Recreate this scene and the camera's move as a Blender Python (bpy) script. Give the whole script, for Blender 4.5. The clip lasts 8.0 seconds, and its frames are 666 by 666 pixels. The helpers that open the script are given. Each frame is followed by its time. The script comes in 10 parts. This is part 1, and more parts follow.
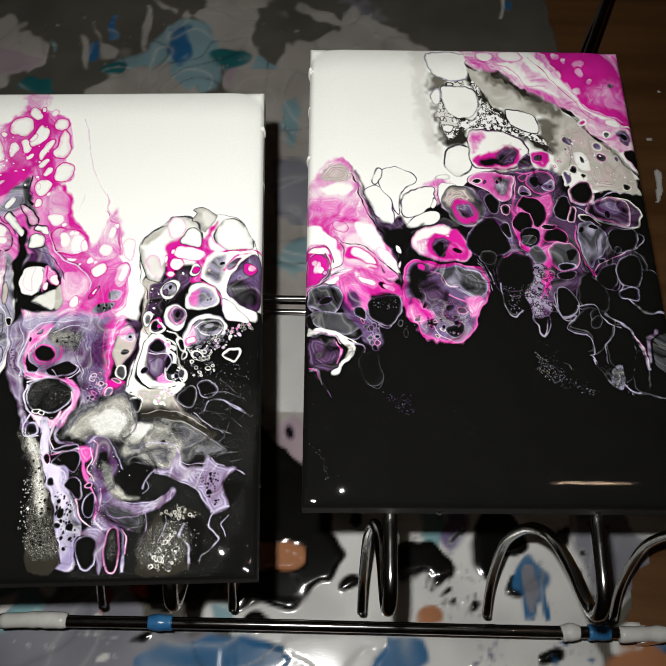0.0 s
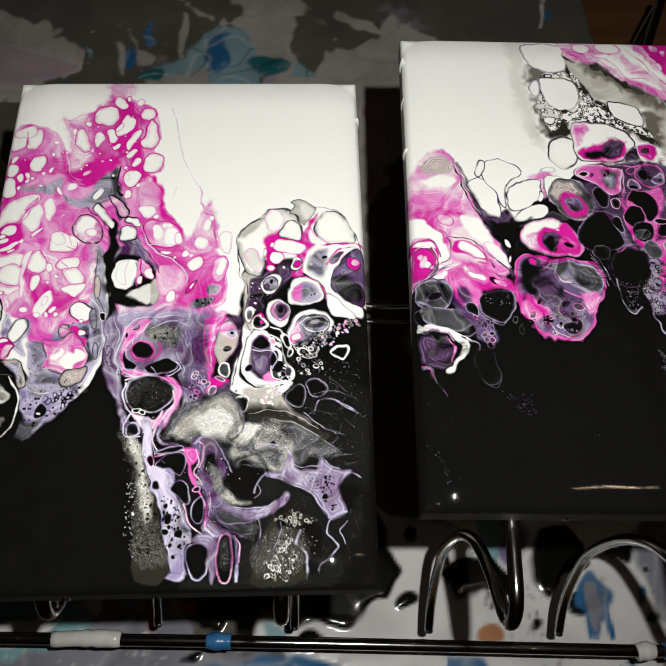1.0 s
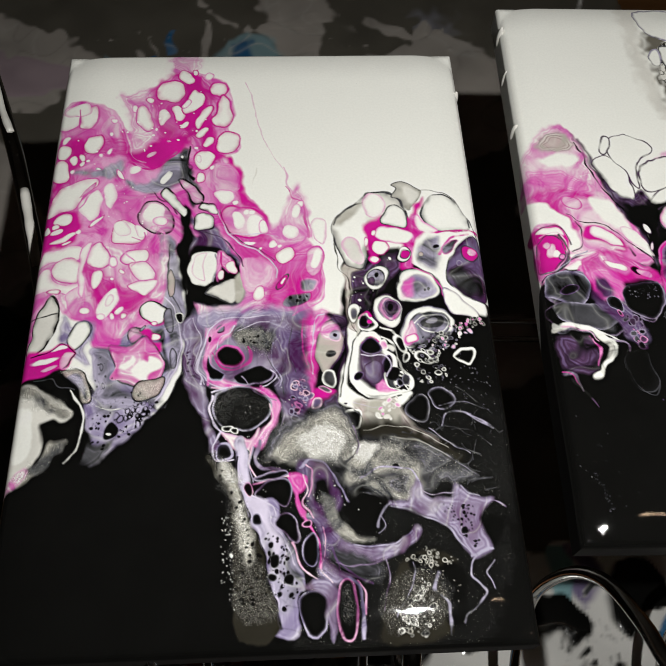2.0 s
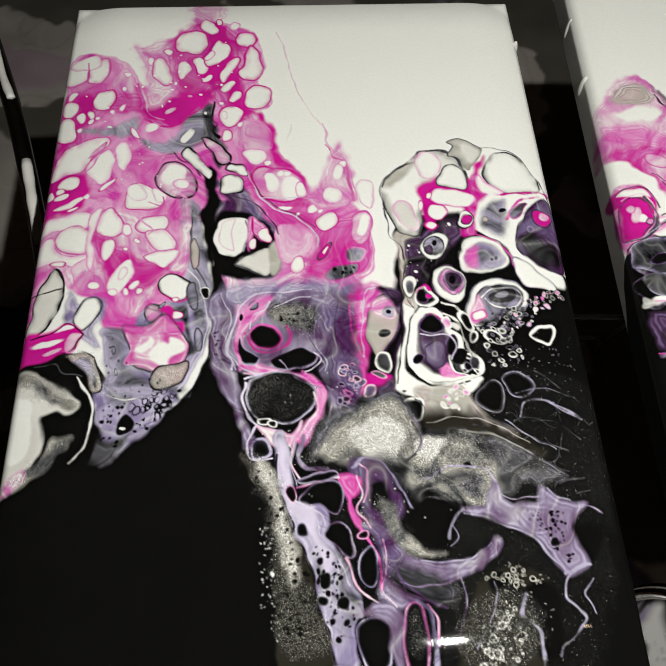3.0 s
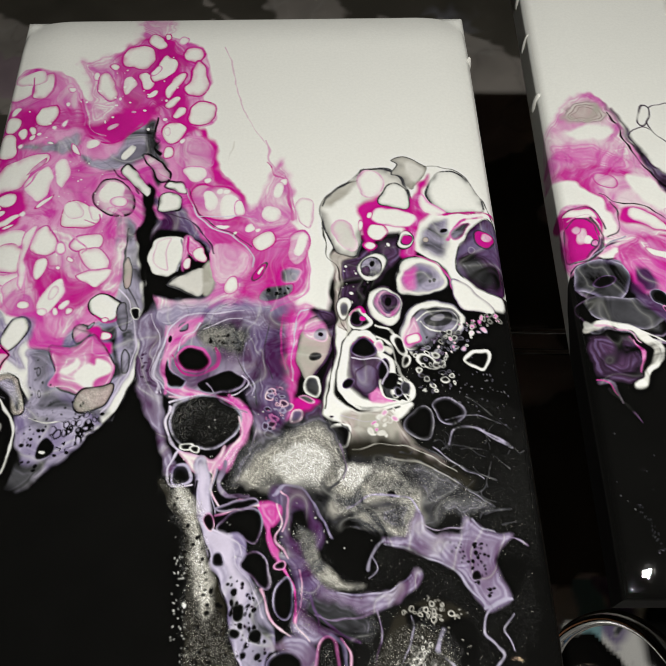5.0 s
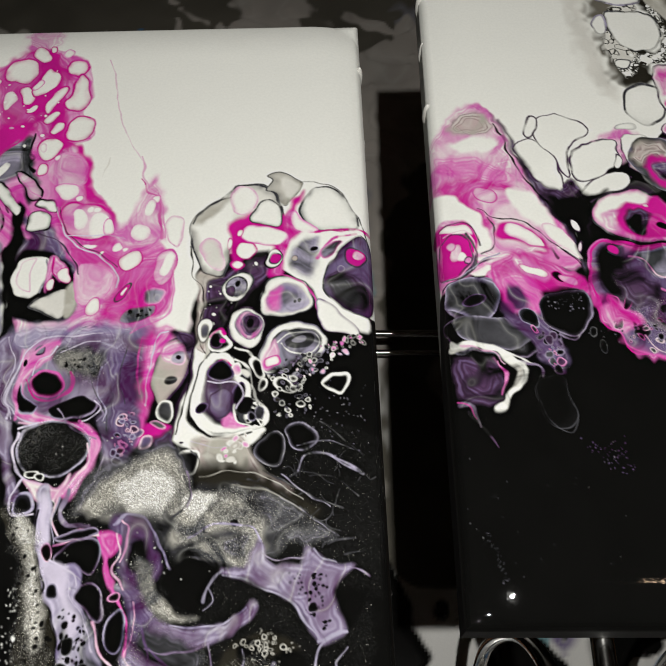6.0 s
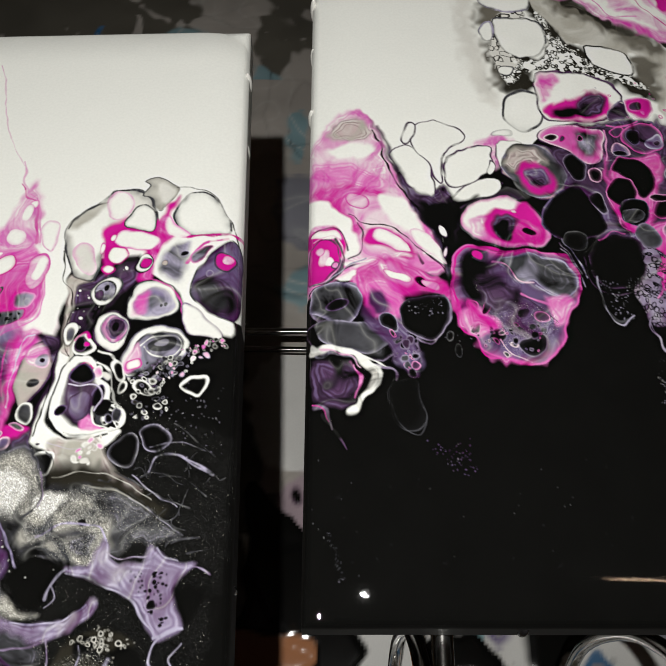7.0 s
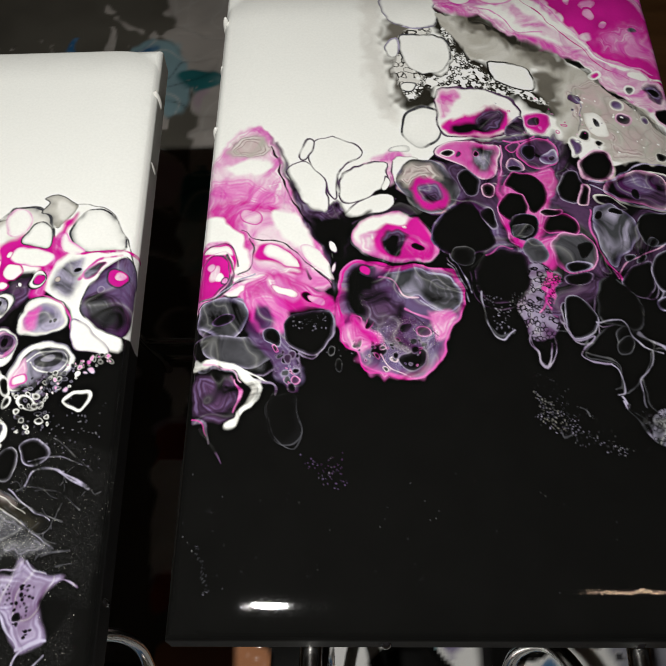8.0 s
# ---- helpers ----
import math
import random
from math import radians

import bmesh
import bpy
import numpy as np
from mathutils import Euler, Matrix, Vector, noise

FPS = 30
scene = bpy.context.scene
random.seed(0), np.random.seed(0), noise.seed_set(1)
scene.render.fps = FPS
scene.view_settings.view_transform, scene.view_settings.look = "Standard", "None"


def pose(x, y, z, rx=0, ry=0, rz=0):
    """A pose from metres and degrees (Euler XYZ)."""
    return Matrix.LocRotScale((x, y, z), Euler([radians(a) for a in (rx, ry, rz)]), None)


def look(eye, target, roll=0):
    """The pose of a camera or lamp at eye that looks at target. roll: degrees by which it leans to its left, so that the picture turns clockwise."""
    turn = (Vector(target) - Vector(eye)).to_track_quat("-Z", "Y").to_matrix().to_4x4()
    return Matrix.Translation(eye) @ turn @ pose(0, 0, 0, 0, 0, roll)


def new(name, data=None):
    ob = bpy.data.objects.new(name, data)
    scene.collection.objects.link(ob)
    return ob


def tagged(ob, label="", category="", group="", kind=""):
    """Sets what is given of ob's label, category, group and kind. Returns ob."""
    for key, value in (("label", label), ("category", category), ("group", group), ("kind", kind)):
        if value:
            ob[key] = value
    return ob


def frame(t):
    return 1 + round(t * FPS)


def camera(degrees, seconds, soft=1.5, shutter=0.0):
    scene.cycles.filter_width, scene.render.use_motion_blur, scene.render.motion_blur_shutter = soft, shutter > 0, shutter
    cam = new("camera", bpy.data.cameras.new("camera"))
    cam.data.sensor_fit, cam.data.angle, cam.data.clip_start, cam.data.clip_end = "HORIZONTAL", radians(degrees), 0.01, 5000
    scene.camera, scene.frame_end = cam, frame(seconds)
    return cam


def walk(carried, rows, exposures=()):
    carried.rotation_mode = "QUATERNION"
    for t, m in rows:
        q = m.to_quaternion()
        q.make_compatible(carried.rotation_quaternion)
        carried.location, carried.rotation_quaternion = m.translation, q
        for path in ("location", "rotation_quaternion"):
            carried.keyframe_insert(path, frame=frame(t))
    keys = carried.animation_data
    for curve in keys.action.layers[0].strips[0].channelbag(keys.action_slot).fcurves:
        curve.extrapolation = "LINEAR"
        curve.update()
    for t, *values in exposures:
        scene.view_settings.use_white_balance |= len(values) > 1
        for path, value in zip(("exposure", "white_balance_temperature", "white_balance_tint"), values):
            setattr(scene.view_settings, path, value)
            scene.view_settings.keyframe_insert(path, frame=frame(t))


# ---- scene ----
cam = camera(44.6, 8.0, soft=1.15)
PATH = [
    (0, (0.008, 0.016, 0.823), (0.02, 0.85, -0.995), 2.2),
    (0.5, (-0.021, 0.013, 0.817), (0.005, 0.864, -0.992), 3.4),
    (1, (-0.052, 0.013, 0.796), (-0.023, 0.894, -0.999), 3.3),
    (1.5, (-0.085, 0.018, 0.766), (-0.053, 0.948, -1.004), 2.9),
    (2, (-0.106, 0.03, 0.73), (-0.056, 0.98, -1.029), 3.5),
    (2.2, (-0.112, 0.036, 0.719), (-0.058, 0.988, -1.039), 3.7),
    (3.3, (-0.123, 0.043, 0.672), (-0.1, 1.034, -1.065), 1.6),
    (3.5, (-0.125, 0.043, 0.672), (-0.095, 1.038, -1.063), 2.0),
    (4, (-0.12, 0.044, 0.67), (-0.099, 1.051, -1.058), 1.8),
    (4.2, (-0.115, 0.045, 0.67), (-0.105, 1.05, -1.059), 1.3),
    (5.3, (-0.079, 0.054, 0.679), (-0.088, 1.042, -1.06), 0.6),
    (5.5, (-0.068, 0.056, 0.68), (-0.088, 1.042, -1.059), -0.0),
    (6, (-0.04, 0.064, 0.677), (-0.067, 1.036, -1.071), -0.7),
    (6.5, (-0.013, 0.067, 0.676), (-0.044, 1.024, -1.08), -1.3),
    (7, (0.009, 0.065, 0.684), (-0.018, 1.023, -1.071), -0.6),
    (7.5, (0.033, 0.067, 0.685), (-0.004, 1.022, -1.072), -1.2),
    (8, (0.055, 0.067, 0.689), (0.002, 1.036, -1.06), -2.1),
]
walk(cam, [(t, look(eye, target, roll)) for t, eye, target, roll in PATH],
     exposures=[(0.0, 0.26, 6500, 8), (0.5, 0.12, 6500, 8), (1.0, 0.1, 6500, 8), (2.0, -0.14, 6600, 8), (3.5, -0.14, 6650, 7), (4.2, -0.14, 6650, 7), (5.5, -0.32, 6650, 8), (6.5, -0.24, 6600, 8), (8.0, 0.06, 6550, 9)])

# ---- light: one small bright fixed spot, a dim warm ceiling strip, a dark room ----
world = bpy.data.worlds.new("room_dark")
scene.world = world
world.use_nodes = True
world.node_tree.nodes["Background"].inputs[0].default_value = (0.9, 0.95, 1.0, 1)
world.node_tree.nodes["Background"].inputs[1].default_value = 0.004

# Stand-in for the flash beside the lens, fixed in one place; not a room lamp
lamp = new("work_lamp", bpy.data.lights.new("work_lamp", "SPOT"))
lamp.matrix_world = look((-0.01, 0.03, 0.86), (-0.06, 0.26, 0.42))
lamp.data.energy, lamp.data.shadow_soft_size = 13, 0.004
lamp.data.spot_size, lamp.data.spot_blend = radians(118), 1.0
lamp.data.color = (1.0, 0.985, 0.965)
CEILING, FLOOR = 1.65, -0.75

strip = new("ceiling_strip", bpy.data.lights.new("ceiling_strip", "AREA"))
strip.data.shape, strip.data.size, strip.data.size_y = "RECTANGLE", 0.11, 0.006
strip.data.energy, strip.data.color = 0.1, (1.0, 0.72, 0.5)
strip.location = (0.53, 0.06, CEILING - 0.045)

# ---- materials ----
def mat(name, base=(0.5, 0.5, 0.5), rough=0.5, metal=0.0):
    m = bpy.data.materials.new(name)
    m.use_nodes = True
    b = m.node_tree.nodes["Principled BSDF"]
    b.inputs["Base Color"].default_value = (*base, 1)
    b.inputs["Roughness"].default_value = rough
    b.inputs["Metallic"].default_value = metal
    return m, m.node_tree, b


def grain(nt, b, base, other, scale, detail=6, stretch=(1, 1, 1), bump=0.1, fine=60.0, dist=0.0005):
    """Two-scale colour variation and a fine bump."""
    co = nt.nodes.new("ShaderNodeTexCoord")
    mp = nt.nodes.new("ShaderNodeMapping")
    mp.inputs["Scale"].default_value = stretch
    nt.links.new(co.outputs["Object"], mp.inputs[0])
    n1 = nt.nodes.new("ShaderNodeTexNoise")
    n1.inputs["Scale"].default_value, n1.inputs["Detail"].default_value = scale, detail
    n2 = nt.nodes.new("ShaderNodeTexNoise")
    n2.inputs["Scale"].default_value, n2.inputs["Detail"].default_value = scale * fine, 3
    nt.links.new(mp.outputs[0], n1.inputs[0])
    nt.links.new(mp.outputs[0], n2.inputs[0])
    mx = nt.nodes.new("ShaderNodeMix")
    mx.data_type = "RGBA"
    mx.inputs[6].default_value, mx.inputs[7].default_value = (*base, 1), (*other, 1)
    add = nt.nodes.new("ShaderNodeMath")
    add.operation = "MULTIPLY_ADD"
    add.inputs[1].default_value, add.inputs[2].default_value = 0.3, -0.15
    nt.links.new(n2.outputs[0], add.inputs[0])
    sm = nt.nodes.new("ShaderNodeMath")
    nt.links.new(n1.outputs[0], sm.inputs[0])
    nt.links.new(add.outputs[0], sm.inputs[1])
    ramp = nt.nodes.new("ShaderNodeMapRange")
    ramp.inputs[1].default_value, ramp.inputs[2].default_value = 0.35, 0.65
    nt.links.new(sm.outputs[0], ramp.inputs[0])
    nt.links.new(ramp.outputs[0], mx.inputs[0])
    nt.links.new(mx.outputs[2], b.inputs["Base Color"])
    bp = nt.nodes.new("ShaderNodeBump")
    bp.inputs["Strength"].default_value, bp.inputs["Distance"].default_value = bump, dist
    nt.links.new(n2.outputs[0], bp.inputs["Height"])
    nt.links.new(bp.outputs[0], b.inputs["Normal"])


def simple(name, base, other, scale, rough, metal=0.0, **more):
    m, nt, b = mat(name, base, rough, metal)
    grain(nt, b, base, other, scale, **more)
    return m


def pigment_paint(name, rough, weave, flakes):
    """Poured acrylic: the pigment of each spot, a wet gloss, faint weave, and metal flakes where they were mixed in."""
    m, nt, b = mat(name, (0.5, 0.5, 0.5), rough)
    at = nt.nodes.new("ShaderNodeAttribute")
    at.attribute_name = "pigment"
    co = nt.nodes.new("ShaderNodeTexCoord")
    fine = nt.nodes.new("ShaderNodeTexNoise")
    fine.inputs["Scale"].default_value, fine.inputs["Detail"].default_value = 900, 4
    nt.links.new(co.outputs["Object"], fine.inputs[0])
    # fine variation of the pigment
    vr = nt.nodes.new("ShaderNodeMapRange")
    vr.inputs[1].default_value, vr.inputs[2].default_value = 0.3, 0.7
    vr.inputs[3].default_value, vr.inputs[4].default_value = 0.965, 1.02
    nt.links.new(fine.outputs[0], vr.inputs[0])
    mul = nt.nodes.new("ShaderNodeVectorMath")
    mul.operation = "SCALE"
    nt.links.new(at.outputs["Color"], mul.inputs[0])
    nt.links.new(vr.outputs[0], mul.inputs["Scale"])
    # flakes
    vo = nt.nodes.new("ShaderNodeTexVoronoi")
    vo.inputs["Scale"].default_value = flakes
    nt.links.new(co.outputs["Object"], vo.inputs[0])
    sep = nt.nodes.new("ShaderNodeSeparateColor")
    nt.links.new(vo.outputs["Color"], sep.inputs[0])
    sub = nt.nodes.new("ShaderNodeMath")
    sub.operation = "SUBTRACT"
    sub.inputs[0].default_value = 1.0
    amount = nt.nodes.new("ShaderNodeMath")
    amount.operation = "MULTIPLY"
    amount.inputs[1].default_value = 0.1
    nt.links.new(at.outputs["Alpha"], amount.inputs[0])
    nt.links.new(amount.outputs[0], sub.inputs[1])
    gt = nt.nodes.new("ShaderNodeMath")
    gt.operation = "GREATER_THAN"
    nt.links.new(sep.outputs[0], gt.inputs[0])
    nt.links.new(sub.outputs[0], gt.inputs[1])
    mx = nt.nodes.new("ShaderNodeMix")
    mx.data_type = "RGBA"
    tone = nt.nodes.new("ShaderNodeMix")
    tone.data_type = "RGBA"
    tone.inputs[6].default_value, tone.inputs[7].default_value = (0.04, 0.04, 0.036, 1), (0.55, 0.54, 0.47, 1)
    nt.links.new(sep.outputs[1], tone.inputs[0])
    nt.links.new(gt.outputs[0], mx.inputs[0])
    nt.links.new(mul.outputs[0], mx.inputs[6])
    nt.links.new(tone.outputs[2], mx.inputs[7])
    nt.links.new(mx.outputs[2], b.inputs["Base Color"])
    # on the upright sides the paint is thin and dry
    geo = nt.nodes.new("ShaderNodeNewGeometry")
    nz = nt.nodes.new("ShaderNodeSeparateXYZ")
    dry = nt.nodes.new("ShaderNodeMapRange")
    dry.inputs[1].default_value, dry.inputs[2].default_value = 0.1, 0.8
    dry.inputs[3].default_value, dry.inputs[4].default_value = 0.65, rough
    nt.links.new(geo.outputs["Normal"], nz.inputs[0])
    nt.links.new(nz.outputs["Z"], dry.inputs[0])
    nt.links.new(dry.outputs[0], b.inputs["Roughness"])
    # weave of the cloth under the paint
    bp = nt.nodes.new("ShaderNodeBump")
    bp.inputs["Strength"].default_value, bp.inputs["Distance"].default_value = weave, 0.0002
    nt.links.new(fine.outputs[0], bp.inputs["Height"])
    nt.links.new(bp.outputs[0], b.inputs["Normal"])
    return m


M_CANVAS = pigment_paint("poured_acrylic", 0.03, 0.07, 5200)
M_FILM = pigment_paint("dried_paint_film", 0.14, 0.12, 900)
M_WOOD = simple("brown_table_wood", (0.10, 0.045, 0.016), (0.17, 0.08, 0.03), 3, 0.35, stretch=(1, 9, 9), bump=0.15)
M_PINE = simple("stretcher_pine", (0.42, 0.29, 0.16), (0.5, 0.37, 0.22), 8, 0.6, stretch=(1, 8, 8))
M_STEEL = simple("dark_chrome_wire", (0.56, 0.55, 0.53), (0.4, 0.39, 0.37), 40, 0.13, 1.0, bump=0.05)
M_DRIP = simple("white_paint_drip", (0.72, 0.71, 0.67), (0.58, 0.57, 0.53), 60, 0.25)
M_BLACK = simple("black_paint", (0.008, 0.008, 0.008), (0.012, 0.011, 0.012), 60, 0.1)
M_BLUEDRIP = simple("blue_paint_drip", (0.02, 0.12, 0.32), (0.05, 0.2, 0.4), 60, 0.25)
M_WALL = simple("dim_wall_paint", (0.5, 0.47, 0.42), (0.44, 0.41, 0.37), 2, 0.8)
M_CEIL = simple("ceiling_paint", (0.7, 0.68, 0.64), (0.63, 0.61, 0.58), 2, 0.9)
M_FLOOR = simple("floor_boards", (0.14, 0.09, 0.05), (0.2, 0.13, 0.08), 3, 0.5, stretch=(1, 8, 1))
M_LAMP, _nt, _b = mat("strip_diffuser", (0.8, 0.7, 0.6), 0.5)
_b.inputs["Emission Color"].default_value = (1.0, 0.7, 0.45, 1)
_b.inputs["Emission Strength"].default_value = 6.0
M_CASE = simple("lamp_case_metal", (0.5, 0.5, 0.5), (0.42, 0.42, 0.42), 30, 0.4, 0.6)

# ---- mesh helpers ----
def part(name, bm, material, parent=None, label=""):
    me = bpy.data.meshes.new(name)
    bm.to_mesh(me)
    bm.free()
    me.materials.append(material)
    ob = new(name, me)
    if parent:
        ob.parent = parent
    return tagged(ob, label) if label else ob


def smooth(ob):
    ob.data.polygons.foreach_set("use_smooth", [True] * len(ob.data.polygons))
    return ob


def block(size, at=(0, 0, 0), bevel=0.0, turn=0.0):
    bm = bmesh.new()
    bmesh.ops.create_cube(bm, size=1, matrix=pose(*at, 0, 0, turn) @ Matrix.Diagonal((*size, 1)))
    if bevel:
        bmesh.ops.bevel(bm, geom=bm.edges[:], offset=bevel, segments=2, affect="EDGES", profile=0.6)
    return bm


def catmull(pts, n=6, closed=False):
    """A smooth line through the points."""
    p = np.array(pts, float)
    p = np.vstack([p[-1:], p, p[:2]]) if closed else np.vstack([2 * p[0] - p[1], p, 2 * p[-1] - p[-2]])
    out = []
    for i in range(1, len(p) - 2):
        a, b, c, d = p[i - 1:i + 3]
        for k in range(n):
            t = k / n
            out.append(0.5 * (2 * b + (c - a) * t + (2 * a - 5 * b + 4 * c - d) * t * t + (3 * b - a - 3 * c + d) * t ** 3))
    if not closed:
        out.append(p[-2])
    return np.array(out)


def tube(pts, r, sides=12, n=8, lumps=0.0):
    """A round wire along a smooth line, closed at both ends."""
    line = [Vector(p) for p in catmull(pts, n)]
    bm = bmesh.new()
    rings = []
    side = Vector((1, 0, 0))
    for i, p in enumerate(line):
        d = (line[min(i + 1, len(line) - 1)] - line[max(i - 1, 0)]).normalized()
        side = (side - d * side.dot(d))
        side = side.normalized() if side.length > 1e-4 else d.orthogonal().normalized()
        up = d.cross(side)
        rr = r * (1 + lumps * noise.noise(p * 120))
        rings.append([bm.verts.new(p + (side * math.cos(a) + up * math.sin(a)) * rr)
                      for a in (2 * math.pi * k / sides for k in range(sides))])
    for a, b in zip(rings, rings[1:]):
        for k in range(sides):
            bm.faces.new((a[k], a[(k + 1) % sides], b[(k + 1) % sides], b[k]))
    bm.faces.new(rings[0][::-1])
    bm.faces.new(rings[-1])
    return bm


# ---- paint on a sheet: pigments laid one over another, in millimetres ----
PIGMENT = {
    "W": (0.79, 0.795, 0.75), "w": (0.64, 0.63, 0.585), "a": (0.40, 0.385, 0.335), "c": (0.43, 0.395, 0.53), "n": (0.57, 0.52, 0.65), "P": (0.52, 0.012, 0.25), "p": (0.59, 0.15, 0.43), "q": (0.58, 0.055, 0.36), "m": (0.10, 0.048, 0.115), "L": (0.75, 0.42, 0.63),
    "l": (0.19, 0.15, 0.29), "V": (0.055, 0.012, 0.062), "K": (0.0045, 0.0045, 0.0042), "g": (0.27, 0.27, 0.31), "d": (0.045, 0.047, 0.052),
    "s": (0.20, 0.195, 0.165), "b": (0.50, 0.39, 0.39), "o": (0.022, 0.02, 0.015), "G": (0.47, 0.43, 0.39), "H": (0.46, 0.36, 0.40),
    "D": (0.13, 0.12, 0.098), "E": (0.27, 0.42, 0.46), "U": (0.03, 0.15, 0.33), "N": (0.025, 0.16, 0.17), "Z": (0.25, 0.45, 0.48),
    "F": (0.80, 0.79, 0.76), "O": (0.48, 0.21, 0.10), "R": (0.34, 0.045, 0.018), "B": (0.1, 0.05, 0.02)}


# inks that never mixed fully run from one pigment to another along the flow
BLEND = {"p": ("q", "L", 0.75), "q": ("P", "p", 0.8), "l": ("m", "c", 0.55), "m": ("V", "l", 0.7), "g": ("d", "c", 0.85), "L": ("p", "W", 0.68),
         "b": ("a", "b", 0.95), "d": ("K", "g", 0.24), "V": ("K", "m", 0.8), "c": ("l", "c", 1.0), "s": ("d", "a", 0.8), "a": ("a", "w", 0.6)}


def value_noise(x, y, size, seed):
    """Smooth noise from 0 to 1 with that grain size."""
    rng = np.random.RandomState(seed)
    g = rng.rand(128, 128)
    x, y = x / size + 1000, y / size + 1000
    i, j = np.floor(x).astype(int), np.floor(y).astype(int)
    a, b = x - i, y - j
    a, b = a * a * (3 - 2 * a), b * b * (3 - 2 * b)
    i0, j0, i1, j1 = i % 128, j % 128, (i + 1) % 128, (j + 1) % 128
    return (g[i0, j0] * (1 - a) + g[i1, j0] * a) * (1 - b) + (g[i0, j1] * (1 - a) + g[i1, j1] * a) * b


def cloud(x, y, size, seed, octaves=3):
    total, norm = 0, 0
    for k in range(octaves):
        total = total + value_noise(x, y, size / 2 ** k, seed + k) * 0.5 ** k
        norm += 0.5 ** k
    return total / norm


class Sheet:
    """A grid of spots with pigment, flakes, height and cover."""

    def __init__(self, u0, u1, v0, v1, step, ground, wander, size, seed):
        self.u, self.v = np.arange(u0, u1 + step / 2, step), np.arange(v0, v1 + step / 2, step)
        self.step, self.rng = step, np.random.RandomState(seed)
        self.U, self.V = np.meshgrid(self.u, self.v)
        self.C = np.empty(self.U.shape + (3,))
        self.C[:] = PIGMENT[ground]
        self.G, self.H, self.A = np.zeros(self.U.shape), np.zeros(self.U.shape), np.ones(self.U.shape)
        a, b = value_noise(self.U, self.V, size * 1.3, seed + 10) - 0.5, value_noise(self.U, self.V, size * 1.3, seed + 20) - 0.5
        self.X, self.Y = self.U + a * wander, self.V + b * wander
        self.N1, self.N2 = cloud(self.X, self.Y, size * 2.4, seed + 30, 2), value_noise(self.X, self.Y * 0.8, size * 0.6, seed + 40)
        # flow lines of pigments that did not mix
        fx = (value_noise(self.U, self.V, size * 5, seed + 50) - 0.5) * size * 9
        fy = (value_noise(self.U, self.V, size * 5, seed + 60) - 0.5) * size * 9
        fx, fy = fx + (value_noise(self.U, self.V, size * 2, seed + 51) - 0.5) * size * 2.5, fy + (value_noise(self.U, self.V, size * 2, seed + 61) - 0.5) * size * 2.5
        self.M = (1 - np.abs(2 * value_noise(self.U + fx, self.V + fy, size * 2.2, seed + 70) - 1)) ** 9
        self.K = (1 - np.abs(2 * value_noise(self.U + fy, self.V + fx, size * 2.8, seed + 80) - 1)) ** 14
        self.F = np.clip((value_noise(self.U + fx, self.V + fy, size * 1.5, seed + 90) * 0.65 + self.N1 * 0.35 - 0.5) * 2.0 + 0.5, 0, 1)
        fine = value_noise(self.U + fx * 1.25, self.V + fy * 1.25, size * 0.4, seed + 95)
        self.F = np.clip(self.F + (fine - 0.5) * 0.35, 0, 1)
        self.relief = 0.0

    def window(self, x0, x1, y0, y1, pad):
        i0, i1 = np.searchsorted(self.u, (x0 - pad, x1 + pad))
        j0, j1 = np.searchsorted(self.v, (y0 - pad, y1 + pad))
        return slice(j0, j1), slice(i0, i1)

    def lay(self, w, mask, ink, vary=0.22):
        if ink == "B":
            self.A[w] = np.minimum(self.A[w], 1 - mask)
        elif self.relief:
            self.A[w] = np.maximum(self.A[w], mask)
        vary = {"s": 0.5, "W": 0.04, "w": 0.1, "K": 0.1}.get(ink, vary)
        col = np.array(PIGMENT[ink]) * (1 + vary * 2 * (self.N1[w] - 0.5))[..., None]
        if ink in BLEND and not self.relief:
            one, two, most = BLEND[ink]
            one = np.array(PIGMENT[one])
            col = one + (np.array(PIGMENT[two]) - one) * (most * self.F[w])[..., None]
        wisp = {"p": 0.1, "l": 0.25, "m": 0.2, "V": 0.06, "d": 0.12, "g": 0.25, "q": 0.08, "L": 0.1, "b": 0.2, "s": 0.1, "c": 0.3, "E": 0.6, "U": 0.4, "G": 0.2, "N": 0.4}.get(ink, 0.0)
        if wisp:
            col = col + (np.array(PIGMENT["W"]) * 0.9 - col) * (wisp * self.M[w])[..., None]
            col = col * (1 - wisp * 0.9 * self.K[w])[..., None]
        self.C[w] += (col - self.C[w]) * mask[..., None]
        self.G[w] *= 1 - mask


def ease(d, soft):
    t = np.clip(0.5 - d / (2 * np.maximum(soft, 1e-3)), 0, 1)
    return t * t * (3 - 2 * t)


def to_line(x, y, p, closed):
    """Distance to a line, the share of the way along it, and whether inside."""
    best, along, inside = np.full(x.shape, 1e9), np.zeros(x.shape), np.zeros(x.shape, bool)
    q = np.vstack([p, p[:1]]) if closed else p
    n = len(q) - 1
    for k in range(n):
        (ax, ay), (bx, by) = q[k], q[k + 1]
        dx, dy = bx - ax, by - ay
        t = np.clip(((x - ax) * dx + (y - ay) * dy) / (dx * dx + dy * dy + 1e-9), 0, 1)
        d = (x - ax - t * dx) ** 2 + (y - ay - t * dy) ** 2
        near = d < best
        best = np.where(near, d, best)
        along = np.where(near, (k + t) / n, along)
        if closed:
            inside ^= ((ay > y) != (by > y)) & (x < dx * (y - ay) / (dy if abs(dy) > 1e-9 else 1e-9) + ax)
    return np.sqrt(best), along, inside


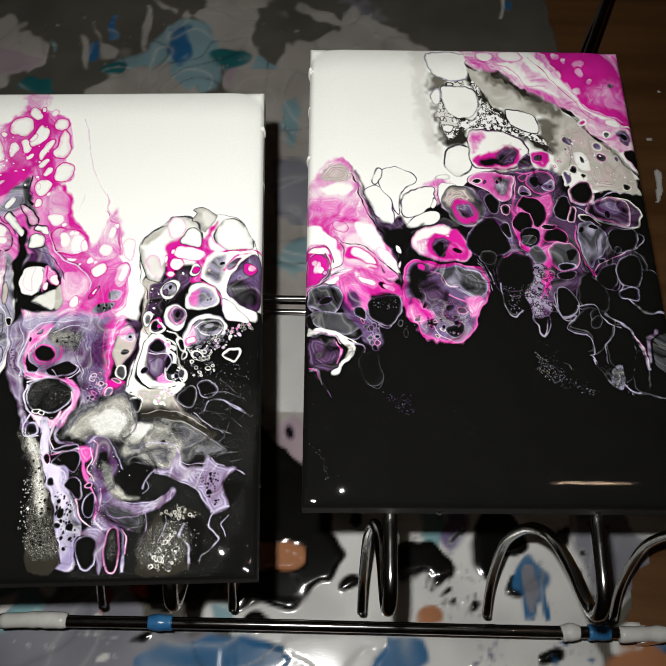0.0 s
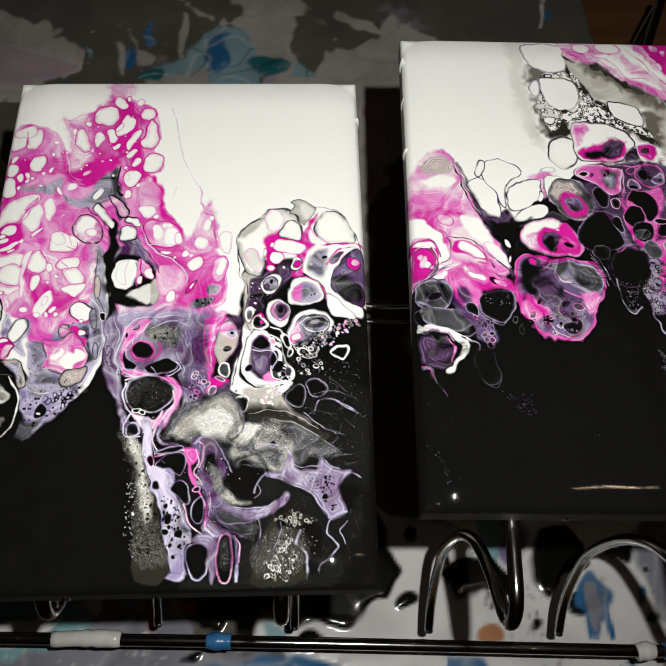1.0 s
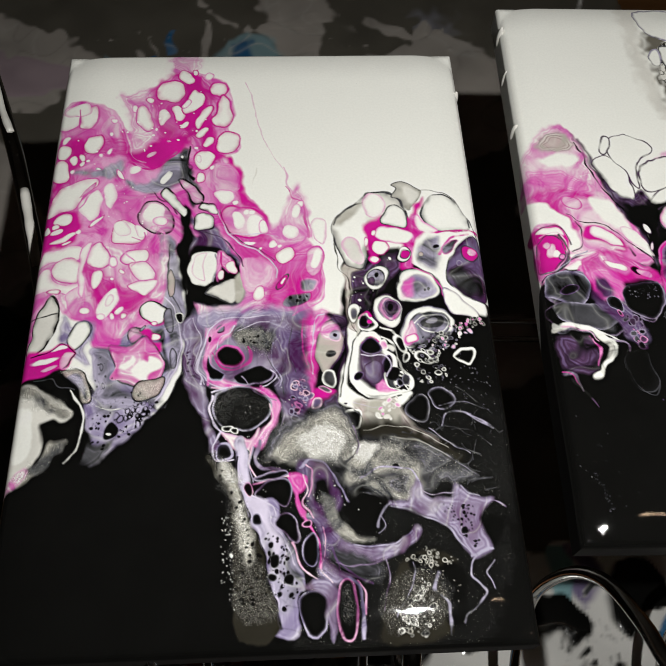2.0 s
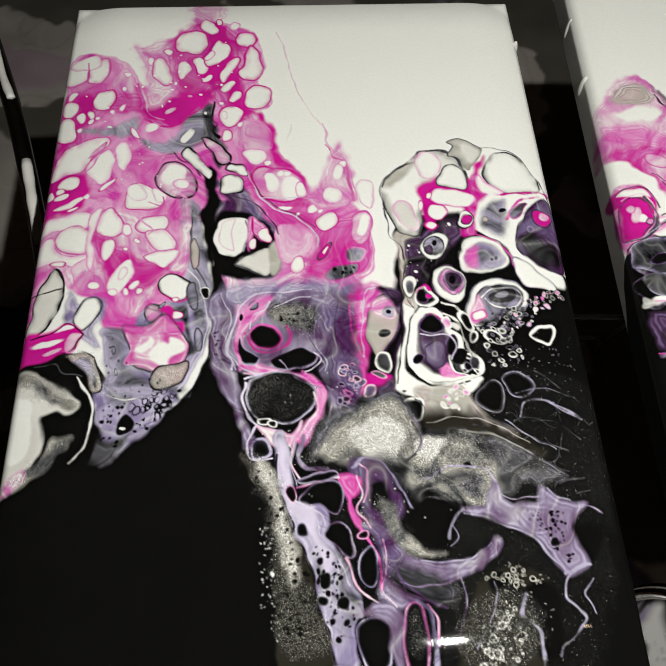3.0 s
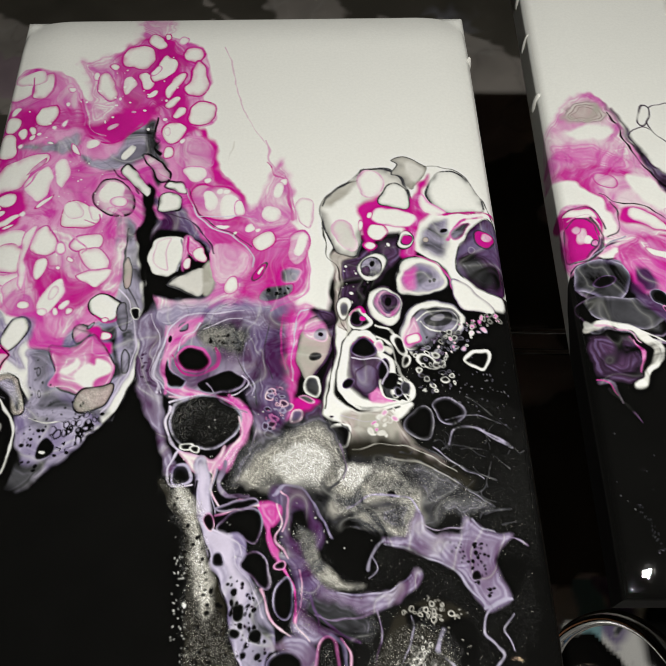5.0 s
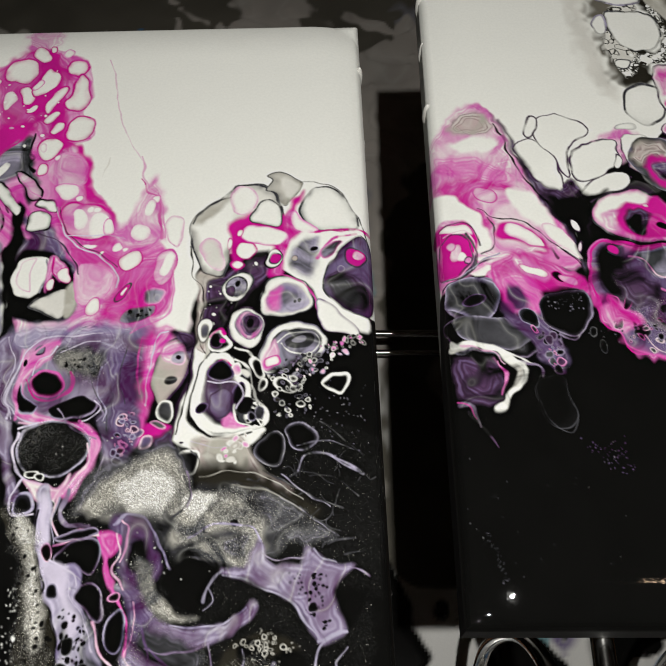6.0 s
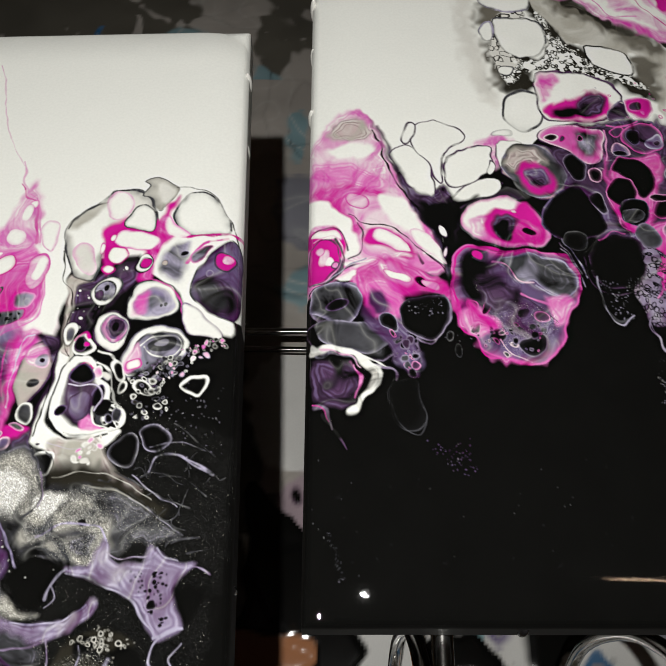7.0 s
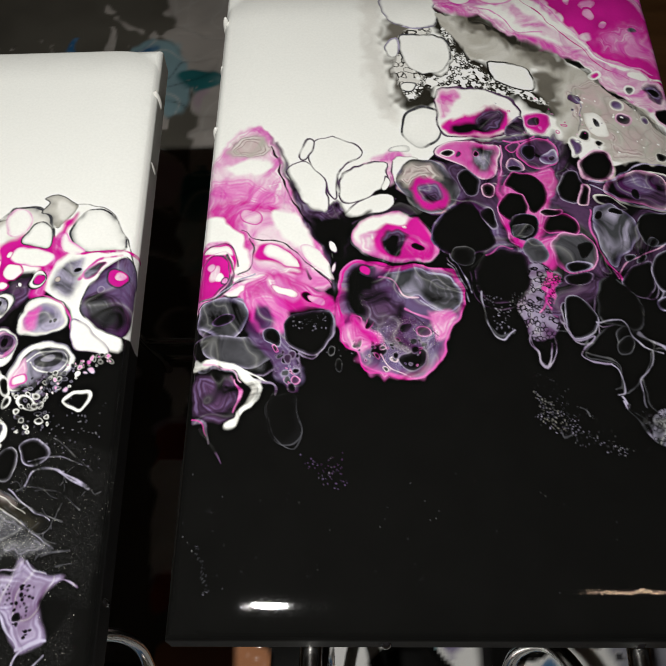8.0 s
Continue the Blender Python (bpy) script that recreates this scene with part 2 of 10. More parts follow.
def shape_distance(s, w, pts):
    """Signed distance to a smooth closed outline, worked out coarsely and smoothed between."""
    p = catmull(pts, 4, True)
    x, y = s.U[w], s.V[w]
    k = max(1, int(math.sqrt(x.size / 16000)))
    xs, ys = x[::k, ::k], y[::k, ::k]
    d, _, inside = to_line(xs, ys, p, True)
    d = np.where(inside, -d, d)
    fi = np.clip((s.Y[w] - ys[0, 0]) / (s.step * k), 0, d.shape[0] - 1.001)
    fj = np.clip((s.X[w] - xs[0, 0]) / (s.step * k), 0, d.shape[1] - 1.001)
    i, j = fi.astype(int), fj.astype(int)
    a, b = fi - i, fj - j
    i1, j1 = np.minimum(i + 1, d.shape[0] - 1), np.minimum(j + 1, d.shape[1] - 1)
    d = (d[i, j] * (1 - a) + d[i1, j] * a) * (1 - b) + (d[i, j1] * (1 - a) + d[i1, j1] * a) * b
    return d


def bounds(s, pts, pad):
    p = np.array(pts)
    return s.window(p[:, 0].min(), p[:, 0].max(), p[:, 1].min(), p[:, 1].max(), pad)


def heap(s, w, d, ink):
    """Dried pools stand a little proud of the sheet, with rounded shores."""
    if s.relief:
        h = s.relief * {"K": 1.0, "F": 0.45, "U": 0.5, "D": 0.1, "B": 0.0}.get(ink, 0.3)
        rise = np.sqrt(np.clip(-d / 6, 0, 1)) * h
        s.H[w] = np.where(d < 0, np.maximum(s.H[w] * 0.6, 0) + rise, s.H[w])


FRINGE = {"l": ("c", "m"), "m": ("l", "V"), "c": ("n", "l"), "p": ("L", "q"), "q": ("p", "P"), "b": ("w", "o"), "g": ("c", "d"), "d": ("g", "K"), "s": ("a", "K"), "V": ("m", "K"), "L": ("W", "p")}


def region(s, ink, soft, rough, pts):
    w = bounds(s, pts, soft + 4)
    if not s.U[w].size:
        return
    d = shape_distance(s, w, pts) + (s.N2[w] - 0.5) * (rough * 2 + soft * 0.5)
    body = ease(d, soft + s.step * 0.55)
    s.lay(w, body, ink)
    if ink in FRINGE and not s.relief:
        # thin bands of neighbouring pigment run along the shore, as in agate
        light, dark = FRINGE[ink]
        vein = s.F[w] * 0.8 + s.N2[w] * 0.4
        for at, wide, tint, much in ((-0.55, 0.28, light, 0.75), (-1.25, 0.2, dark, 0.5), (-1.9, 0.22, light, 0.45), (-2.9, 0.25, dark, 0.35), (0.15, 0.22, dark, 0.5)):
            line = ease(np.abs(d - at * (0.4 + 1.5 * s.N1[w]) + soft * 0.3) - wide * (0.4 + s.F[w]), s.step * 0.8)
            s.lay(w, line * np.clip(vein * 1.6 - 0.45, 0, 1) * much * (0.25 if ink in "sdg" else 0.7), tint)
    heap(s, w, d, ink)


def cell(s, x, y, rx, ry, turn, ink, rim, width):
    r = max(rx, ry)
    w = s.window(x - r, x + r, y - r, y + r, width + 3)
    if not s.U[w].size:
        return
    a = radians(turn)
    dx, dy = s.X[w] - x, s.Y[w] - y
    u, v = (dx * math.cos(a) + dy * math.sin(a)) / rx, (-dx * math.sin(a) + dy * math.cos(a)) / ry
    lobe = s.rng.uniform(-1, 1, 4) * 0.075
    th = np.arctan2(v, u)
    edge = 1 + lobe[0] * np.cos(2 * th) + lobe[1] * np.cos(3 * th + lobe[2] * 60) + lobe[3] * np.sin(2 * th)
    power = s.rng.uniform(1.9, 2.7)
    rho = (np.abs(u) ** power + np.abs(v) ** power) ** (1 / power)
    d = (rho - edge) * math.sqrt(rx * ry)
    blur = s.step * 0.6
    s.lay(w, ease(d - width * 0.5 * (0.5 + s.N1[w]), blur + width * 0.12) * np.clip(0.35 + 1.2 * s.F[w], 0, 1), rim, 0.15)
    s.lay(w, ease(d + width * 0.5 * (0.5 + s.N1[w]), blur + width * 0.15), ink)
    # the pigment of the rim bleeds a little inward
    bleed = ease(d + width * 0.5, blur) * np.clip(1 + (d + width * 0.5) / (0.4 * min(rx, ry) + 0.5), 0, 1) ** 2 * (0.14 if ink in 'KdV' or rim in 'KdV' else 0.5) * (0.4 + s.N2[w])
    s.lay(w, np.clip(bleed, 0, 1), rim)
    heap(s, w, d, ink)


def pod(s, ink, rim, width, bleed, pts):
    """A closed shape with a thin outline whose pigment fades inward."""
    w = bounds(s, pts, width + 3)
    if not s.U[w].size:
        return
    d = shape_distance(s, w, pts) + (s.N2[w] - 0.5) * width * 0.6
    blur, half = s.step * 0.6, width * 0.5 * (0.45 + 1.1 * s.N1[w])
    s.lay(w, ease(d - half, blur + width * 0.1) * np.clip(0.3 + 1.2 * s.F[w], 0, 1), rim, 0.15)
    s.lay(w, ease(d + half, blur + width * 0.2), ink)
    fade = ease(d + half, blur) * np.clip(1 + (d + half) / bleed, 0, 1) ** 2 * (0.25 + 0.9 * s.N2[w]) * (0.35 if ink in "Ko" else 0.65)
    s.lay(w, np.clip(fade, 0, 1), rim)
    heap(s, w, d, ink)


def stroke(s, ink, w0, w1, pts):
    w = bounds(s, pts, max(w0, w1) + 3)
    if not s.U[w].size:
        return
    d, along, _ = to_line(s.X[w], s.Y[w], catmull(pts, 5), False)
    half = (w0 + (w1 - w0) * along) * 0.5 * (0.45 + 1.1 * s.N2[w])
    s.lay(w, ease(d - half, s.step * 0.7 + 0.3 * half) * np.clip(0.35 + 1.1 * s.F[w], 0, 1), ink)


def foam(s, line, ink, size, width, pts):
    w = bounds(s, pts, 3)
    if not s.U[w].size:
        return
    inside = ease(shape_distance(s, w, pts) + (s.N2[w] - 0.5) * size, size * 0.3)
    p = np.array(pts)
    gx, gy = np.meshgrid(np.arange(p[:, 0].min() - size, p[:, 0].max() + size, size), np.arange(p[:, 1].min() - size, p[:, 1].max() + size, size))
    gx, gy = [(g + s.rng.uniform(-0.48, 0.48, g.shape) * size).ravel() for g in (gx, gy)]
    big = s.rng.uniform(0, 0.5, gx.size) ** 2 * size * 1.2
    f1, f2, tag = np.full(s.U[w].shape, 1e9), np.full(s.U[w].shape, 1e9), np.zeros(s.U[w].shape)
    for a, b, c in zip(gx, gy, big):
        d = np.hypot(s.X[w] - a, s.Y[w] - b) - c
        f2 = np.minimum(f2, np.maximum(f1, d))
        tag = np.where(d < f1, s.rng.rand(), tag)
        f1 = np.minimum(f1, d)
    # rounded bubbles of many sizes, some of them burst
    gap = np.maximum(ease(width * (0.3 + 1.8 * s.N1[w]) - (f2 - f1), s.step * 1.5), ease((0.25 + 0.5 * tag) * size - f1, s.step * 1.5))
    gap = np.where(tag < 0.3, 1, gap)
    s.lay(w, inside, line)
    s.lay(w, inside * gap, ink)


def dots(s, ink, count, r0, r1, pts):
    p = np.array(pts)
    x, y = s.rng.uniform(p[:, 0].min(), p[:, 0].max(), count * 3), s.rng.uniform(p[:, 1].min(), p[:, 1].max(), count * 3)
    _, _, inside = to_line(x, y, p, True)
    for a, b in list(zip(x[inside], y[inside]))[:count]:
        r = max(r0 + (r1 - r0) * s.rng.rand() ** 2.2, s.step * 0.6)
        q = r * s.rng.uniform(0.7, 1.3)
        w = s.window(a - 2 * r, a + 2 * r, b - 2 * r, b + 2 * r, 0.5)
        d = (np.hypot((s.X[w] - a) / r, (s.Y[w] - b) / q) - 1) * r
        if d.size:
            s.lay(w, ease(d, s.step * 0.9) * min(1, (r / s.step) * s.rng.uniform(0.3, 1.1)), ink)
            if s.relief:
                s.H[w] += np.sqrt(np.clip(1 - np.hypot((s.U[w] - a) / r, (s.V[w] - b) / q) ** 2, 0, 1)) * min(r * 0.5, 2.0)


def glitter(s, amount, pts):
    w = bounds(s, pts, 3)
    if s.U[w].size:
        d = shape_distance(s, w, pts)
        s.G[w] = np.maximum(s.G[w], amount * ease(d + (s.N2[w] - 0.5) * 3, 2.0) * (0.5 + s.N1[w]))


def sprinkle(s, ink, rim, count, r0, r1, pts):
    """Many small cells scattered over a patch."""
    p = np.array(pts)
    x, y = s.rng.uniform(p[:, 0].min(), p[:, 0].max(), count * 3), s.rng.uniform(p[:, 1].min(), p[:, 1].max(), count * 3)
    _, _, inside = to_line(x, y, p, True)
    for a, b in list(zip(x[inside], y[inside]))[:count]:
        r = r0 + (r1 - r0) * s.rng.rand() ** 2.5
        cell(s, a, b, r, r * s.rng.uniform(0.55, 1), s.rng.uniform(-90, 90), ink[s.rng.randint(len(ink))], rim[s.rng.randint(len(rim))], 0.12 + 0.15 * r)


def threads(s, ink, count, width, length, pts):
    """Fine threads of pigment drawn out along the flow."""
    p = np.array(pts)
    x, y = s.rng.uniform(p[:, 0].min(), p[:, 0].max(), count * 3), s.rng.uniform(p[:, 1].min(), p[:, 1].max(), count * 3)
    _, _, inside = to_line(x, y, p, True)
    for a, b in list(zip(x[inside], y[inside]))[:count]:
        line, n = [], max(3, int(length * s.rng.uniform(0.4, 1.2) / 2))
        for _ in range(n):
            line.append((a, b))
            turn = 4 * math.pi * (float(value_noise(np.array(a), np.array(b), 22, 77)) + 0.25 * float(value_noise(np.array(a), np.array(b), 7, 78)))
            a, b = a + 2 * math.cos(turn), b + 2 * math.sin(turn)
        stroke(s, ink[s.rng.randint(len(ink))], width, width * s.rng.uniform(0.2, 1), line)


def box_blur(c, n):
    for axis in (0, 1):
        q = np.concatenate([np.repeat(c.take([0], axis), n + 1, axis), c, np.repeat(c.take([-1], axis), n, axis)], axis)
        k = np.cumsum(q, axis)
        size = c.shape[axis]
        c = (k.take(range(2 * n + 1, 2 * n + 1 + size), axis) - k.take(range(size), axis)) / (2 * n + 1)
    return c


def settle(s, lace):
    """The poured paint creeps before it dries: edges wander, and thin lacing gathers along them."""
    seed = 300 + s.rng.randint(50)
    du = (value_noise(s.U, s.V, 9, seed) - 0.5) * 1.2 + (value_noise(s.U * 0.8 + s.V * 0.6, s.V * 0.8 - s.U * 0.6, 4, seed + 1) - 0.5) * 0.9
    dv = (value_noise(s.U, s.V, 9, seed + 2) - 0.5) * 1.2 + (value_noise(s.U * 0.8 + s.V * 0.6, s.V * 0.8 - s.U * 0.6, 4, seed + 3) - 0.5) * 0.9
    fi = np.clip((s.V + dv - s.v[0]) / s.step, 0, len(s.v) - 1.001)
    fj = np.clip((s.U + du - s.u[0]) / s.step, 0, len(s.u) - 1.001)
    i, j = fi.astype(int), fj.astype(int)
    a, b = (fi - i)[..., None], (fj - j)[..., None]
    s.C = (s.C[i, j] * (1 - a) + s.C[i + 1, j] * a) * (1 - b) + (s.C[i, j + 1] * (1 - a) + s.C[i + 1, j + 1] * a) * b
    tone = np.sqrt(np.clip(s.C, 0, 1))
    tone = tone + 1.3 * lace * (tone - box_blur(box_blur(tone, 1), 1)) + 0.7 * lace * (tone - box_blur(box_blur(tone, 4), 4))
    s.C = np.clip(tone, 0.045, 0.9) ** 2
    # metal flakes: a fine grain of bright and dark specks
    speck = s.rng.rand(*s.G.shape) ** 3
    flake = np.clip(s.G * 1.3, 0, 1)[..., None]
    s.C = np.clip(s.C * (1 - flake) + flake * (s.C * 0.55 + (s.C + 0.05) * 1.7 * speck[..., None]), 0.003, 0.85)


def grid_mesh(name, co, keep, s, material, merge=0):
    """A sheet of quads with its pigment as a colour attribute; plain patches become single many-sided faces."""
    rows, cols = s.U.shape
    idx = np.arange(rows * cols).reshape(rows, cols)
    faces, ring = [], []
    if merge:
        n, tone = merge, np.concatenate([np.sqrt(np.clip(s.C, 0, 1)), s.G[..., None] * 3], -1)
        ring = [(0, k) for k in range(n)] + [(k, n) for k in range(n)] + [(n, n - k) for k in range(n)] + [(n - k, 0) for k in range(n)]
        keep = keep.copy()
        for i in range(0, rows - 1 - n, n):
            band = tone[i:i + n + 1]
            for j in range(0, cols - 1 - n, n):
                if keep[i:i + n, j:j + n].all() and np.ptp(band[:, j:j + n + 1], axis=(0, 1)).max() < 0.035 and np.ptp(co[i:i + n + 1, j:j + n + 1, 2]) < 0.0012:
                    faces.append(i * cols + j)
                    keep[i:i + n, j:j + n] = False
        ring = np.array([a * cols + b for a, b in ring], np.int64)
    quads = np.stack([idx[:-1, :-1], idx[:-1, 1:], idx[1:, 1:], idx[1:, :-1]], -1)[keep]
    many = (np.array(faces, np.int64)[:, None] + ring[None, :]) if faces else np.zeros((0, 4), np.int64)
    loops = np.concatenate([quads.ravel(), many.ravel()])
    starts = np.concatenate([np.arange(len(quads)) * 4, quads.size + np.arange(len(many)) * many.shape[1]])
    used, loops = np.unique(loops, return_inverse=True)
    me = bpy.data.meshes.new(name)
    me.vertices.add(len(used))
    me.vertices.foreach_set("co", co.reshape(-1, 3)[used].astype(np.float32).ravel())
    me.loops.add(len(loops))
    me.loops.foreach_set("vertex_index", loops.astype(np.int32).ravel())
    me.polygons.add(len(starts))
    me.polygons.foreach_set("loop_start", starts.astype(np.int32))
    me.polygons.foreach_set("use_smooth", np.ones(len(starts), bool))
    me.update(calc_edges=True)
    layer = me.attributes.new("pigment", "FLOAT_COLOR", "POINT")
    layer.data.foreach_set("color", np.concatenate([np.clip(s.C, 0.003, 0.9), s.G[..., None]], -1).reshape(-1, 4)[used].astype(np.float32).ravel())
    me.materials.append(material)
    return new(name, me)


# ---- the room, closed round the table ----
def room():
    w, t, zc = 1.9, 0.1, (CEILING + FLOOR) / 2
    h = CEILING - FLOOR
    for name, size, at in (("wall_north", (2 * w, t, h), (0, w + t / 2 + 0.3, zc)), ("wall_south", (2 * w, t, h), (0, -w - t / 2 + 0.3, zc)),
                           ("wall_east", (t, 2 * w + 2 * t, h), (w + t / 2, 0.3, zc)), ("wall_west", (t, 2 * w + 2 * t, h), (-w - t / 2, 0.3, zc))):
        tagged(part(name, block(size, at), M_WALL), "plain dim painted wall of the room", "wall", kind="structure")
    tagged(part("floor", block((2 * w + 2 * t, 2 * w + 2 * t, 0.1), (0, 0.3, FLOOR - 0.05)), M_FLOOR), "dark brown boarded floor under the table", "floor", kind="structure")
    tagged(part("ceiling", block((2 * w + 2 * t, 2 * w + 2 * t, 0.1), (0, 0.3, CEILING + 0.05)), M_CEIL), "plain dim painted ceiling", "ceiling", kind="structure")


room()

# ---- ceiling strip lamp, seen as a thin warm line in the gloss ----
fixture = tagged(new("strip_lamp"), "small warm strip lamp fixed to the ceiling", "lamp")
fixture.location = (0.53, 0.06, CEILING)
part("lamp_case", block((0.2, 0.03, 0.03), (0, 0, -0.015), 0.003), M_CASE, fixture)
part("diffuser", block((0.12, 0.008, 0.006), (0, 0, -0.033), 0.002), M_LAMP, fixture, "glowing warm diffuser")

# ---- the work table ----
def table():
    t = tagged(new("work_table"), "brown wooden work table under a paint-spattered sheet", "table")
    t.location = (0, 0.52, 0)
    part("tabletop", block((1.7, 1.34, 0.03), (0, 0, -0.0165), 0.004), M_WOOD, t)
    for x in (-0.78, 0.78):
        for y in (-0.6, 0.6):
            part("leg", block((0.06, 0.06, -FLOOR - 0.0315), (x, y, (FLOOR - 0.0315) / 2), 0.004), M_WOOD, t)


table()

# ---- the sheet of dried paint on the table ----
T = Sheet(-560, 560, -60, 1040, 2.5, "D", 14, 18, 5)
T.relief = 2.2
region(T, "D", 5, 3, [(-700, -200), (700, -200), (700, 1200), (-700, 1200)])
for kx in range(46):
    # older, half-hidden skins of grey paint over the far part
    a, b, r = T.rng.uniform(-520, 190), T.rng.uniform(300, 1020), T.rng.uniform(10, 60)
    cell(T, a, b, r, r * T.rng.uniform(0.4, 0.9), T.rng.uniform(-90, 90), T.rng.choice(list("GGgDDH")), T.rng.choice(list("DG")), 4)
region(T, 'B', 1.64, 1.64, [(296, 89), (318, 161), (337, 343), (325, 562), (309, 758), (282, 972), (215, 1073), (920, 1196), (567, -21), (269, -27), (276, 58)])
region(T, 'D', 15.93, 6.37, [(-967, 1212), (226, 1265), (207, 827), (129, 870), (71, 891), (-11, 904), (-46, 887), (-67, 847), (-90, 847), (-133, 973), (-158, 1150), (-174, 890), (-248, 879), (-263, 766), (-326, 750), (-368, 734), (-527, 715), (-798, 719)])
region(T, 'D', 8.55, 5.70, [(-78, 839), (-10, 880), (13, 843), (-31, 796), (-70, 788)])
region(T, 'D', 5.62, 5.62, [(-377, 821), (-323, 801), (-262, 855), (-238, 841), (-249, 789), (-288, 794), (-307, 729), (-363, 742)])
region(T, 'D', 23.38, 7.01, [(47, 898), (206, 904), (193, 499), (124, 683), (71, 852)])
region(T, 'G', 1.73, 5.77, [(-606, 905), (-481, 863), (-433, 849), (-406, 827), (-382, 817), (-372, 799), (-378, 762), (-408, 747), (-430, 718), (-584, 727)])
region(T, 'H', 1.67, 4.45, [(-537, 808), (-445, 796), (-398, 783), (-379, 769), (-408, 747), (-477, 738)])
region(T, 'G', 1.75, 5.84, [(-264, 918), (-236, 880), (-218, 869), (-200, 865), (-161, 875), (-98, 893), (-101, 846), (-83, 780), (-72, 734), (-95, 751), (-119, 779), (-153, 785), (-156, 814), (-170, 851), (-217, 865)])
region(T, 'G', 1.91, 6.35, [(-202, 1148), (-94, 1153), (-101, 941), (-81, 893), (-103, 869), (-172, 874)])
region(T, 'G', 1.75, 5.82, [(-46, 895), (-16, 880), (7, 865), (13, 850), (-10, 849), (-33, 872)])
region(T, 'G', 1.15, 2.29, [(13, 850), (21, 882), (30, 886), (36, 863), (22, 847)])
region(T, 'G', 1.62, 5.40, [(-82, 703), (-69, 780), (-32, 819), (13, 843), (36, 863), (71, 856), (110, 831), (132, 802), (124, 683), (17, 614), (-24, 334), (-58, 285)])
region(T, 'G', 1.63, 4.34, [(-306, 726), (-274, 766), (-241, 774), (-208, 776), (-185, 762), (-165, 731), (-168, 700), (-307, 695)])
region(T, 'G', 1.68, 2.81, [(-331, 815), (-320, 801), (-312, 765), (-327, 771)])
region(T, 'G', 1.14, 2.86, [(-251, 856), (-246, 872), (-244, 818), (-249, 792), (-254, 810)])
region(T, 'E', 3.34, 4.45, [(-249, 789), (-230, 826), (-193, 854), (-158, 836), (-143, 792), (-149, 731), (-188, 741), (-219, 775), (-257, 763), (-288, 751), (-270, 781)])
region(T, 'U', 2.26, 4.52, [(-213, 827), (-192, 843), (-183, 806), (-191, 776), (-209, 783)])
region(T, 'U', 1.70, 3.39, [(-300, 835), (-287, 851), (-284, 824), (-294, 813)])
region(T, 'U', 1.67, 3.35, [(-317, 801), (-308, 816), (-299, 787), (-309, 779)])
region(T, 'E', 1.68, 3.35, [(-369, 806), (-360, 803), (-360, 788), (-366, 788)])
region(T, 'N', 2.23, 3.35, [(-154, 792), (-121, 800), (-98, 787), (-119, 771), (-140, 764)])
region(T, 'N', 2.20, 3.30, [(-296, 765), (-274, 773), (-267, 756), (-288, 751)])
region(T, 'N', 2.18, 3.26, [(-391, 741), (-364, 745), (-344, 725), (-398, 723)])
region(T, 'E', 1.67, 3.35, [(-92, 787), (-69, 780), (-79, 751), (-95, 751)])
region(T, 'G', 1.14, 3.41, [(-324, 846), (-313, 831), (-295, 802), (-271, 788), (-286, 780), (-306, 801)])
region(T, 'G', 3.29, 4.38, [(-128, 743), (-18, 761), (-4, 286), (-49, 285), (-96, 435)])
region(T, 'g', 2.62, 3.14, [(-67, 624), (-22, 619), (-19, 539), (-58, 550)])
region(T, 'E', 2.17, 3.25, [(-60, 710), (-39, 718), (-37, 657), (-52, 650)])
region(T, 'E', 1.98, 2.97, [(-55, 492), (-21, 516), (-14, 465), (-49, 469)])
region(T, 'F', 2.37, 3.80, [(-74, 404), (-8, 416), (-5, 305), (-50, 304), (-70, 332)])
region(T, 'H', 1.80, 2.70, [(-49, 285), (-13, 295), (-12, 244), (-43, 244)])
cell(T, -26, 281, 9, 6, -87, 'K', 'V', 2.69)
region(T, 'F', 1.76, 4.39, [(-73, 238), (24, 205), (59, 206), (111, 203), (154, 208), (303, 212), (312, 149), (294, 112), (270, 81), (274, 43), (223, 6), (-50, 1), (-72, 92), (-48, 105), (-15, 113)])
region(T, 'F', 1.63, 3.26, [(-113, 99), (-56, 104), (-39, 85), (-71, 81), (-116, 84)])
region(T, 'g', 1.63, 3.26, [(-426, 112), (-261, 128), (-181, 121), (-168, 83), (-188, 48), (-409, 44)])
region(T, 'g', 4.01, 3.21, [(-215, 70), (-95, 77), (-99, 35), (-228, 26)])
region(T, 'Z', 2.44, 3.26, [(-426, 112), (-279, 115), (-263, 92), (-303, 68), (-415, 66)])
region(T, 'N', 2.02, 2.43, [(-382, 97), (-302, 103), (-291, 88), (-376, 74)])
region(T, 'F', 0.81, 2.02, [(-348, 90), (-290, 107), (-279, 111), (-291, 91), (-345, 75)])
region(T, 'F', 1.30, 2.59, [(85, 198), (111, 199), (114, 173), (93, 169)])
region(T, 'Z', 1.73, 3.46, [(104, 199), (128, 203), (126, 157), (110, 161)])
region(T, 'l', 2.60, 3.47, [(132, 204), (150, 204), (144, 161), (127, 165)])
region(T, 'g', 2.61, 3.48, [(262, 202), (306, 208), (305, 128), (274, 112), (265, 144)])
region(T, 'K', 0.54, 2.69, [(-67, 284), (-11, 231), (11, 201), (16, 171), (29, 150), (21, 126), (1, 117), (-7, 102), (-27, 93), (-48, 105), (-72, 100), (-82, 116), (-106, 111), (-158, 102), (-173, 122), (-142, 138), (-93, 152), (-70, 194)])
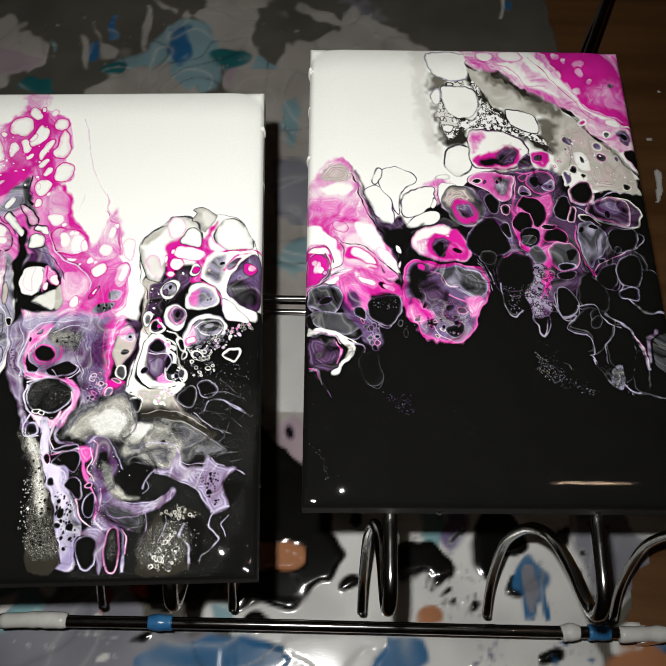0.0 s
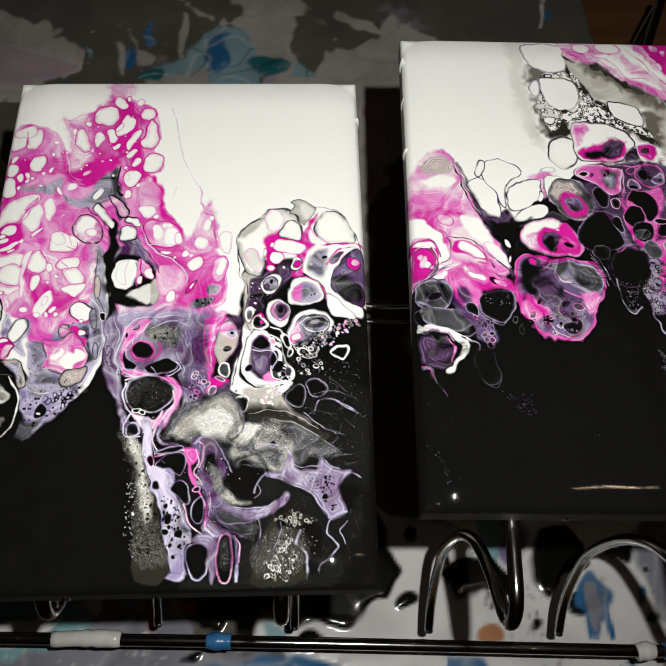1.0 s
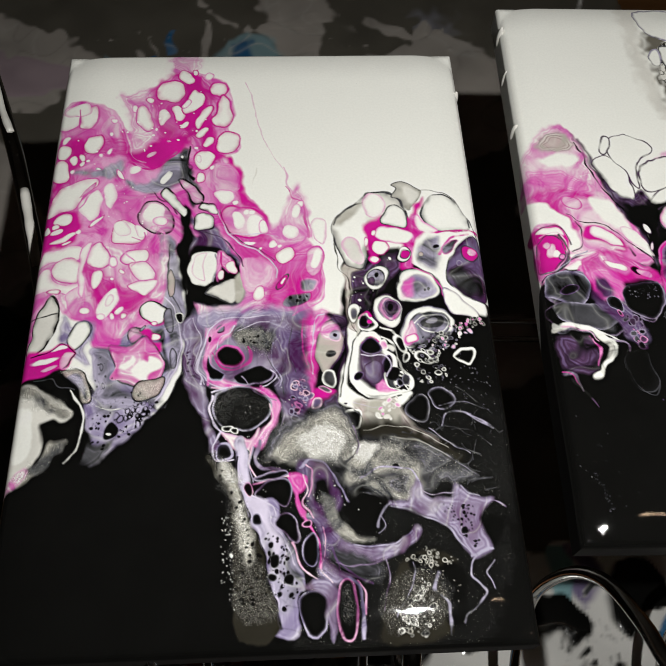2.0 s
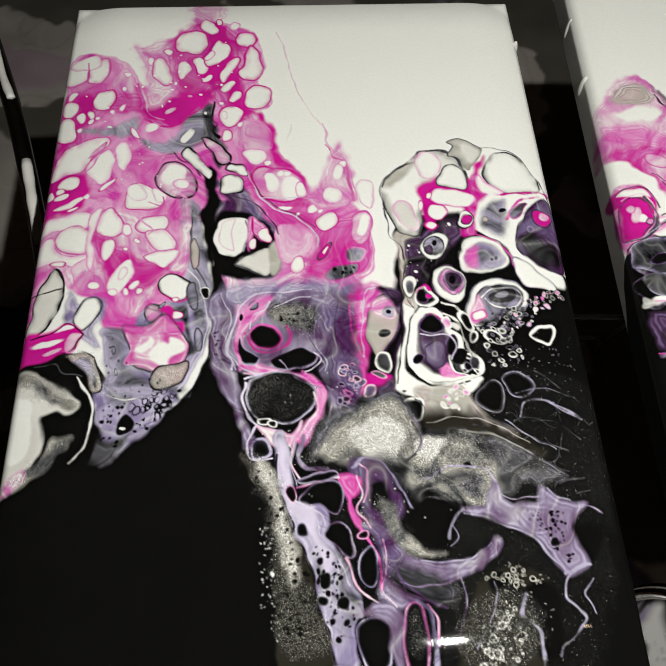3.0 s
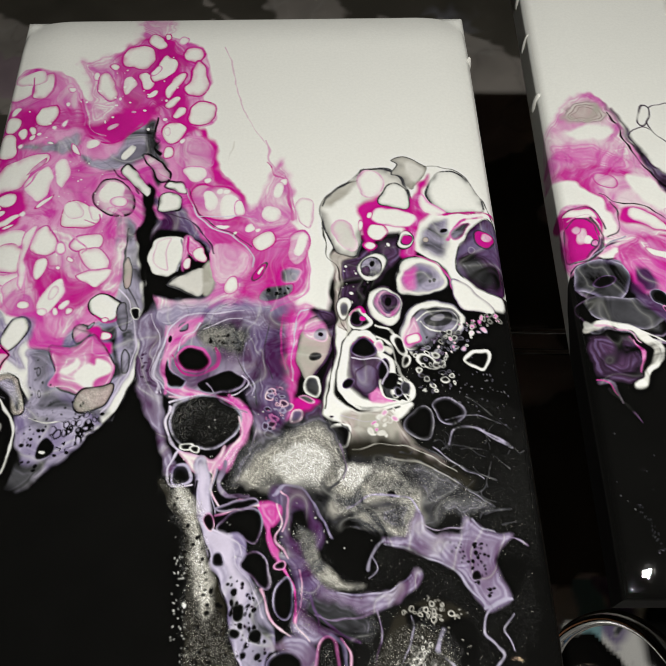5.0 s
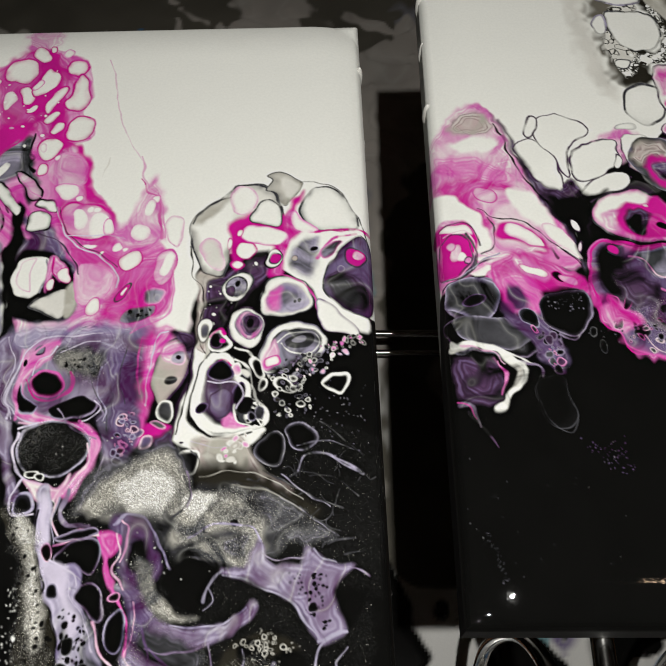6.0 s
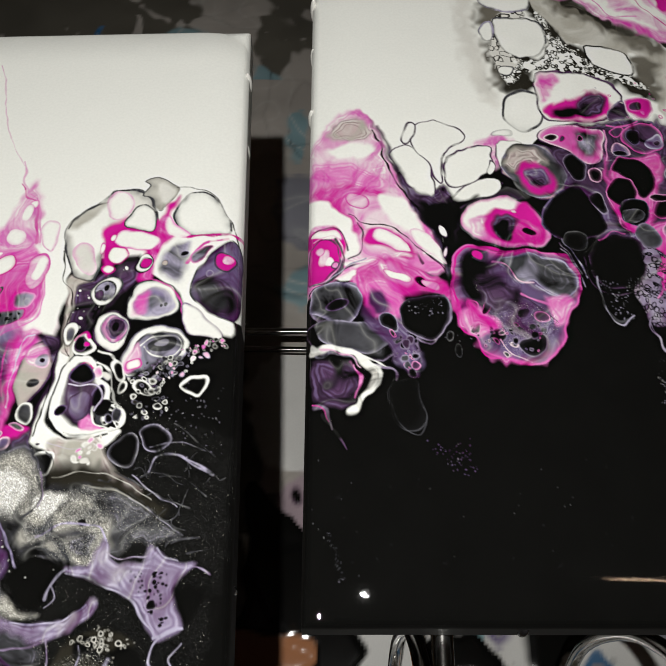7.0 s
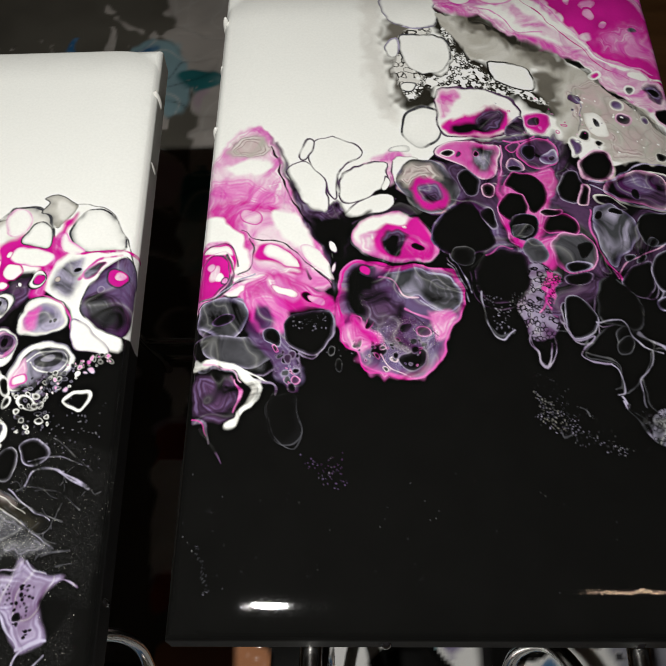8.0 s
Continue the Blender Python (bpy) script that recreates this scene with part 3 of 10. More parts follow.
region(T, 'K', 0.51, 2.54, [(76, 160), (110, 165), (135, 149), (142, 137), (125, 124), (105, 132), (80, 127), (67, 143)])
region(T, 'K', 0.52, 2.59, [(158, 191), (176, 202), (201, 197), (213, 180), (207, 155), (186, 154), (171, 129), (159, 137), (157, 166)])
region(T, 'K', 0.49, 1.65, [(-170, 118), (-140, 122), (-137, 91), (-158, 94), (-163, 106)])
region(T, 'K', 0.49, 1.64, [(-56, 100), (-39, 89), (-47, 83), (-63, 85)])
cell(T, 42, 188, 9, 8, 86, 'K', 'F', 0.43)
cell(T, 37, 124, 9, 6, -8, 'K', 'F', 0.41)
cell(T, 153, 105, 5, 4, 8, 'K', 'F', 0.41)
cell(T, 129, 118, 4, 3, 6, 'K', 'F', 0.42)
cell(T, 238, 176, 16, 7, -18, 'K', 'F', 0.41)
cell(T, 196, 124, 10, 8, 71, 'K', 'F', 0.42)
cell(T, 228, 65, 12, 7, 5, 'K', 'F', 0.40)
cell(T, 267, 164, 6, 4, 8, 'd', 'F', 0.43)
cell(T, 266, 119, 7, 5, 16, 'd', 'F', 0.42)
cell(T, 144, 170, 10, 3, 58, 'd', 'F', 0.41)
dots(T, 'K', 60, 0.63, 2.94, [(109, 140), (160, 145), (165, 98), (112, 93)])
dots(T, 'K', 40, 0.43, 1.73, [(50, 202), (154, 204), (152, 166), (50, 163)])
dots(T, 'K', 40, 0.44, 1.74, [(219, 206), (298, 208), (285, 100), (211, 99)])
stroke(T, 'K', 4.94, 3.29, [(-168, 118), (-157, 130), (-141, 132)])
region(T, 'O', 0.84, 2.11, [(-42, 157), (-17, 149), (-14, 141), (-33, 135), (-62, 124), (-69, 112), (-82, 118), (-58, 136), (-42, 141)])
region(T, 'R', 0.82, 2.06, [(-181, 117), (-157, 128), (-159, 110), (-167, 110)])
region(T, 'R', 0.82, 1.64, [(-210, 117), (-201, 113), (-195, 101), (-202, 93), (-210, 105)])
region(T, 'O', 1.23, 2.06, [(100, 104), (120, 104), (120, 85), (102, 85)])
region(T, 'R', 0.78, 1.94, [(-120, 342), (-97, 347), (-94, 318), (-116, 310)])
region(T, 'F', 1.14, 1.90, [(-120, 310), (-97, 310), (-90, 217), (-114, 206)])
region(T, 'R', 1.07, 1.78, [(-111, 210), (-90, 214), (-94, 193), (-110, 183)])
region(T, 'F', 0.81, 2.02, [(-120, 403), (-101, 403), (-97, 359), (-117, 363)])
region(T, 'O', 1.37, 2.73, [(-97, 157), (-22, 165), (-14, 137), (-94, 135)])
region(T, 'N', 1.86, 2.79, [(-134, 639), (-103, 651), (-101, 582), (-129, 593)])
region(T, 'E', 2.70, 2.70, [(-128, 582), (-100, 571), (-99, 518), (-125, 518)])
region(T, 'K', 1.23, 3.27, [(-461, 465), (-407, 437), (-392, 400), (-403, 373), (-443, 382)])
cell(T, -432, 547, 12, 9, -30, 'K', 'G', 0.45)
cell(T, -451, 536, 13, 10, -47, 'D', 'G', 0.45)
cell(T, -434, 495, 26, 14, -17, 'D', 'G', 0.43)
region(T, 'G', 1.86, 3.72, [(-500, 686), (-431, 615), (-404, 537), (-400, 465), (-451, 455)])
region(T, 'U', 0.63, 1.27, [(204, 146), (213, 155), (221, 147), (231, 139), (232, 131), (225, 123), (232, 103), (225, 101), (218, 114), (206, 98), (198, 100), (202, 118), (194, 126)])
region(T, 'g', 0.84, 1.26, [(210, 142), (220, 139), (216, 118), (207, 106), (204, 118)])
cell(T, 255, 135, 7, 5, 58, 'U', 'F', 0.80)
region(T, 'U', 1.59, 2.39, [(-161, 56), (-103, 73), (-70, 73), (-38, 74), (-18, 63), (-29, 44), (-92, 36), (-151, 34)])
region(T, 'E', 1.23, 2.45, [(-97, 100), (-73, 104), (-71, 88), (-91, 84)])
region(T, 'U', 1.62, 2.43, [(63, 76), (83, 80), (103, 73), (107, 55), (82, 32), (59, 32)])
region(T, 'F', 0.81, 2.43, [(-22, 78), (67, 80), (43, 53), (11, 31), (-13, 52)])
region(T, 'K', 0.80, 1.61, [(-175, 71), (-155, 75), (-158, 68), (-174, 65)])
cell(T, -192, 52, 6, 4, -10, 'F', 'g', 0.40)
cell(T, -260, 112, 10, 9, -34, 'F', 'g', 0.41)
cell(T, -210, 89, 8, 6, -8, 'F', 'g', 0.40)
dots(T, 'U', 30, 0.82, 3.26, [(229, 80), (270, 81), (266, 43), (218, 42)])
dots(T, 'l', 20, 1.22, 3.66, [(160, 78), (189, 79), (187, 49), (147, 48)])
dots(T, 'F', 40, 0.61, 2.04, [(-345, 114), (-181, 117), (-172, 49), (-330, 45)])
dots(T, 'G', 60, 0.57, 2.84, [(-387, 851), (129, 870), (125, 751), (-368, 734)])
region(T, 'F', 1.23, 2.46, [(283, 85), (313, 93), (327, 82), (309, 66), (281, 69)])
region(T, 'O', 2.43, 3.24, [(277, 66), (350, 71), (340, 9), (270, 7)])
region(T, 'U', 0.82, 2.05, [(327, 82), (340, 86), (337, 67), (328, 70)])
cell(T, 244, 895, 10, 8, 76, 'U', 'D', 1.17)
stroke(T, 'F', 4.17, 1.79, [(241, 938), (235, 897), (231, 874)])
region(T, 'F', 0.79, 2.12, [(409, 627), (417, 619), (412, 595), (402, 578), (402, 601)])
region(T, 'F', 0.74, 1.96, [(361, 448), (379, 438), (371, 416), (358, 426)])
cell(T, 407, 672, 3, 3, 19, 'F', 'B', 0.54)
cell(T, 429, 751, 4, 3, -26, 'F', 'B', 0.54)
region(T, 'g', 1.30, 2.60, [(300, 195), (326, 191), (329, 149), (301, 128)])
region(T, 'F', 0.87, 2.62, [(311, 208), (359, 213), (353, 179), (325, 182)])


def film(s):
    """The paint film: pools stand proud, the bare wood at the side stays free."""
    z = 0.0012 + (s.H + (s.N1 - 0.5) * 0.6) * 0.001
    co = np.stack([s.U * 0.001, s.V * 0.001, z], -1)
    a = s.A
    keep = (a[:-1, :-1] + a[1:, :-1] + a[:-1, 1:] + a[1:, 1:]) > 2.0
    tagged(grid_mesh("paint_sheet", co, keep, s, M_FILM), "grey table covering with dried white, black, blue and teal paint spills", "paint spill", kind="stuff")


film(T)

# ---- the wire rack that holds the canvases ----
TOP = 0.411
HOOKS = (-0.177, -0.067, 0.042, 0.148, 0.256)
WIRE = 0.0037


def rack():
    r = tagged(new("wire_rack"), "dark chrome wire rack with bent hooks, dripped with paint", "rack")
    for x in HOOKS:
        z = TOP - WIRE
        part("hook_wire", tube([(x, 0.336, z), (x, 0.3, z), (x, 0.2, z), (x, 0.11, z), (x, 0.089, z), (x, 0.069, z - 0.002), (x, 0.061, z - 0.014),
                                (x, 0.066, z - 0.028), (x, 0.089, z - 0.052), (x, 0.114, z - 0.09), (x, 0.129, z - 0.142), (x, 0.133, z - 0.21),
                                (x, 0.122, z - 0.255), (x, 0.107, z - 0.287), (x, 0.088, z - 0.308)], WIRE, 12, 6), M_STEEL, r)
        smooth(bpy.data.objects[r.children[-1].name])
    for name, pts, rad in (
            ("front_rod", [(-0.5, 0.074, 0.092), (-0.1, 0.077, 0.092), (0.22, 0.077, 0.092), (0.33, 0.078, 0.092)], 0.005),
            ("cross_rod", [(-0.12, 0.384, 0.098), (0, 0.386, 0.098), (0.14, 0.387, 0.098)], 0.003),
            ("cross_rod", [(-0.12, 0.402, 0.034), (0, 0.402, 0.034), (0.14, 0.402, 0.034)], 0.003),
            ("back_rod", [(-0.215, 0.33, TOP - 0.0112), (-0.15, 0.33, TOP - 0.0112), (-0.045, 0.33, TOP - 0.0112)], 0.0037),
            ("back_rod", [(0.03, 0.33, TOP - 0.0112), (0.12, 0.33, TOP - 0.0112), (0.175, 0.33, TOP - 0.0112)], 0.0037),
            ("side_wire", [(-0.31, 0.42, 0.372), (-0.279, 0.347, 0.372), (-0.266, 0.31, 0.368), (-0.254, 0.27, 0.36), (-0.245, 0.22, 0.34), (-0.24, 0.15, 0.3)], 0.0045),
            ("side_wire", [(0.31, 0.74, 0.17), (0.279, 0.658, 0.17), (0.25, 0.58, 0.17), (0.22, 0.5, 0.16)], 0.005)):
        smooth(part(name, tube(pts, rad, 12, 8), M_STEEL, r))
    # legs down to the table
    for x in (-0.42, 0.31):
        smooth(part("leg", tube([(x, 0.076, 0.092), (x, 0.076, 0.05), (x, 0.076, 0.004)], 0.004), M_STEEL, r))
    for x in (-0.12, 0.14):
        smooth(part("leg", tube([(x, 0.33, TOP - 0.0112), (x, 0.36, 0.22), (x, 0.384, 0.098), (x, 0.402, 0.034), (x, 0.405, 0.004)], 0.004), M_STEEL, r))
    smooth(part("leg", tube([(0.31, 0.74, 0.17), (0.315, 0.76, 0.09), (0.32, 0.77, 0.004)], 0.004), M_STEEL, r))
    # dried paint on the rods
    for x0, x1, m in ((-0.262, -0.207, M_DRIP), (0.262, 0.31, M_DRIP), (0.213, 0.228, M_DRIP)):
        smooth(part("paint_drip", tube([(x0, 0.0755, 0.0922), ((x0 + x1) / 2, 0.077, 0.0922), (x1, 0.077, 0.0922)], 0.0066, 12, 6, 0.25), m, r, "white dried paint on the rod"))
    smooth(part("paint_drip", tube([(0.236, 0.077, 0.0922), (0.245, 0.077, 0.0922), (0.254, 0.077, 0.0922)], 0.0063, 12, 6, 0.2), M_BLUEDRIP, r, "blue dried paint on the rod"))
    smooth(part("paint_drip", tube([(-0.138, 0.077, 0.0922), (-0.128, 0.077, 0.0922), (-0.118, 0.077, 0.0922)], 0.0063, 12, 6, 0.2), M_BLUEDRIP, r, "pale blue dried paint on the rod"))
    smooth(part("paint_drip", tube([(-0.297, 0.392, 0.3755), (-0.285, 0.362, 0.3755), (-0.278, 0.347, 0.3755)], 0.0022, 12, 6, 0.2), M_DRIP, r, "white dried paint on the wire"))
    smooth(part("paint_drip", tube([(-0.265, 0.31, 0.3712), (-0.259, 0.288, 0.368), (-0.253, 0.266, 0.363)], 0.0026, 12, 6, 0.2), M_DRIP, r, "white dried paint on the wire"))


rack()


# ---- the two poured canvases ----
def canvas_painting(s, width, height, centre, turn, label, beads=()):
    """A stretched canvas on its bars; the paint runs over the soft edge and down the sides."""
    thick, crown, slope, r = 19.0, 23.0, 0.32, 3.6
    ob = tagged(new("canvas_painting"), label, "painting", "paintings on the rack")
    ob.matrix_world = pose(centre[0], centre[1], TOP + thick * 0.001, 0, 0, turn)

    def fold(p, size):
        """Across the face, round the edge and down the side: place and drop."""
        past = np.maximum(np.maximum(p - (size - r), r - p), 0)
        sign = np.where(p > size / 2, 1, -1)
        ang = np.clip(past / r, 0, math.pi / 2)
        inner = np.clip(p, r, size - r)
        place = inner + sign * r * np.sin(ang)
        down = r * (1 - np.cos(ang)) + np.maximum(past - r * math.pi / 2, 0)
        d = np.maximum(np.minimum(p, size - p), 0)
        sag = np.where(d < crown, slope * (crown - d) ** 2 / (2 * crown), 0)
        return place, down, sag

    x, dx, sx = fold(s.U, width)
    y, dy, sy = fold(s.V, height)
    z = -np.minimum(np.maximum(dx, dy) + np.minimum(sx + sy, 4.2), thick - 0.3) + (s.N1 - 0.5) * 0.12
    co = np.stack([(x - width / 2) * 0.001, (height / 2 - y) * 0.001, z * 0.001], -1)
    both = (dx > r * 1.02) & (dy > r * 1.02)
    keep = ~(both[:-1, :-1] & both[1:, 1:] & both[1:, :-1] & both[:-1, 1:])
    face = grid_mesh("painted_cloth", co, keep, s, M_CANVAS, 8)
    face.data.flip_normals()
    face.parent = ob
    face["label"] = "glossy poured acrylic over stretched cloth"
    w, h, b = width * 0.001 - 0.004, height * 0.001 - 0.004, 0.03
    for size, at in (((w, b, 0.012), (0, h / 2 - b / 2, -0.0128)), ((w, b, 0.012), (0, -h / 2 + b / 2, -0.0128)),
                     ((b, h - 2 * b, 0.012), (w / 2 - b / 2, 0, -0.0128)), ((b, h - 2 * b, 0.012), (-w / 2 + b / 2, 0, -0.0128))):
        part("stretcher_bar", block(size, at, 0.001), M_PINE, ob)
    for x, y, z, size, long, m in beads:
        # drips that ran down the side and dried there
        bm = bmesh.new()
        bmesh.ops.create_uvsphere(bm, u_segments=12, v_segments=8, radius=1, matrix=pose(x, y, z) @ Matrix.Diagonal((size, size, long, 1)))
        smooth(part("paint_drip", bm, m, ob, "dried paint bead on the side"))
    return ob


STEP, OVER = 0.27, 18.0
# the wide pour: white above, pink cells, lilac loops, black below
L = Sheet(-OVER, 198 + OVER, -OVER, 293 + OVER, STEP, "W", 0.9, 4.0, 11)
# base fields
region(L, 'K', 0.30, 0.18, [(-12.0, 239.7), (4.9, 228.4), (1.8, 185.0), (25.6, 184.9), (45.7, 207.1), (65.2, 187.7), (66.0, 133.2), (67.7, 115.3), (87.7, 125.9), (99.8, 152.8), (126.7, 159.0), (133.8, 134.9), (138.4, 127.1), (159.1, 127.7), (167.6, 135.8), (193.2, 151.6), (206.7, 153.9), (262.6, 164.4), (222.5, 328.8), (-11.1, 319.9)])
glitter(L, 0.1, [(105.8, 201.4), (124.3, 194.1), (169.6, 175.8), (198.4, 180.0), (181.4, 287.6), (106.3, 289.2)])
region(L, 'p', 0.76, 0.34, [(-7.6, 187.1), (-5.8, 146.4), (-1.5, 103.2), (0.5, 76.7), (1.5, 65.0), (2.2, 54.1), (2.3, 37.2), (10.1, 34.5), (19.3, 37.5), (27.9, 43.9), (33.2, 53.5), (36.4, 55.1), (35.2, 46.0), (31.4, 37.0), (28.8, 30.9), (34.2, 33.1), (39.4, 30.0), (43.7, 26.6), (46.3, 24.0), (50.7, 21.3), (55.2, 17.3), (53.4, -17.5), (64.6, -17.4), (66.4, 13.3), (72.8, 19.3), (80.3, 23.2), (83.3, 31.4), (85.5, 44.5), (83.3, 55.8), (87.7, 59.1), (87.7, 68.8), (81.2, 71.5), (89.4, 81.0), (90.2, 91.2), (97.6, 101.2), (101.5, 109.8), (103.0, 117.2), (106.9, 120.7), (118.1, 119.6), (121.1, 123.7), (124.5, 126.8), (126.0, 134.7), (125.3, 146.1), (120.7, 158.8), (96.7, 160.8), (75.9, 162.9), (67.0, 140.9), (61.0, 127.2), (57.4, 148.1), (55.0, 158.8), (42.8, 172.3), (31.5, 173.6), (23.4, 159.7), (18.2, 158.7), (11.9, 150.5), (7.7, 146.7), (3.1, 184.3)])
region(L, 'L', 3.22, 0.83, [(53.4, 0.3), (65.8, 0.5), (67.2, 17.5), (56.3, 21.4)])
region(L, 'L', 2.57, 0.51, [(28.6, 30.9), (34.2, 32.6), (43.8, 28.0), (46.6, 43.7), (46.5, 56.3), (36.9, 57.3), (34.1, 43.5)])
region(L, 'q', 1.98, 0.48, [(3.1, 76.8), (2.5, 59.0), (14.6, 59.3), (33.7, 59.7), (37.6, 65.8), (29.4, 70.4), (17.3, 68.9), (14.0, 77.0), (12.7, 87.2), (1.8, 92.5), (0.1, 103.2)])
region(L, 'q', 1.68, 0.50, [(45.5, 25.3), (56.1, 17.3), (65.3, 16.1), (72.9, 24.4), (76.8, 36.5), (76.2, 54.4), (79.1, 73.8), (84.3, 85.4), (81.9, 89.9), (74.1, 76.0), (68.8, 71.2), (63.2, 59.1), (53.2, 68.5), (49.0, 53.8), (46.1, 35.9)])
region(L, 'P', 1.49, 0.51, [(61.7, 17.4), (68.2, 20.3), (70.4, 31.1), (73.3, 41.7), (75.3, 54.4), (79.1, 71.4), (76.6, 73.7), (71.3, 66.5), (66.5, 54.2), (63.1, 56.6), (57.4, 46.5), (60.4, 33.6)])
region(L, 'P', 1.83, 0.49, [(37.7, 67.0), (46.0, 62.4), (54.5, 58.9), (63.2, 57.8), (68.3, 54.2), (63.5, 66.3), (58.6, 73.4), (53.7, 77.9), (47.0, 78.9), (42.6, 75.3), (36.5, 74.0), (33.1, 63.3), (31.6, 56.0)])
region(L, 'P', 1.19, 0.36, [(6.9, 60.3), (13.7, 59.3), (16.4, 67.7), (11.2, 74.7), (8.1, 83.7), (1.5, 90.3), (3.9, 83.6), (8.9, 76.9), (9.5, 67.6)])
region(L, 'P', 1.26, 0.43, [(0.7, 102.2), (14.4, 101.4), (17.5, 107.8), (16.9, 116.1), (15.0, 120.1), (7.6, 123.9), (1.2, 127.7)])
region(L, 'P', 1.15, 0.35, [(78.2, 70.2), (82.5, 71.5), (89.4, 81.0), (90.6, 92.3), (97.6, 102.3), (102.3, 112.0), (101.4, 116.1), (95.9, 105.5), (89.4, 100.0), (87.7, 92.2), (87.7, 80.9)])
region(L, 'q', 1.83, 0.44, [(81.1, 100.8), (87.7, 99.3), (97.6, 102.3), (102.3, 112.0), (103.4, 120.2), (97.3, 122.1), (90.9, 121.9), (84.5, 117.7), (80.5, 111.4)])
region(L, 'L', 2.24, 0.45, [(87.7, 98.8), (103.9, 112.0), (110.9, 97.2), (114.6, 88.4), (119.1, 100.6), (120.8, 114.5), (119.7, 120.6), (103.7, 120.2)])
region(L, 'L', 1.84, 0.37, [(36.9, 57.3), (45.7, 57.5), (43.5, 64.7), (37.7, 67.0)])
# grey, lower apex
region(L, 'g', 1.58, 0.47, [(9.9, 78.1), (21.8, 79.5), (29.8, 75.1), (32.9, 71.6), (34.9, 75.2), (32.2, 83.1), (24.0, 84.1)])
region(L, 'g', 1.37, 0.47, [(35.7, 84.4), (44.2, 86.8), (50.6, 82.4), (55.2, 73.3), (60.1, 69.1), (63.8, 74.6), (63.2, 82.7), (59.3, 88.3), (52.8, 91.5), (42.9, 92.3)])
region(L, 'd', 1.18, 0.47, [(60.1, 69.1), (65.2, 66.4), (64.7, 75.8), (67.5, 83.9), (71.1, 91.9), (68.0, 100.5), (62.7, 89.5), (60.2, 78.0)])
stroke(L, 'K', 0.60, 1.39, [(65.5, 65.2), (63.8, 74.6), (65.9, 78.2), (64.4, 81.6), (67.5, 84.6)])
# field shading, lower left
region(L, 'L', 2.34, 0.50, [(3.0, 123.8), (39.0, 124.7), (44.7, 158.5), (31.3, 158.2), (17.8, 156.0), (10.2, 143.1), (6.2, 146.7)])
region(L, 'q', 2.01, 0.40, [(19.5, 132.0), (26.5, 147.2), (29.9, 158.1), (41.6, 156.7), (52.0, 156.9), (58.8, 144.4), (55.1, 132.9), (50.9, 140.4), (42.0, 143.9), (35.6, 140.0), (29.0, 134.2)])
region(L, 'p', 0.80, 0.29, [(23.3, 158.8), (28.5, 159.0), (30.9, 168.6), (38.5, 172.2), (38.0, 158.3), (31.2, 156.4)])
region(L, 'L', 1.53, 0.41, [(65.4, 117.3), (74.9, 115.4), (87.7, 127.9), (97.0, 141.6), (102.9, 149.3), (99.8, 156.4), (81.8, 159.5), (72.8, 157.5)])
region(L, 'm', 1.43, 0.43, [(66.6, 106.9), (76.4, 109.2), (81.3, 117.7), (90.9, 129.9), (87.7, 141.4), (81.4, 125.7), (71.8, 119.5)])
region(L, 'q', 1.73, 0.41, [(84.5, 119.8), (97.3, 122.1), (106.7, 126.4), (122.5, 126.7), (126.0, 134.7), (124.3, 149.8), (111.7, 158.6), (102.7, 158.3), (96.9, 145.4), (90.9, 133.8)])
region(L, 'L', 1.54, 0.31, [(95.6, 130.0), (103.3, 134.1), (103.0, 145.5), (96.8, 152.8), (90.8, 148.9), (89.3, 137.6)])
region(L, 'L', 0.99, 0.30, [(105.7, 158.4), (124.3, 149.8), (127.8, 142.4), (132.7, 150.0), (131.1, 160.9), (120.4, 164.1), (111.5, 163.9)])
region(L, 'W', 0.87, 0.21, [(125.6, 101.9), (132.9, 104.2), (134.8, 123.0), (134.6, 134.9), (132.9, 157.3), (130.5, 159.1), (125.2, 158.9), (120.8, 157.0), (125.7, 146.1), (126.0, 134.7), (124.1, 126.8), (121.4, 118.6), (120.3, 108.2)])
# white bubbles
cell(L, 5.1, 45.4, 7.80, 5.50, 79, 'W', 'p', 0.63)
pod(L, 'W', 'q', 0.85, 2.96, [(11.0, 50.6), (11.2, 41.7), (17.6, 38.0), (20.0, 40.6), (20.0, 48.3), (17.3, 52.0), (12.9, 52.4)])
cell(L, 9.8, 40.4, 7.01, 3.66, -10, 'W', 'p', 0.43)
pod(L, 'W', 'P', 0.82, 2.04, [(15.0, 62.9), (16.6, 58.6), (22.1, 57.0), (23.8, 61.2), (22.0, 67.4), (17.3, 68.2)])
cell(L, 10.9, 71.9, 3.10, 2.17, 75, 'W', 'P', 0.60)
cell(L, 14.8, 70.5, 2.62, 1.35, 81, 'W', 'P', 0.60)
cell(L, 15.0, 74.3, 1.61, 1.17, -79, 'W', 'P', 0.40)
cell(L, 5.1, 66.3, 4.78, 3.19, -86, 'W', 'P', 0.61)
cell(L, 4.9, 78.0, 7.04, 4.93, 74, 'W', 'P', 0.59)
cell(L, 5.1, 59.1, 2.23, 1.58, -57, 'W', 'p', 0.41)
cell(L, 11.6, 78.1, 1.30, 1.04, -71, 'W', 'p', 0.39)
cell(L, 23.3, 69.3, 1.06, 0.92, 27, 'W', 'p', 0.20)
cell(L, 27.4, 67.3, 1.66, 1.10, -52, 'W', 'p', 0.40)
pod(L, 'L', 'p', 0.63, 2.50, [(21.6, 52.0), (24.6, 45.8), (27.1, 44.6), (29.8, 51.0), (30.1, 58.4), (27.6, 59.6), (23.0, 57.0)])
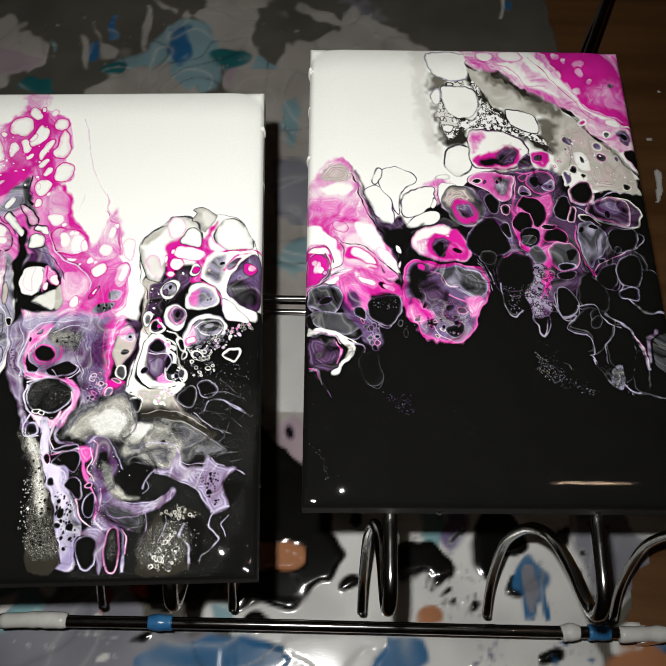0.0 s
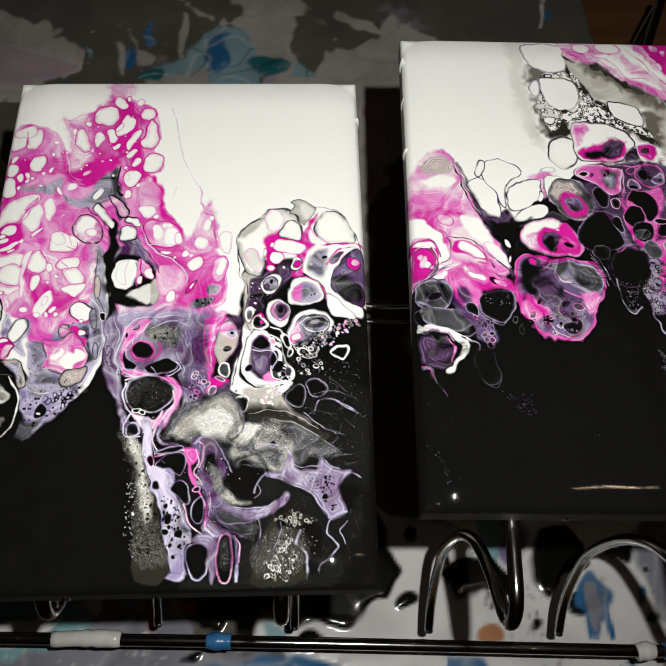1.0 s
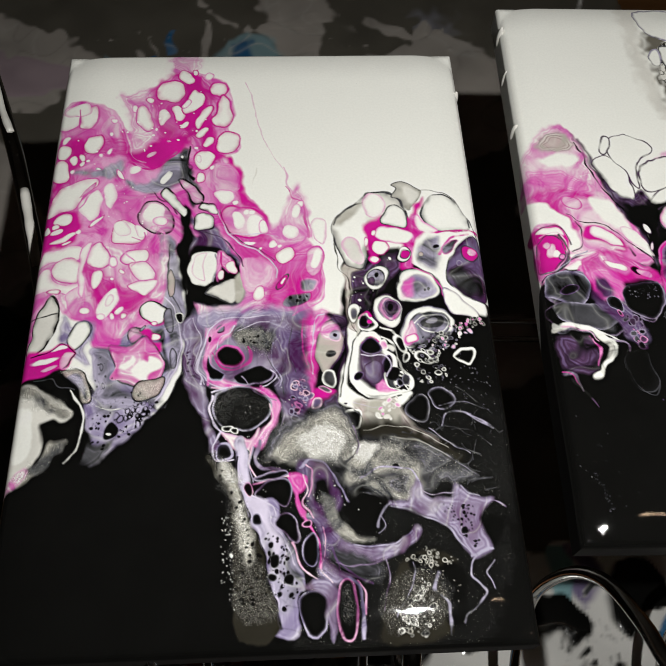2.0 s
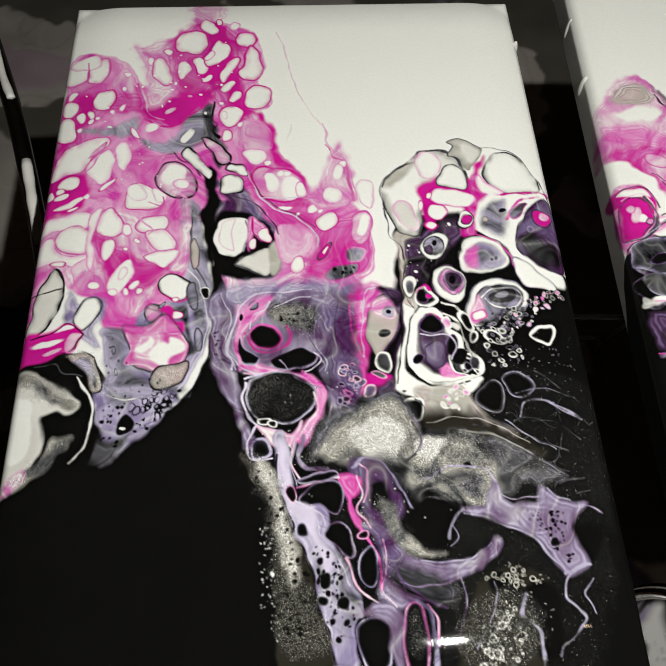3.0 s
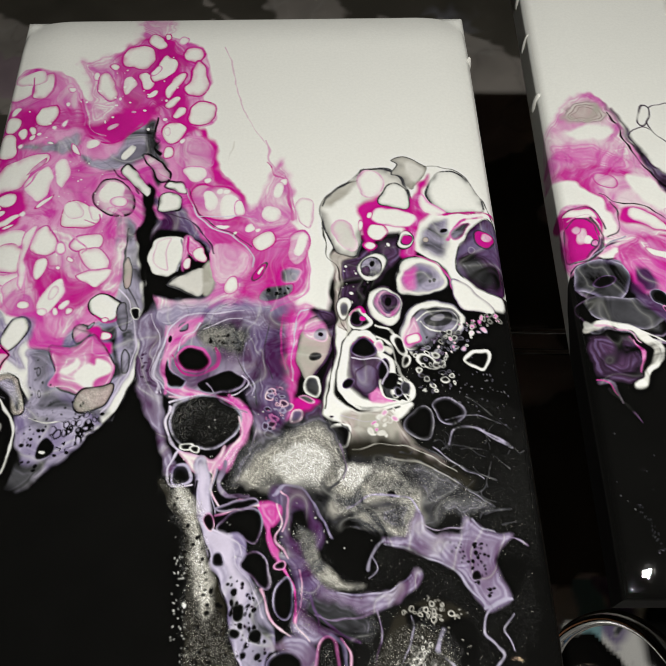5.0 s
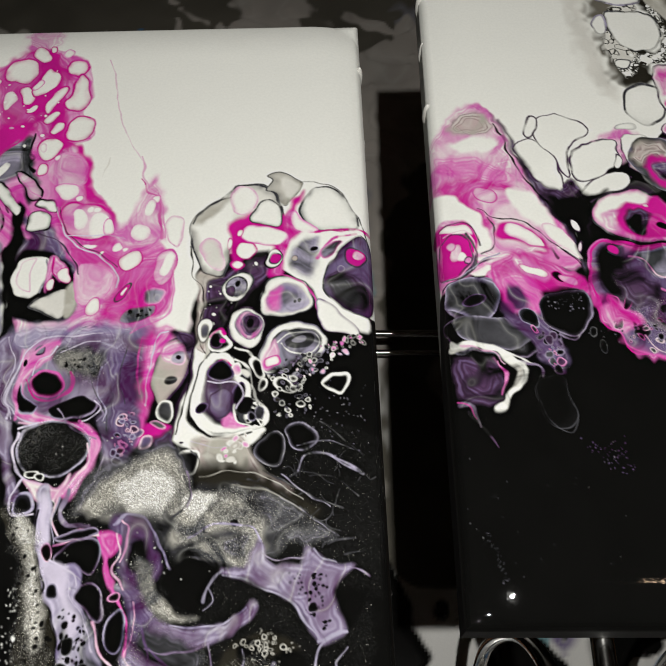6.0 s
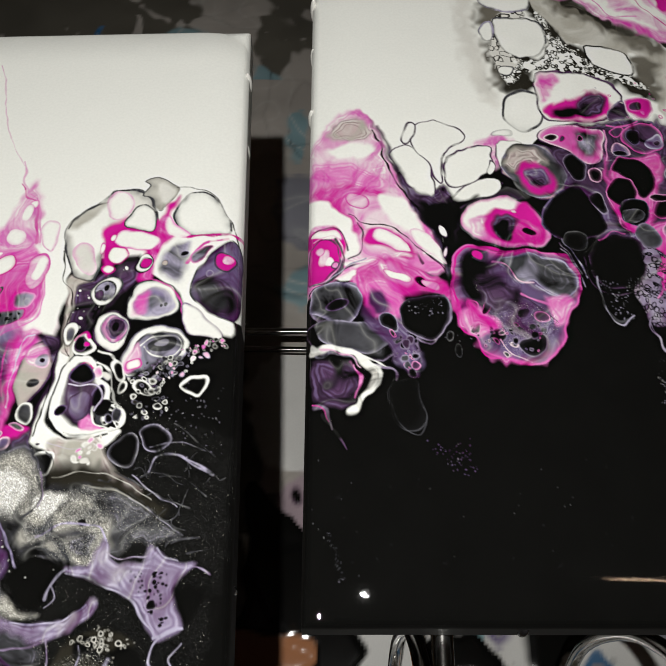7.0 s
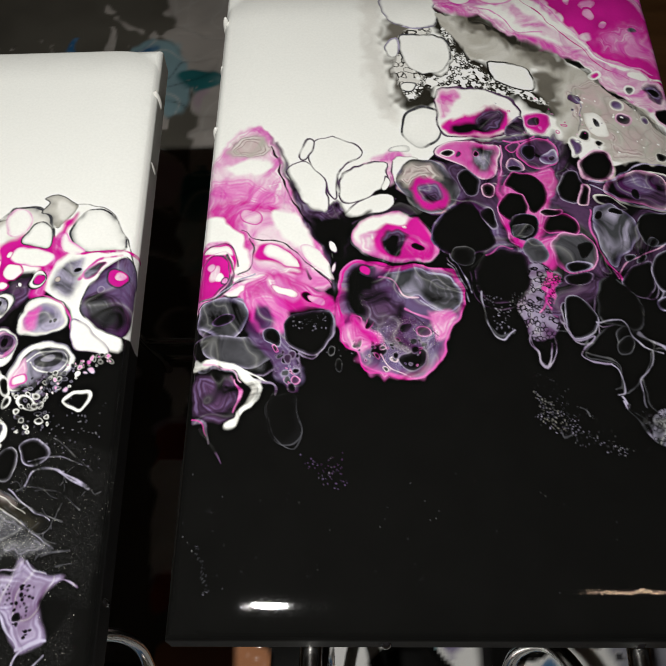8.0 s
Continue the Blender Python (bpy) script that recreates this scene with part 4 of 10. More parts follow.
cell(L, 27.5, 48.4, 1.98, 1.26, 72, 'W', 'p', 0.42)
pod(L, 'W', 'P', 0.88, 3.52, [(46.6, 29.3), (48.1, 24.0), (53.5, 22.2), (59.7, 25.0), (60.8, 32.3), (57.9, 36.7), (51.5, 36.0), (47.8, 33.3)])
pod(L, 'W', 'P', 0.67, 1.80, [(56.8, 20.6), (59.3, 14.0), (65.5, 22.4), (62.9, 25.1), (59.7, 23.4)])
cell(L, 65.3, 16.6, 1.95, 1.67, 80, 'W', 'P', 0.45)
cell(L, 44.3, 35.1, 2.23, 2.04, 34, 'W', 'q', 0.65)
cell(L, 36.8, 41.0, 2.59, 1.60, 82, 'W', 'p', 0.43)
pod(L, 'W', 'q', 0.64, 2.54, [(37.6, 42.3), (40.9, 38.4), (45.2, 43.7), (46.2, 51.3), (43.8, 55.0), (39.1, 51.2)])
pod(L, 'W', 'q', 0.64, 2.55, [(48.6, 47.6), (49.2, 42.5), (52.7, 41.3), (54.2, 46.4), (52.3, 50.9), (49.7, 51.4)])
pod(L, 'W', 'P', 0.64, 1.71, [(55.0, 40.0), (58.9, 38.8), (62.1, 44.0), (60.2, 48.6), (56.6, 47.7)])
pod(L, 'W', 'P', 0.65, 1.74, [(63.1, 32.3), (65.7, 28.4), (67.6, 29.7), (71.0, 33.3), (70.0, 39.0), (66.2, 42.8), (61.7, 44.0), (60.4, 41.4), (62.4, 37.6)])
cell(L, 62.4, 37.6, 3.11, 1.27, -61, 'W', 'p', 0.43)
cell(L, 61.7, 51.6, 2.92, 1.48, -58, 'W', 'P', 0.42)
pod(L, 'W', 'P', 0.64, 1.71, [(66.4, 49.2), (70.6, 41.6), (74.2, 39.1), (75.1, 41.7), (70.8, 50.5), (68.3, 54.2)])
pod(L, 'W', 'P', 0.62, 1.66, [(67.5, 57.9), (70.9, 53.0), (73.1, 54.3), (71.1, 58.7), (68.5, 60.4)])
pod(L, 'W', 'P', 0.62, 1.65, [(70.3, 63.6), (72.8, 59.3), (75.8, 59.3), (75.5, 63.0), (72.1, 65.3)])
pod(L, 'W', 'P', 0.89, 3.10, [(73.0, 28.5), (74.8, 24.5), (79.4, 23.8), (81.8, 27.3), (81.3, 31.9), (77.7, 33.4), (74.0, 31.7)])
cell(L, 72.8, 19.8, 2.57, 2.32, -60, 'W', 'p', 0.45)
pod(L, 'W', 'P', 0.86, 3.00, [(74.4, 48.8), (76.9, 44.3), (77.4, 36.5), (78.6, 32.6), (81.3, 33.5), (84.1, 41.9), (84.5, 48.3), (82.4, 53.3), (78.0, 53.2)])
pod(L, 'W', 'P', 0.82, 2.46, [(76.9, 64.2), (78.9, 58.2), (83.3, 56.5), (87.3, 58.3), (87.7, 64.4), (85.1, 68.7), (80.8, 69.1), (77.7, 67.8)])
pod(L, 'W', 'P', 0.80, 2.01, [(67.2, 74.7), (68.7, 69.3), (73.0, 67.7), (77.0, 70.2), (77.4, 73.8), (74.9, 77.7), (69.9, 78.9)])
cell(L, 69.9, 73.1, 2.12, 1.37, 86, 'W', 'L', 0.20)
pod(L, 'L', 'p', 0.78, 3.51, [(72.6, 85.2), (75.8, 78.4), (80.9, 76.2), (86.0, 78.6), (88.1, 86.7), (86.9, 92.2), (81.1, 93.2), (76.1, 92.0)])
pod(L, 'W', 'p', 0.57, 2.29, [(76.9, 93.1), (81.0, 91.0), (86.1, 92.7), (86.4, 96.6), (83.6, 99.8), (79.5, 98.6)])
cell(L, 70.9, 84.0, 3.17, 2.03, 90, 'W', 'P', 0.39)
cell(L, 76.1, 78.4, 1.44, 1.09, -40, 'W', 'p', 0.20)
cell(L, 86.9, 98.8, 1.55, 1.04, -32, 'W', 'q', 0.19)
pod(L, 'L', 'P', 0.92, 4.06, [(81.2, 107.3), (82.8, 102.0), (87.7, 101.0), (95.9, 102.9), (100.7, 109.8), (101.4, 114.0), (99.0, 117.1), (90.9, 117.5), (84.5, 114.6)])
cell(L, 88.5, 108.5, 4.58, 2.63, 79, 'W', 'L', 0.37)
cell(L, 95.8, 111.8, 5.01, 4.21, 89, 'W', 'L', 0.37)
cell(L, 92.3, 104.3, 1.50, 1.47, 67, 'W', 'L', 0.19)
cell(L, 94.6, 105.0, 1.31, 1.28, 16, 'W', 'L', 0.19)
cell(L, 99.8, 112.9, 3.28, 1.97, 81, 'W', 'p', 0.37)
cell(L, 103.6, 122.3, 2.13, 1.57, -26, 'W', 'p', 0.36)
cell(L, 106.8, 123.3, 1.15, 0.78, -24, 'W', 'p', 0.18)
cell(L, 93.3, 121.0, 2.89, 1.00, 12, 'W', 'p', 0.36)
cell(L, 98.0, 125.1, 1.00, 0.76, -36, 'W', 'P', 0.18)
cell(L, 109.0, 128.4, 4.43, 3.62, -32, 'W', 'P', 0.53)
stroke(L, 'L', 0.58, 1.16, [(109.0, 79.1), (111.2, 89.4), (114.3, 96.2), (116.2, 97.3)])
stroke(L, 'q', 0.57, 1.13, [(110.4, 89.4), (112.6, 96.1), (116.7, 98.4), (118.7, 108.1), (119.5, 118.6)])
stroke(L, 'p', 0.37, 0.56, [(114.3, 95.1), (117.5, 98.4), (120.2, 110.3), (120.8, 118.6)])
cell(L, 116.3, 99.5, 1.96, 1.49, -86, 'W', 'p', 0.38)
cell(L, 114.5, 104.2, 3.86, 1.97, -87, 'W', 'L', 0.38)
cell(L, 111.9, 115.3, 3.31, 3.22, -73, 'W', 'L', 0.37)
stroke(L, 'L', 0.42, 0.21, [(90.5, 23.4), (94.9, 39.5), (98.3, 57.3), (104.9, 72.0), (109.0, 81.4)])
stroke(L, 'w', 0.39, 0.39, [(96.2, 78.8), (94.4, 87.9)])
pod(L, 'W', 'L', 0.55, 1.46, [(120.9, 112.4), (123.6, 108.3), (127.5, 111.5), (127.8, 118.8), (125.2, 122.8), (122.2, 119.7)])
pod(L, 'L', 'q', 0.70, 1.76, [(118.0, 129.6), (119.4, 125.7), (123.5, 124.4), (125.9, 128.8), (125.2, 135.7), (121.8, 139.4), (118.8, 137.4)])
cell(L, 122.6, 130.7, 4.72, 2.21, -79, 'W', 'L', 0.35)
# left edge cells
pod(L, 'W', 'q', 0.57, 3.79, [(2.1, 94.7), (6.0, 87.1), (14.1, 85.0), (22.3, 84.1), (24.3, 87.5), (18.3, 92.9), (15.0, 100.4), (8.0, 102.3), (1.7, 103.3)])
pod(L, 'W', 'p', 0.56, 2.24, [(15.7, 99.3), (20.0, 94.0), (24.9, 89.7), (26.8, 96.3), (25.2, 104.9), (21.5, 107.9), (18.0, 104.7)])
pod(L, 'W', 'p', 0.57, 2.28, [(27.7, 97.4), (27.4, 88.7), (30.0, 86.5), (32.5, 89.9), (32.6, 96.5), (30.6, 101.4)])
cell(L, 20.0, 90.3, 5.31, 1.03, -50, 'L', 'P', 0.38)
cell(L, 24.7, 108.0, 4.69, 0.80, -45, 'W', 'P', 0.37)
pod(L, 'W', 'P', 0.55, 1.47, [(5.5, 107.6), (7.4, 103.8), (12.1, 102.7), (14.0, 105.2), (12.8, 108.8), (8.9, 109.1)])
cell(L, 6.9, 109.7, 1.87, 1.28, -19, 'W', 'P', 0.36)
cell(L, 7.4, 112.4, 3.25, 1.27, -17, 'W', 'P', 0.36)
cell(L, 2.5, 111.2, 2.36, 1.84, 66, 'W', 'P', 0.36)
pod(L, 'W', 'P', 0.54, 1.43, [(4.5, 118.2), (9.6, 114.9), (15.8, 113.6), (16.7, 115.1), (12.3, 117.6), (7.0, 118.9)])
cell(L, 12.5, 118.8, 2.16, 0.82, -8, 'W', 'P', 0.36)
cell(L, 17.1, 114.0, 1.34, 1.16, 37, 'W', 'p', 0.18)
pod(L, 'W', 'p', 0.52, 2.45, [(-0.6, 131.5), (1.5, 124.7), (8.9, 121.9), (18.2, 121.2), (19.6, 126.2), (17.6, 129.0), (12.8, 127.9), (6.8, 128.8)])
pod(L, 'W', 'q', 0.69, 2.40, [(7.3, 132.6), (9.9, 128.8), (15.0, 127.0), (20.2, 131.0), (21.3, 136.8), (18.9, 140.2), (13.5, 139.5), (9.3, 136.5)])
pod(L, 'W', 'p', 0.51, 3.37, [(-0.4, 142.8), (1.3, 133.5), (6.4, 131.7), (8.7, 137.5), (14.5, 141.0), (21.1, 139.7), (22.4, 144.4), (21.4, 148.9), (15.1, 146.0), (7.2, 143.0)])
pod(L, 'L', 'p', 0.49, 2.31, [(15.1, 146.0), (21.3, 141.5), (23.7, 149.0), (22.3, 156.1), (18.6, 156.0), (16.4, 150.6)])
pod(L, 'W', 'q', 0.70, 2.10, [(22.0, 127.2), (23.3, 121.9), (27.3, 120.4), (31.1, 124.5), (33.1, 129.4), (30.4, 133.2), (25.8, 133.1), (22.2, 131.1)])
cell(L, 34.1, 130.0, 2.38, 1.83, 75, 'W', 'p', 0.52)
pod(L, 'W', 'q', 0.70, 2.45, [(37.4, 128.6), (39.7, 124.7), (45.1, 123.4), (49.2, 124.9), (48.7, 129.8), (44.2, 131.7), (39.5, 131.0)])
pod(L, 'W', 'q', 0.51, 2.40, [(41.8, 131.6), (48.7, 130.4), (52.4, 134.8), (52.1, 139.5), (48.7, 141.3), (44.7, 138.4)])
pod(L, 'W', 'q', 0.51, 1.35, [(41.1, 142.1), (47.1, 140.3), (53.9, 139.2), (52.9, 142.7), (49.8, 146.9), (45.9, 145.5)])
cell(L, 38.3, 135.0, 1.69, 1.05, 34, 'W', 'q', 0.34)
cell(L, 34.0, 138.7, 0.96, 0.75, 74, 'W', 'q', 0.17)
pod(L, 'W', 'q', 0.51, 1.36, [(25.3, 139.8), (25.7, 135.6), (29.3, 134.6), (30.5, 137.6), (28.2, 142.1), (26.5, 142.6)])
pod(L, 'W', 'P', 0.54, 2.53, [(31.8, 115.4), (32.9, 109.3), (36.8, 107.9), (40.9, 109.4), (45.2, 113.7), (46.3, 117.8), (43.3, 120.4), (37.0, 120.6), (33.0, 119.5)])
cell(L, 36.0, 112.4, 4.33, 3.36, 67, 'W', 'L', 0.36)
cell(L, 44.4, 113.7, 3.20, 2.31, 67, 'W', 'L', 0.36)
pod(L, 'W', 'p', 0.49, 1.32, [(28.9, 156.3), (29.1, 150.9), (32.3, 145.5), (36.0, 143.8), (37.8, 147.5), (35.5, 154.7), (32.1, 158.2)])
cell(L, 33.5, 149.2, 2.93, 1.68, -65, 'W', 'L', 0.33)
cell(L, 23.9, 153.7, 2.05, 1.64, -4, 'W', 'q', 0.33)
cell(L, 30.5, 157.3, 1.80, 1.40, 13, 'W', 'p', 0.32)
cell(L, 35.4, 157.4, 1.44, 1.02, 78, 'W', 'p', 0.32)
cell(L, 38.4, 154.8, 2.16, 1.38, -54, 'W', 'p', 0.33)
cell(L, 40.4, 157.2, 1.54, 1.03, -55, 'W', 'P', 0.49)
cell(L, 44.8, 155.9, 0.91, 0.73, 74, 'W', 'P', 0.33)
pod(L, 'W', 'p', 0.69, 2.75, [(19.3, 123.2), (23.6, 120.3), (21.0, 132.0), (22.7, 139.7), (22.0, 147.1), (19.6, 139.6)])
pod(L, 'w', 'K', 0.64, 2.24, [(1.6, 174.4), (2.9, 164.4), (3.8, 155.6), (8.3, 145.8), (10.9, 148.6), (13.2, 154.1), (12.6, 161.2), (9.9, 168.0), (6.3, 172.9)])
stroke(L, 'K', 0.49, 0.49, [(1.7, 156.8), (7.5, 155.7), (12.5, 155.0)])
stroke(L, 'K', 0.64, 0.48, [(8.2, 145.3), (11.7, 148.7), (13.4, 154.1), (12.9, 161.2), (10.0, 168.3), (4.4, 174.5)])
cell(L, 9.5, 143.7, 2.54, 1.23, 17, 'W', 'P', 0.50)
pod(L, 'W', 'K', 0.79, 1.58, [(18.6, 168.2), (19.4, 163.1), (22.0, 160.0), (26.0, 160.1), (26.8, 164.2), (25.3, 170.1), (22.1, 173.0), (19.5, 171.6)])
region(L, 'c', 1.26, 0.38, [(19.9, 161.4), (25.5, 158.9), (28.0, 161.6), (28.3, 168.5), (26.4, 173.5), (29.3, 180.2), (24.8, 178.4), (20.2, 175.0), (15.2, 169.8), (15.1, 157.7), (18.3, 159.6)])
pod(L, 'W', 'K', 0.79, 1.58, [(18.6, 168.2), (19.4, 163.1), (22.0, 160.0), (26.0, 160.1), (26.8, 164.2), (25.3, 170.1), (22.1, 173.0), (19.5, 171.6)])
# magenta tongue at the edge
region(L, 'P', 0.77, 0.28, [(-0.8, 185.7), (1.3, 172.8), (9.8, 172.2), (16.7, 170.2), (22.1, 173.4), (23.1, 175.9), (18.1, 181.5), (8.8, 184.7)])
cell(L, 10.5, 177.2, 5.61, 1.33, -4, 'W', 'q', 0.46)
cell(L, 12.4, 181.0, 3.90, 0.99, -4, 'L', 'P', 0.30)
cell(L, 15.5, 172.3, 3.10, 1.03, -7, 'W', 'p', 0.31)
pod(L, 'L', 'P', 0.46, 1.53, [(16.7, 181.4), (17.3, 174.9), (22.3, 174.7), (21.2, 177.5), (18.9, 182.3)])
stroke(L, 'K', 0.62, 0.46, [(4.4, 174.5), (12.7, 172.3), (16.0, 170.2), (22.2, 174.2), (22.4, 175.9), (18.2, 181.8)])
# lilac-grey skirt
region(L, 'c', 0.91, 0.37, [(28.9, 173.6), (32.7, 172.0), (38.6, 173.0), (42.3, 165.4), (52.3, 162.2), (57.4, 148.1), (56.6, 132.9), (54.7, 125.1), (60.9, 125.2), (65.1, 150.1), (65.9, 169.5), (63.6, 184.4), (58.6, 196.9), (54.9, 202.9), (46.1, 212.9), (37.6, 221.2), (32.0, 223.8), (28.4, 220.9), (28.7, 212.4), (27.9, 199.0), (32.6, 191.5), (30.2, 181.8)])
region(L, 'g', 1.78, 0.53, [(30.2, 175.3), (37.2, 173.8), (37.6, 185.3), (45.8, 191.8), (57.0, 192.2), (58.7, 198.4), (45.1, 199.5), (34.2, 200.7)])
region(L, 'g', 1.34, 0.50, [(54.2, 117.0), (60.7, 119.2), (62.9, 133.1), (65.9, 151.9), (66.6, 169.5), (63.5, 181.2), (59.8, 165.9), (57.4, 148.1), (58.2, 133.0)])
region(L, 'L', 1.67, 0.40, [(55.7, 115.0), (58.2, 133.0), (56.7, 148.0), (48.5, 149.6), (43.5, 162.0), (38.2, 168.8), (41.7, 158.4), (51.4, 147.9), (55.1, 132.9)])
stroke(L, 'n', 0.47, 0.47, [(57.4, 148.1), (62.3, 155.4), (65.7, 166.1), (64.7, 176.2), (61.6, 187.6), (57.3, 196.8)])
stroke(L, 'd', 0.68, 0.51, [(58.4, 121.1), (58.2, 133.0), (59.5, 144.4), (63.7, 153.7), (66.2, 159.1)])
stroke(L, 'd', 0.48, 0.48, [(62.0, 121.2), (63.6, 133.1), (66.7, 151.9), (68.3, 169.6), (66.4, 184.5), (60.2, 200.0)])
pod(L, 'b', 'd', 0.34, 1.02, [(58.3, 140.6), (59.1, 134.9), (61.2, 138.8), (61.6, 146.3), (59.7, 148.1)])
pod(L, 'K', 'W', 0.32, 0.65, [(63.1, 157.2), (65.4, 157.3), (66.5, 160.5), (65.2, 161.7), (63.7, 159.9)])
pod(L, 'g', 'd', 0.46, 1.23, [(60.4, 176.1), (61.6, 172.8), (63.5, 176.2), (62.8, 181.9), (60.7, 181.9)])
region(L, 'd', 1.23, 0.33, [(28.9, 208.0), (35.7, 215.5), (42.0, 211.3), (37.6, 221.2), (30.2, 225.1), (23.3, 222.1), (24.9, 213.7)])
stroke(L, 'W', 0.43, 0.14, [(54.2, 202.8), (45.1, 200.3), (38.2, 199.3), (32.5, 197.6)])
region(L, 'K', 1.91, 0.41, [(22.4, 224.8), (25.3, 216.6), (33.8, 222.4), (42.4, 215.7), (51.3, 210.2), (58.9, 201.5), (55.9, 218.9), (37.7, 234.8), (24.6, 231.7)])
pod(L, 'L', 'd', 0.63, 1.90, [(43.1, 166.3), (45.0, 162.9), (49.5, 164.8), (48.3, 168.2), (44.8, 169.8)])
pod(L, 'W', 'K', 0.65, 1.30, [(47.5, 156.8), (47.5, 152.3), (51.6, 150.6), (56.2, 152.6), (59.1, 157.1), (58.2, 161.5), (54.5, 162.0), (50.7, 160.1)])
stroke(L, 'P', 0.81, 1.45, [(49.9, 159.5), (53.8, 162.3), (58.2, 162.1), (58.9, 158.9)])
cell(L, 54.5, 161.6, 1.46, 1.06, -9, 'W', 'P', 0.32)
pod(L, 'g', 'd', 0.48, 1.61, [(57.9, 157.1), (60.1, 155.4), (62.2, 160.8), (62.5, 166.0), (59.8, 165.1)])
region(L, 'd', 0.78, 0.28, [(43.7, 164.6), (52.5, 165.7), (58.3, 165.0), (58.8, 174.4), (61.4, 182.7), (56.5, 184.2), (57.3, 172.7), (52.6, 167.4)])
region(L, 'P', 0.63, 0.19, [(48.1, 164.7), (52.5, 164.9), (53.5, 170.0), (57.2, 171.0), (56.7, 174.3), (53.2, 175.9), (51.3, 169.1)])
cell(L, 54.5, 167.8, 1.73, 1.56, -4, 'W', 'P', 0.32)
pod(L, 'p', 'd', 0.61, 1.53, [(35.5, 171.2), (42.8, 171.4), (50.4, 167.4), (55.9, 174.3), (58.5, 181.0), (56.7, 187.4), (51.2, 189.6), (45.7, 190.3), (41.2, 187.0), (39.4, 182.1)])
pod(L, 'q', 'L', 0.46, 3.36, [(37.2, 173.8), (43.0, 174.0), (49.8, 168.2), (50.2, 174.2), (56.0, 176.0), (57.6, 182.6), (54.0, 188.9), (48.4, 189.6), (42.6, 187.0), (37.6, 185.6), (39.2, 180.5)])
region(L, 'L', 1.22, 0.28, [(40.2, 175.5), (45.1, 174.0), (49.3, 171.6), (49.1, 179.1), (53.5, 180.9), (51.1, 187.3), (43.9, 185.4), (40.8, 182.1)])
region(L, 'W', 0.61, 0.18, [(45.8, 182.3), (49.0, 178.3), (51.9, 179.2), (52.5, 176.7), (56.2, 178.5), (57.1, 182.6), (53.0, 184.1), (51.8, 188.1), (48.3, 187.2)])
region(L, 'W', 0.61, 0.18, [(40.9, 180.5), (44.0, 177.3), (45.3, 175.7), (46.2, 179.0), (43.6, 182.2)])
pod(L, 'b', 'K', 0.59, 2.07, [(46.6, 192.6), (49.1, 188.8), (55.3, 187.1), (58.8, 186.7), (59.2, 189.9), (57.1, 194.5), (53.1, 196.7), (48.9, 196.6), (46.7, 194.7)])
pod(L, 'b', 'K', 0.59, 2.08, [(16.7, 186.3), (18.3, 183.1), (23.1, 181.9), (26.1, 183.3), (28.1, 188.2), (30.7, 193.0), (30.3, 196.0), (27.7, 197.2), (23.7, 192.8), (20.2, 191.9)])
region(L, 'g', 0.74, 0.36, [(20.2, 186.4), (24.1, 184.1), (27.5, 189.7), (28.8, 195.2), (24.9, 191.2), (21.4, 191.1)])
cell(L, 21.2, 188.8, 2.55, 0.97, 43, 'W', 'L', 0.30)
cell(L, 19.3, 190.6, 0.98, 0.80, 62, 'L', 'V', 0.30)
glitter(L, 0.5, [(16.9, 183.1), (25.3, 182.5), (30.8, 194.5), (26.9, 196.7), (20.8, 191.1)])
glitter(L, 0.4, [(47.2, 191.9), (56.7, 187.4), (58.3, 190.6), (51.7, 196.7)])
dots(L, 'K', 70, 0.21, 0.85, [(28.7, 200.6), (33.2, 197.7), (41.1, 200.9), (49.1, 198.1), (58.6, 196.9), (54.9, 202.9), (46.0, 211.5), (37.3, 218.4), (30.4, 215.3)])
dots(L, 'd', 60, 0.15, 0.45, [(28.8, 175.2), (35.9, 175.4), (43.0, 191.8), (58.6, 195.3), (57.4, 199.9), (34.1, 199.2)])
pod(L, 'K', 'd', 0.28, 0.56, [(36.9, 211.2), (37.5, 206.8), (40.0, 204.7), (42.3, 206.9), (42.0, 211.3), (39.5, 213.4), (37.5, 213.4)])
cell(L, 39.0, 210.5, 0.69, 0.57, 20, 'W', 'W', 0.14)
foam(L, 'K', 'c', 2.29, 0.57, [(41.1, 200.9), (47.7, 198.9), (57.3, 197.6), (56.1, 201.4), (51.1, 207.2), (44.5, 209.2), (40.8, 205.4)])
pod(L, 'K', 'c', 0.28, 0.56, [(36.9, 211.2), (37.5, 206.8), (40.0, 204.7), (42.3, 206.9), (42.0, 211.3), (39.5, 213.4), (37.5, 213.4)])
cell(L, 39.0, 210.5, 0.69, 0.57, 20, 'W', 'W', 0.14)
cell(L, 33.3, 181.1, 1.31, 0.56, 83, 'g', 'd', 0.30)
cell(L, 35.1, 188.7, 1.30, 0.55, 75, 'g', 'd', 0.30)
cell(L, 49.2, 163.9, 1.21, 0.67, -50, 'g', 'd', 0.32)
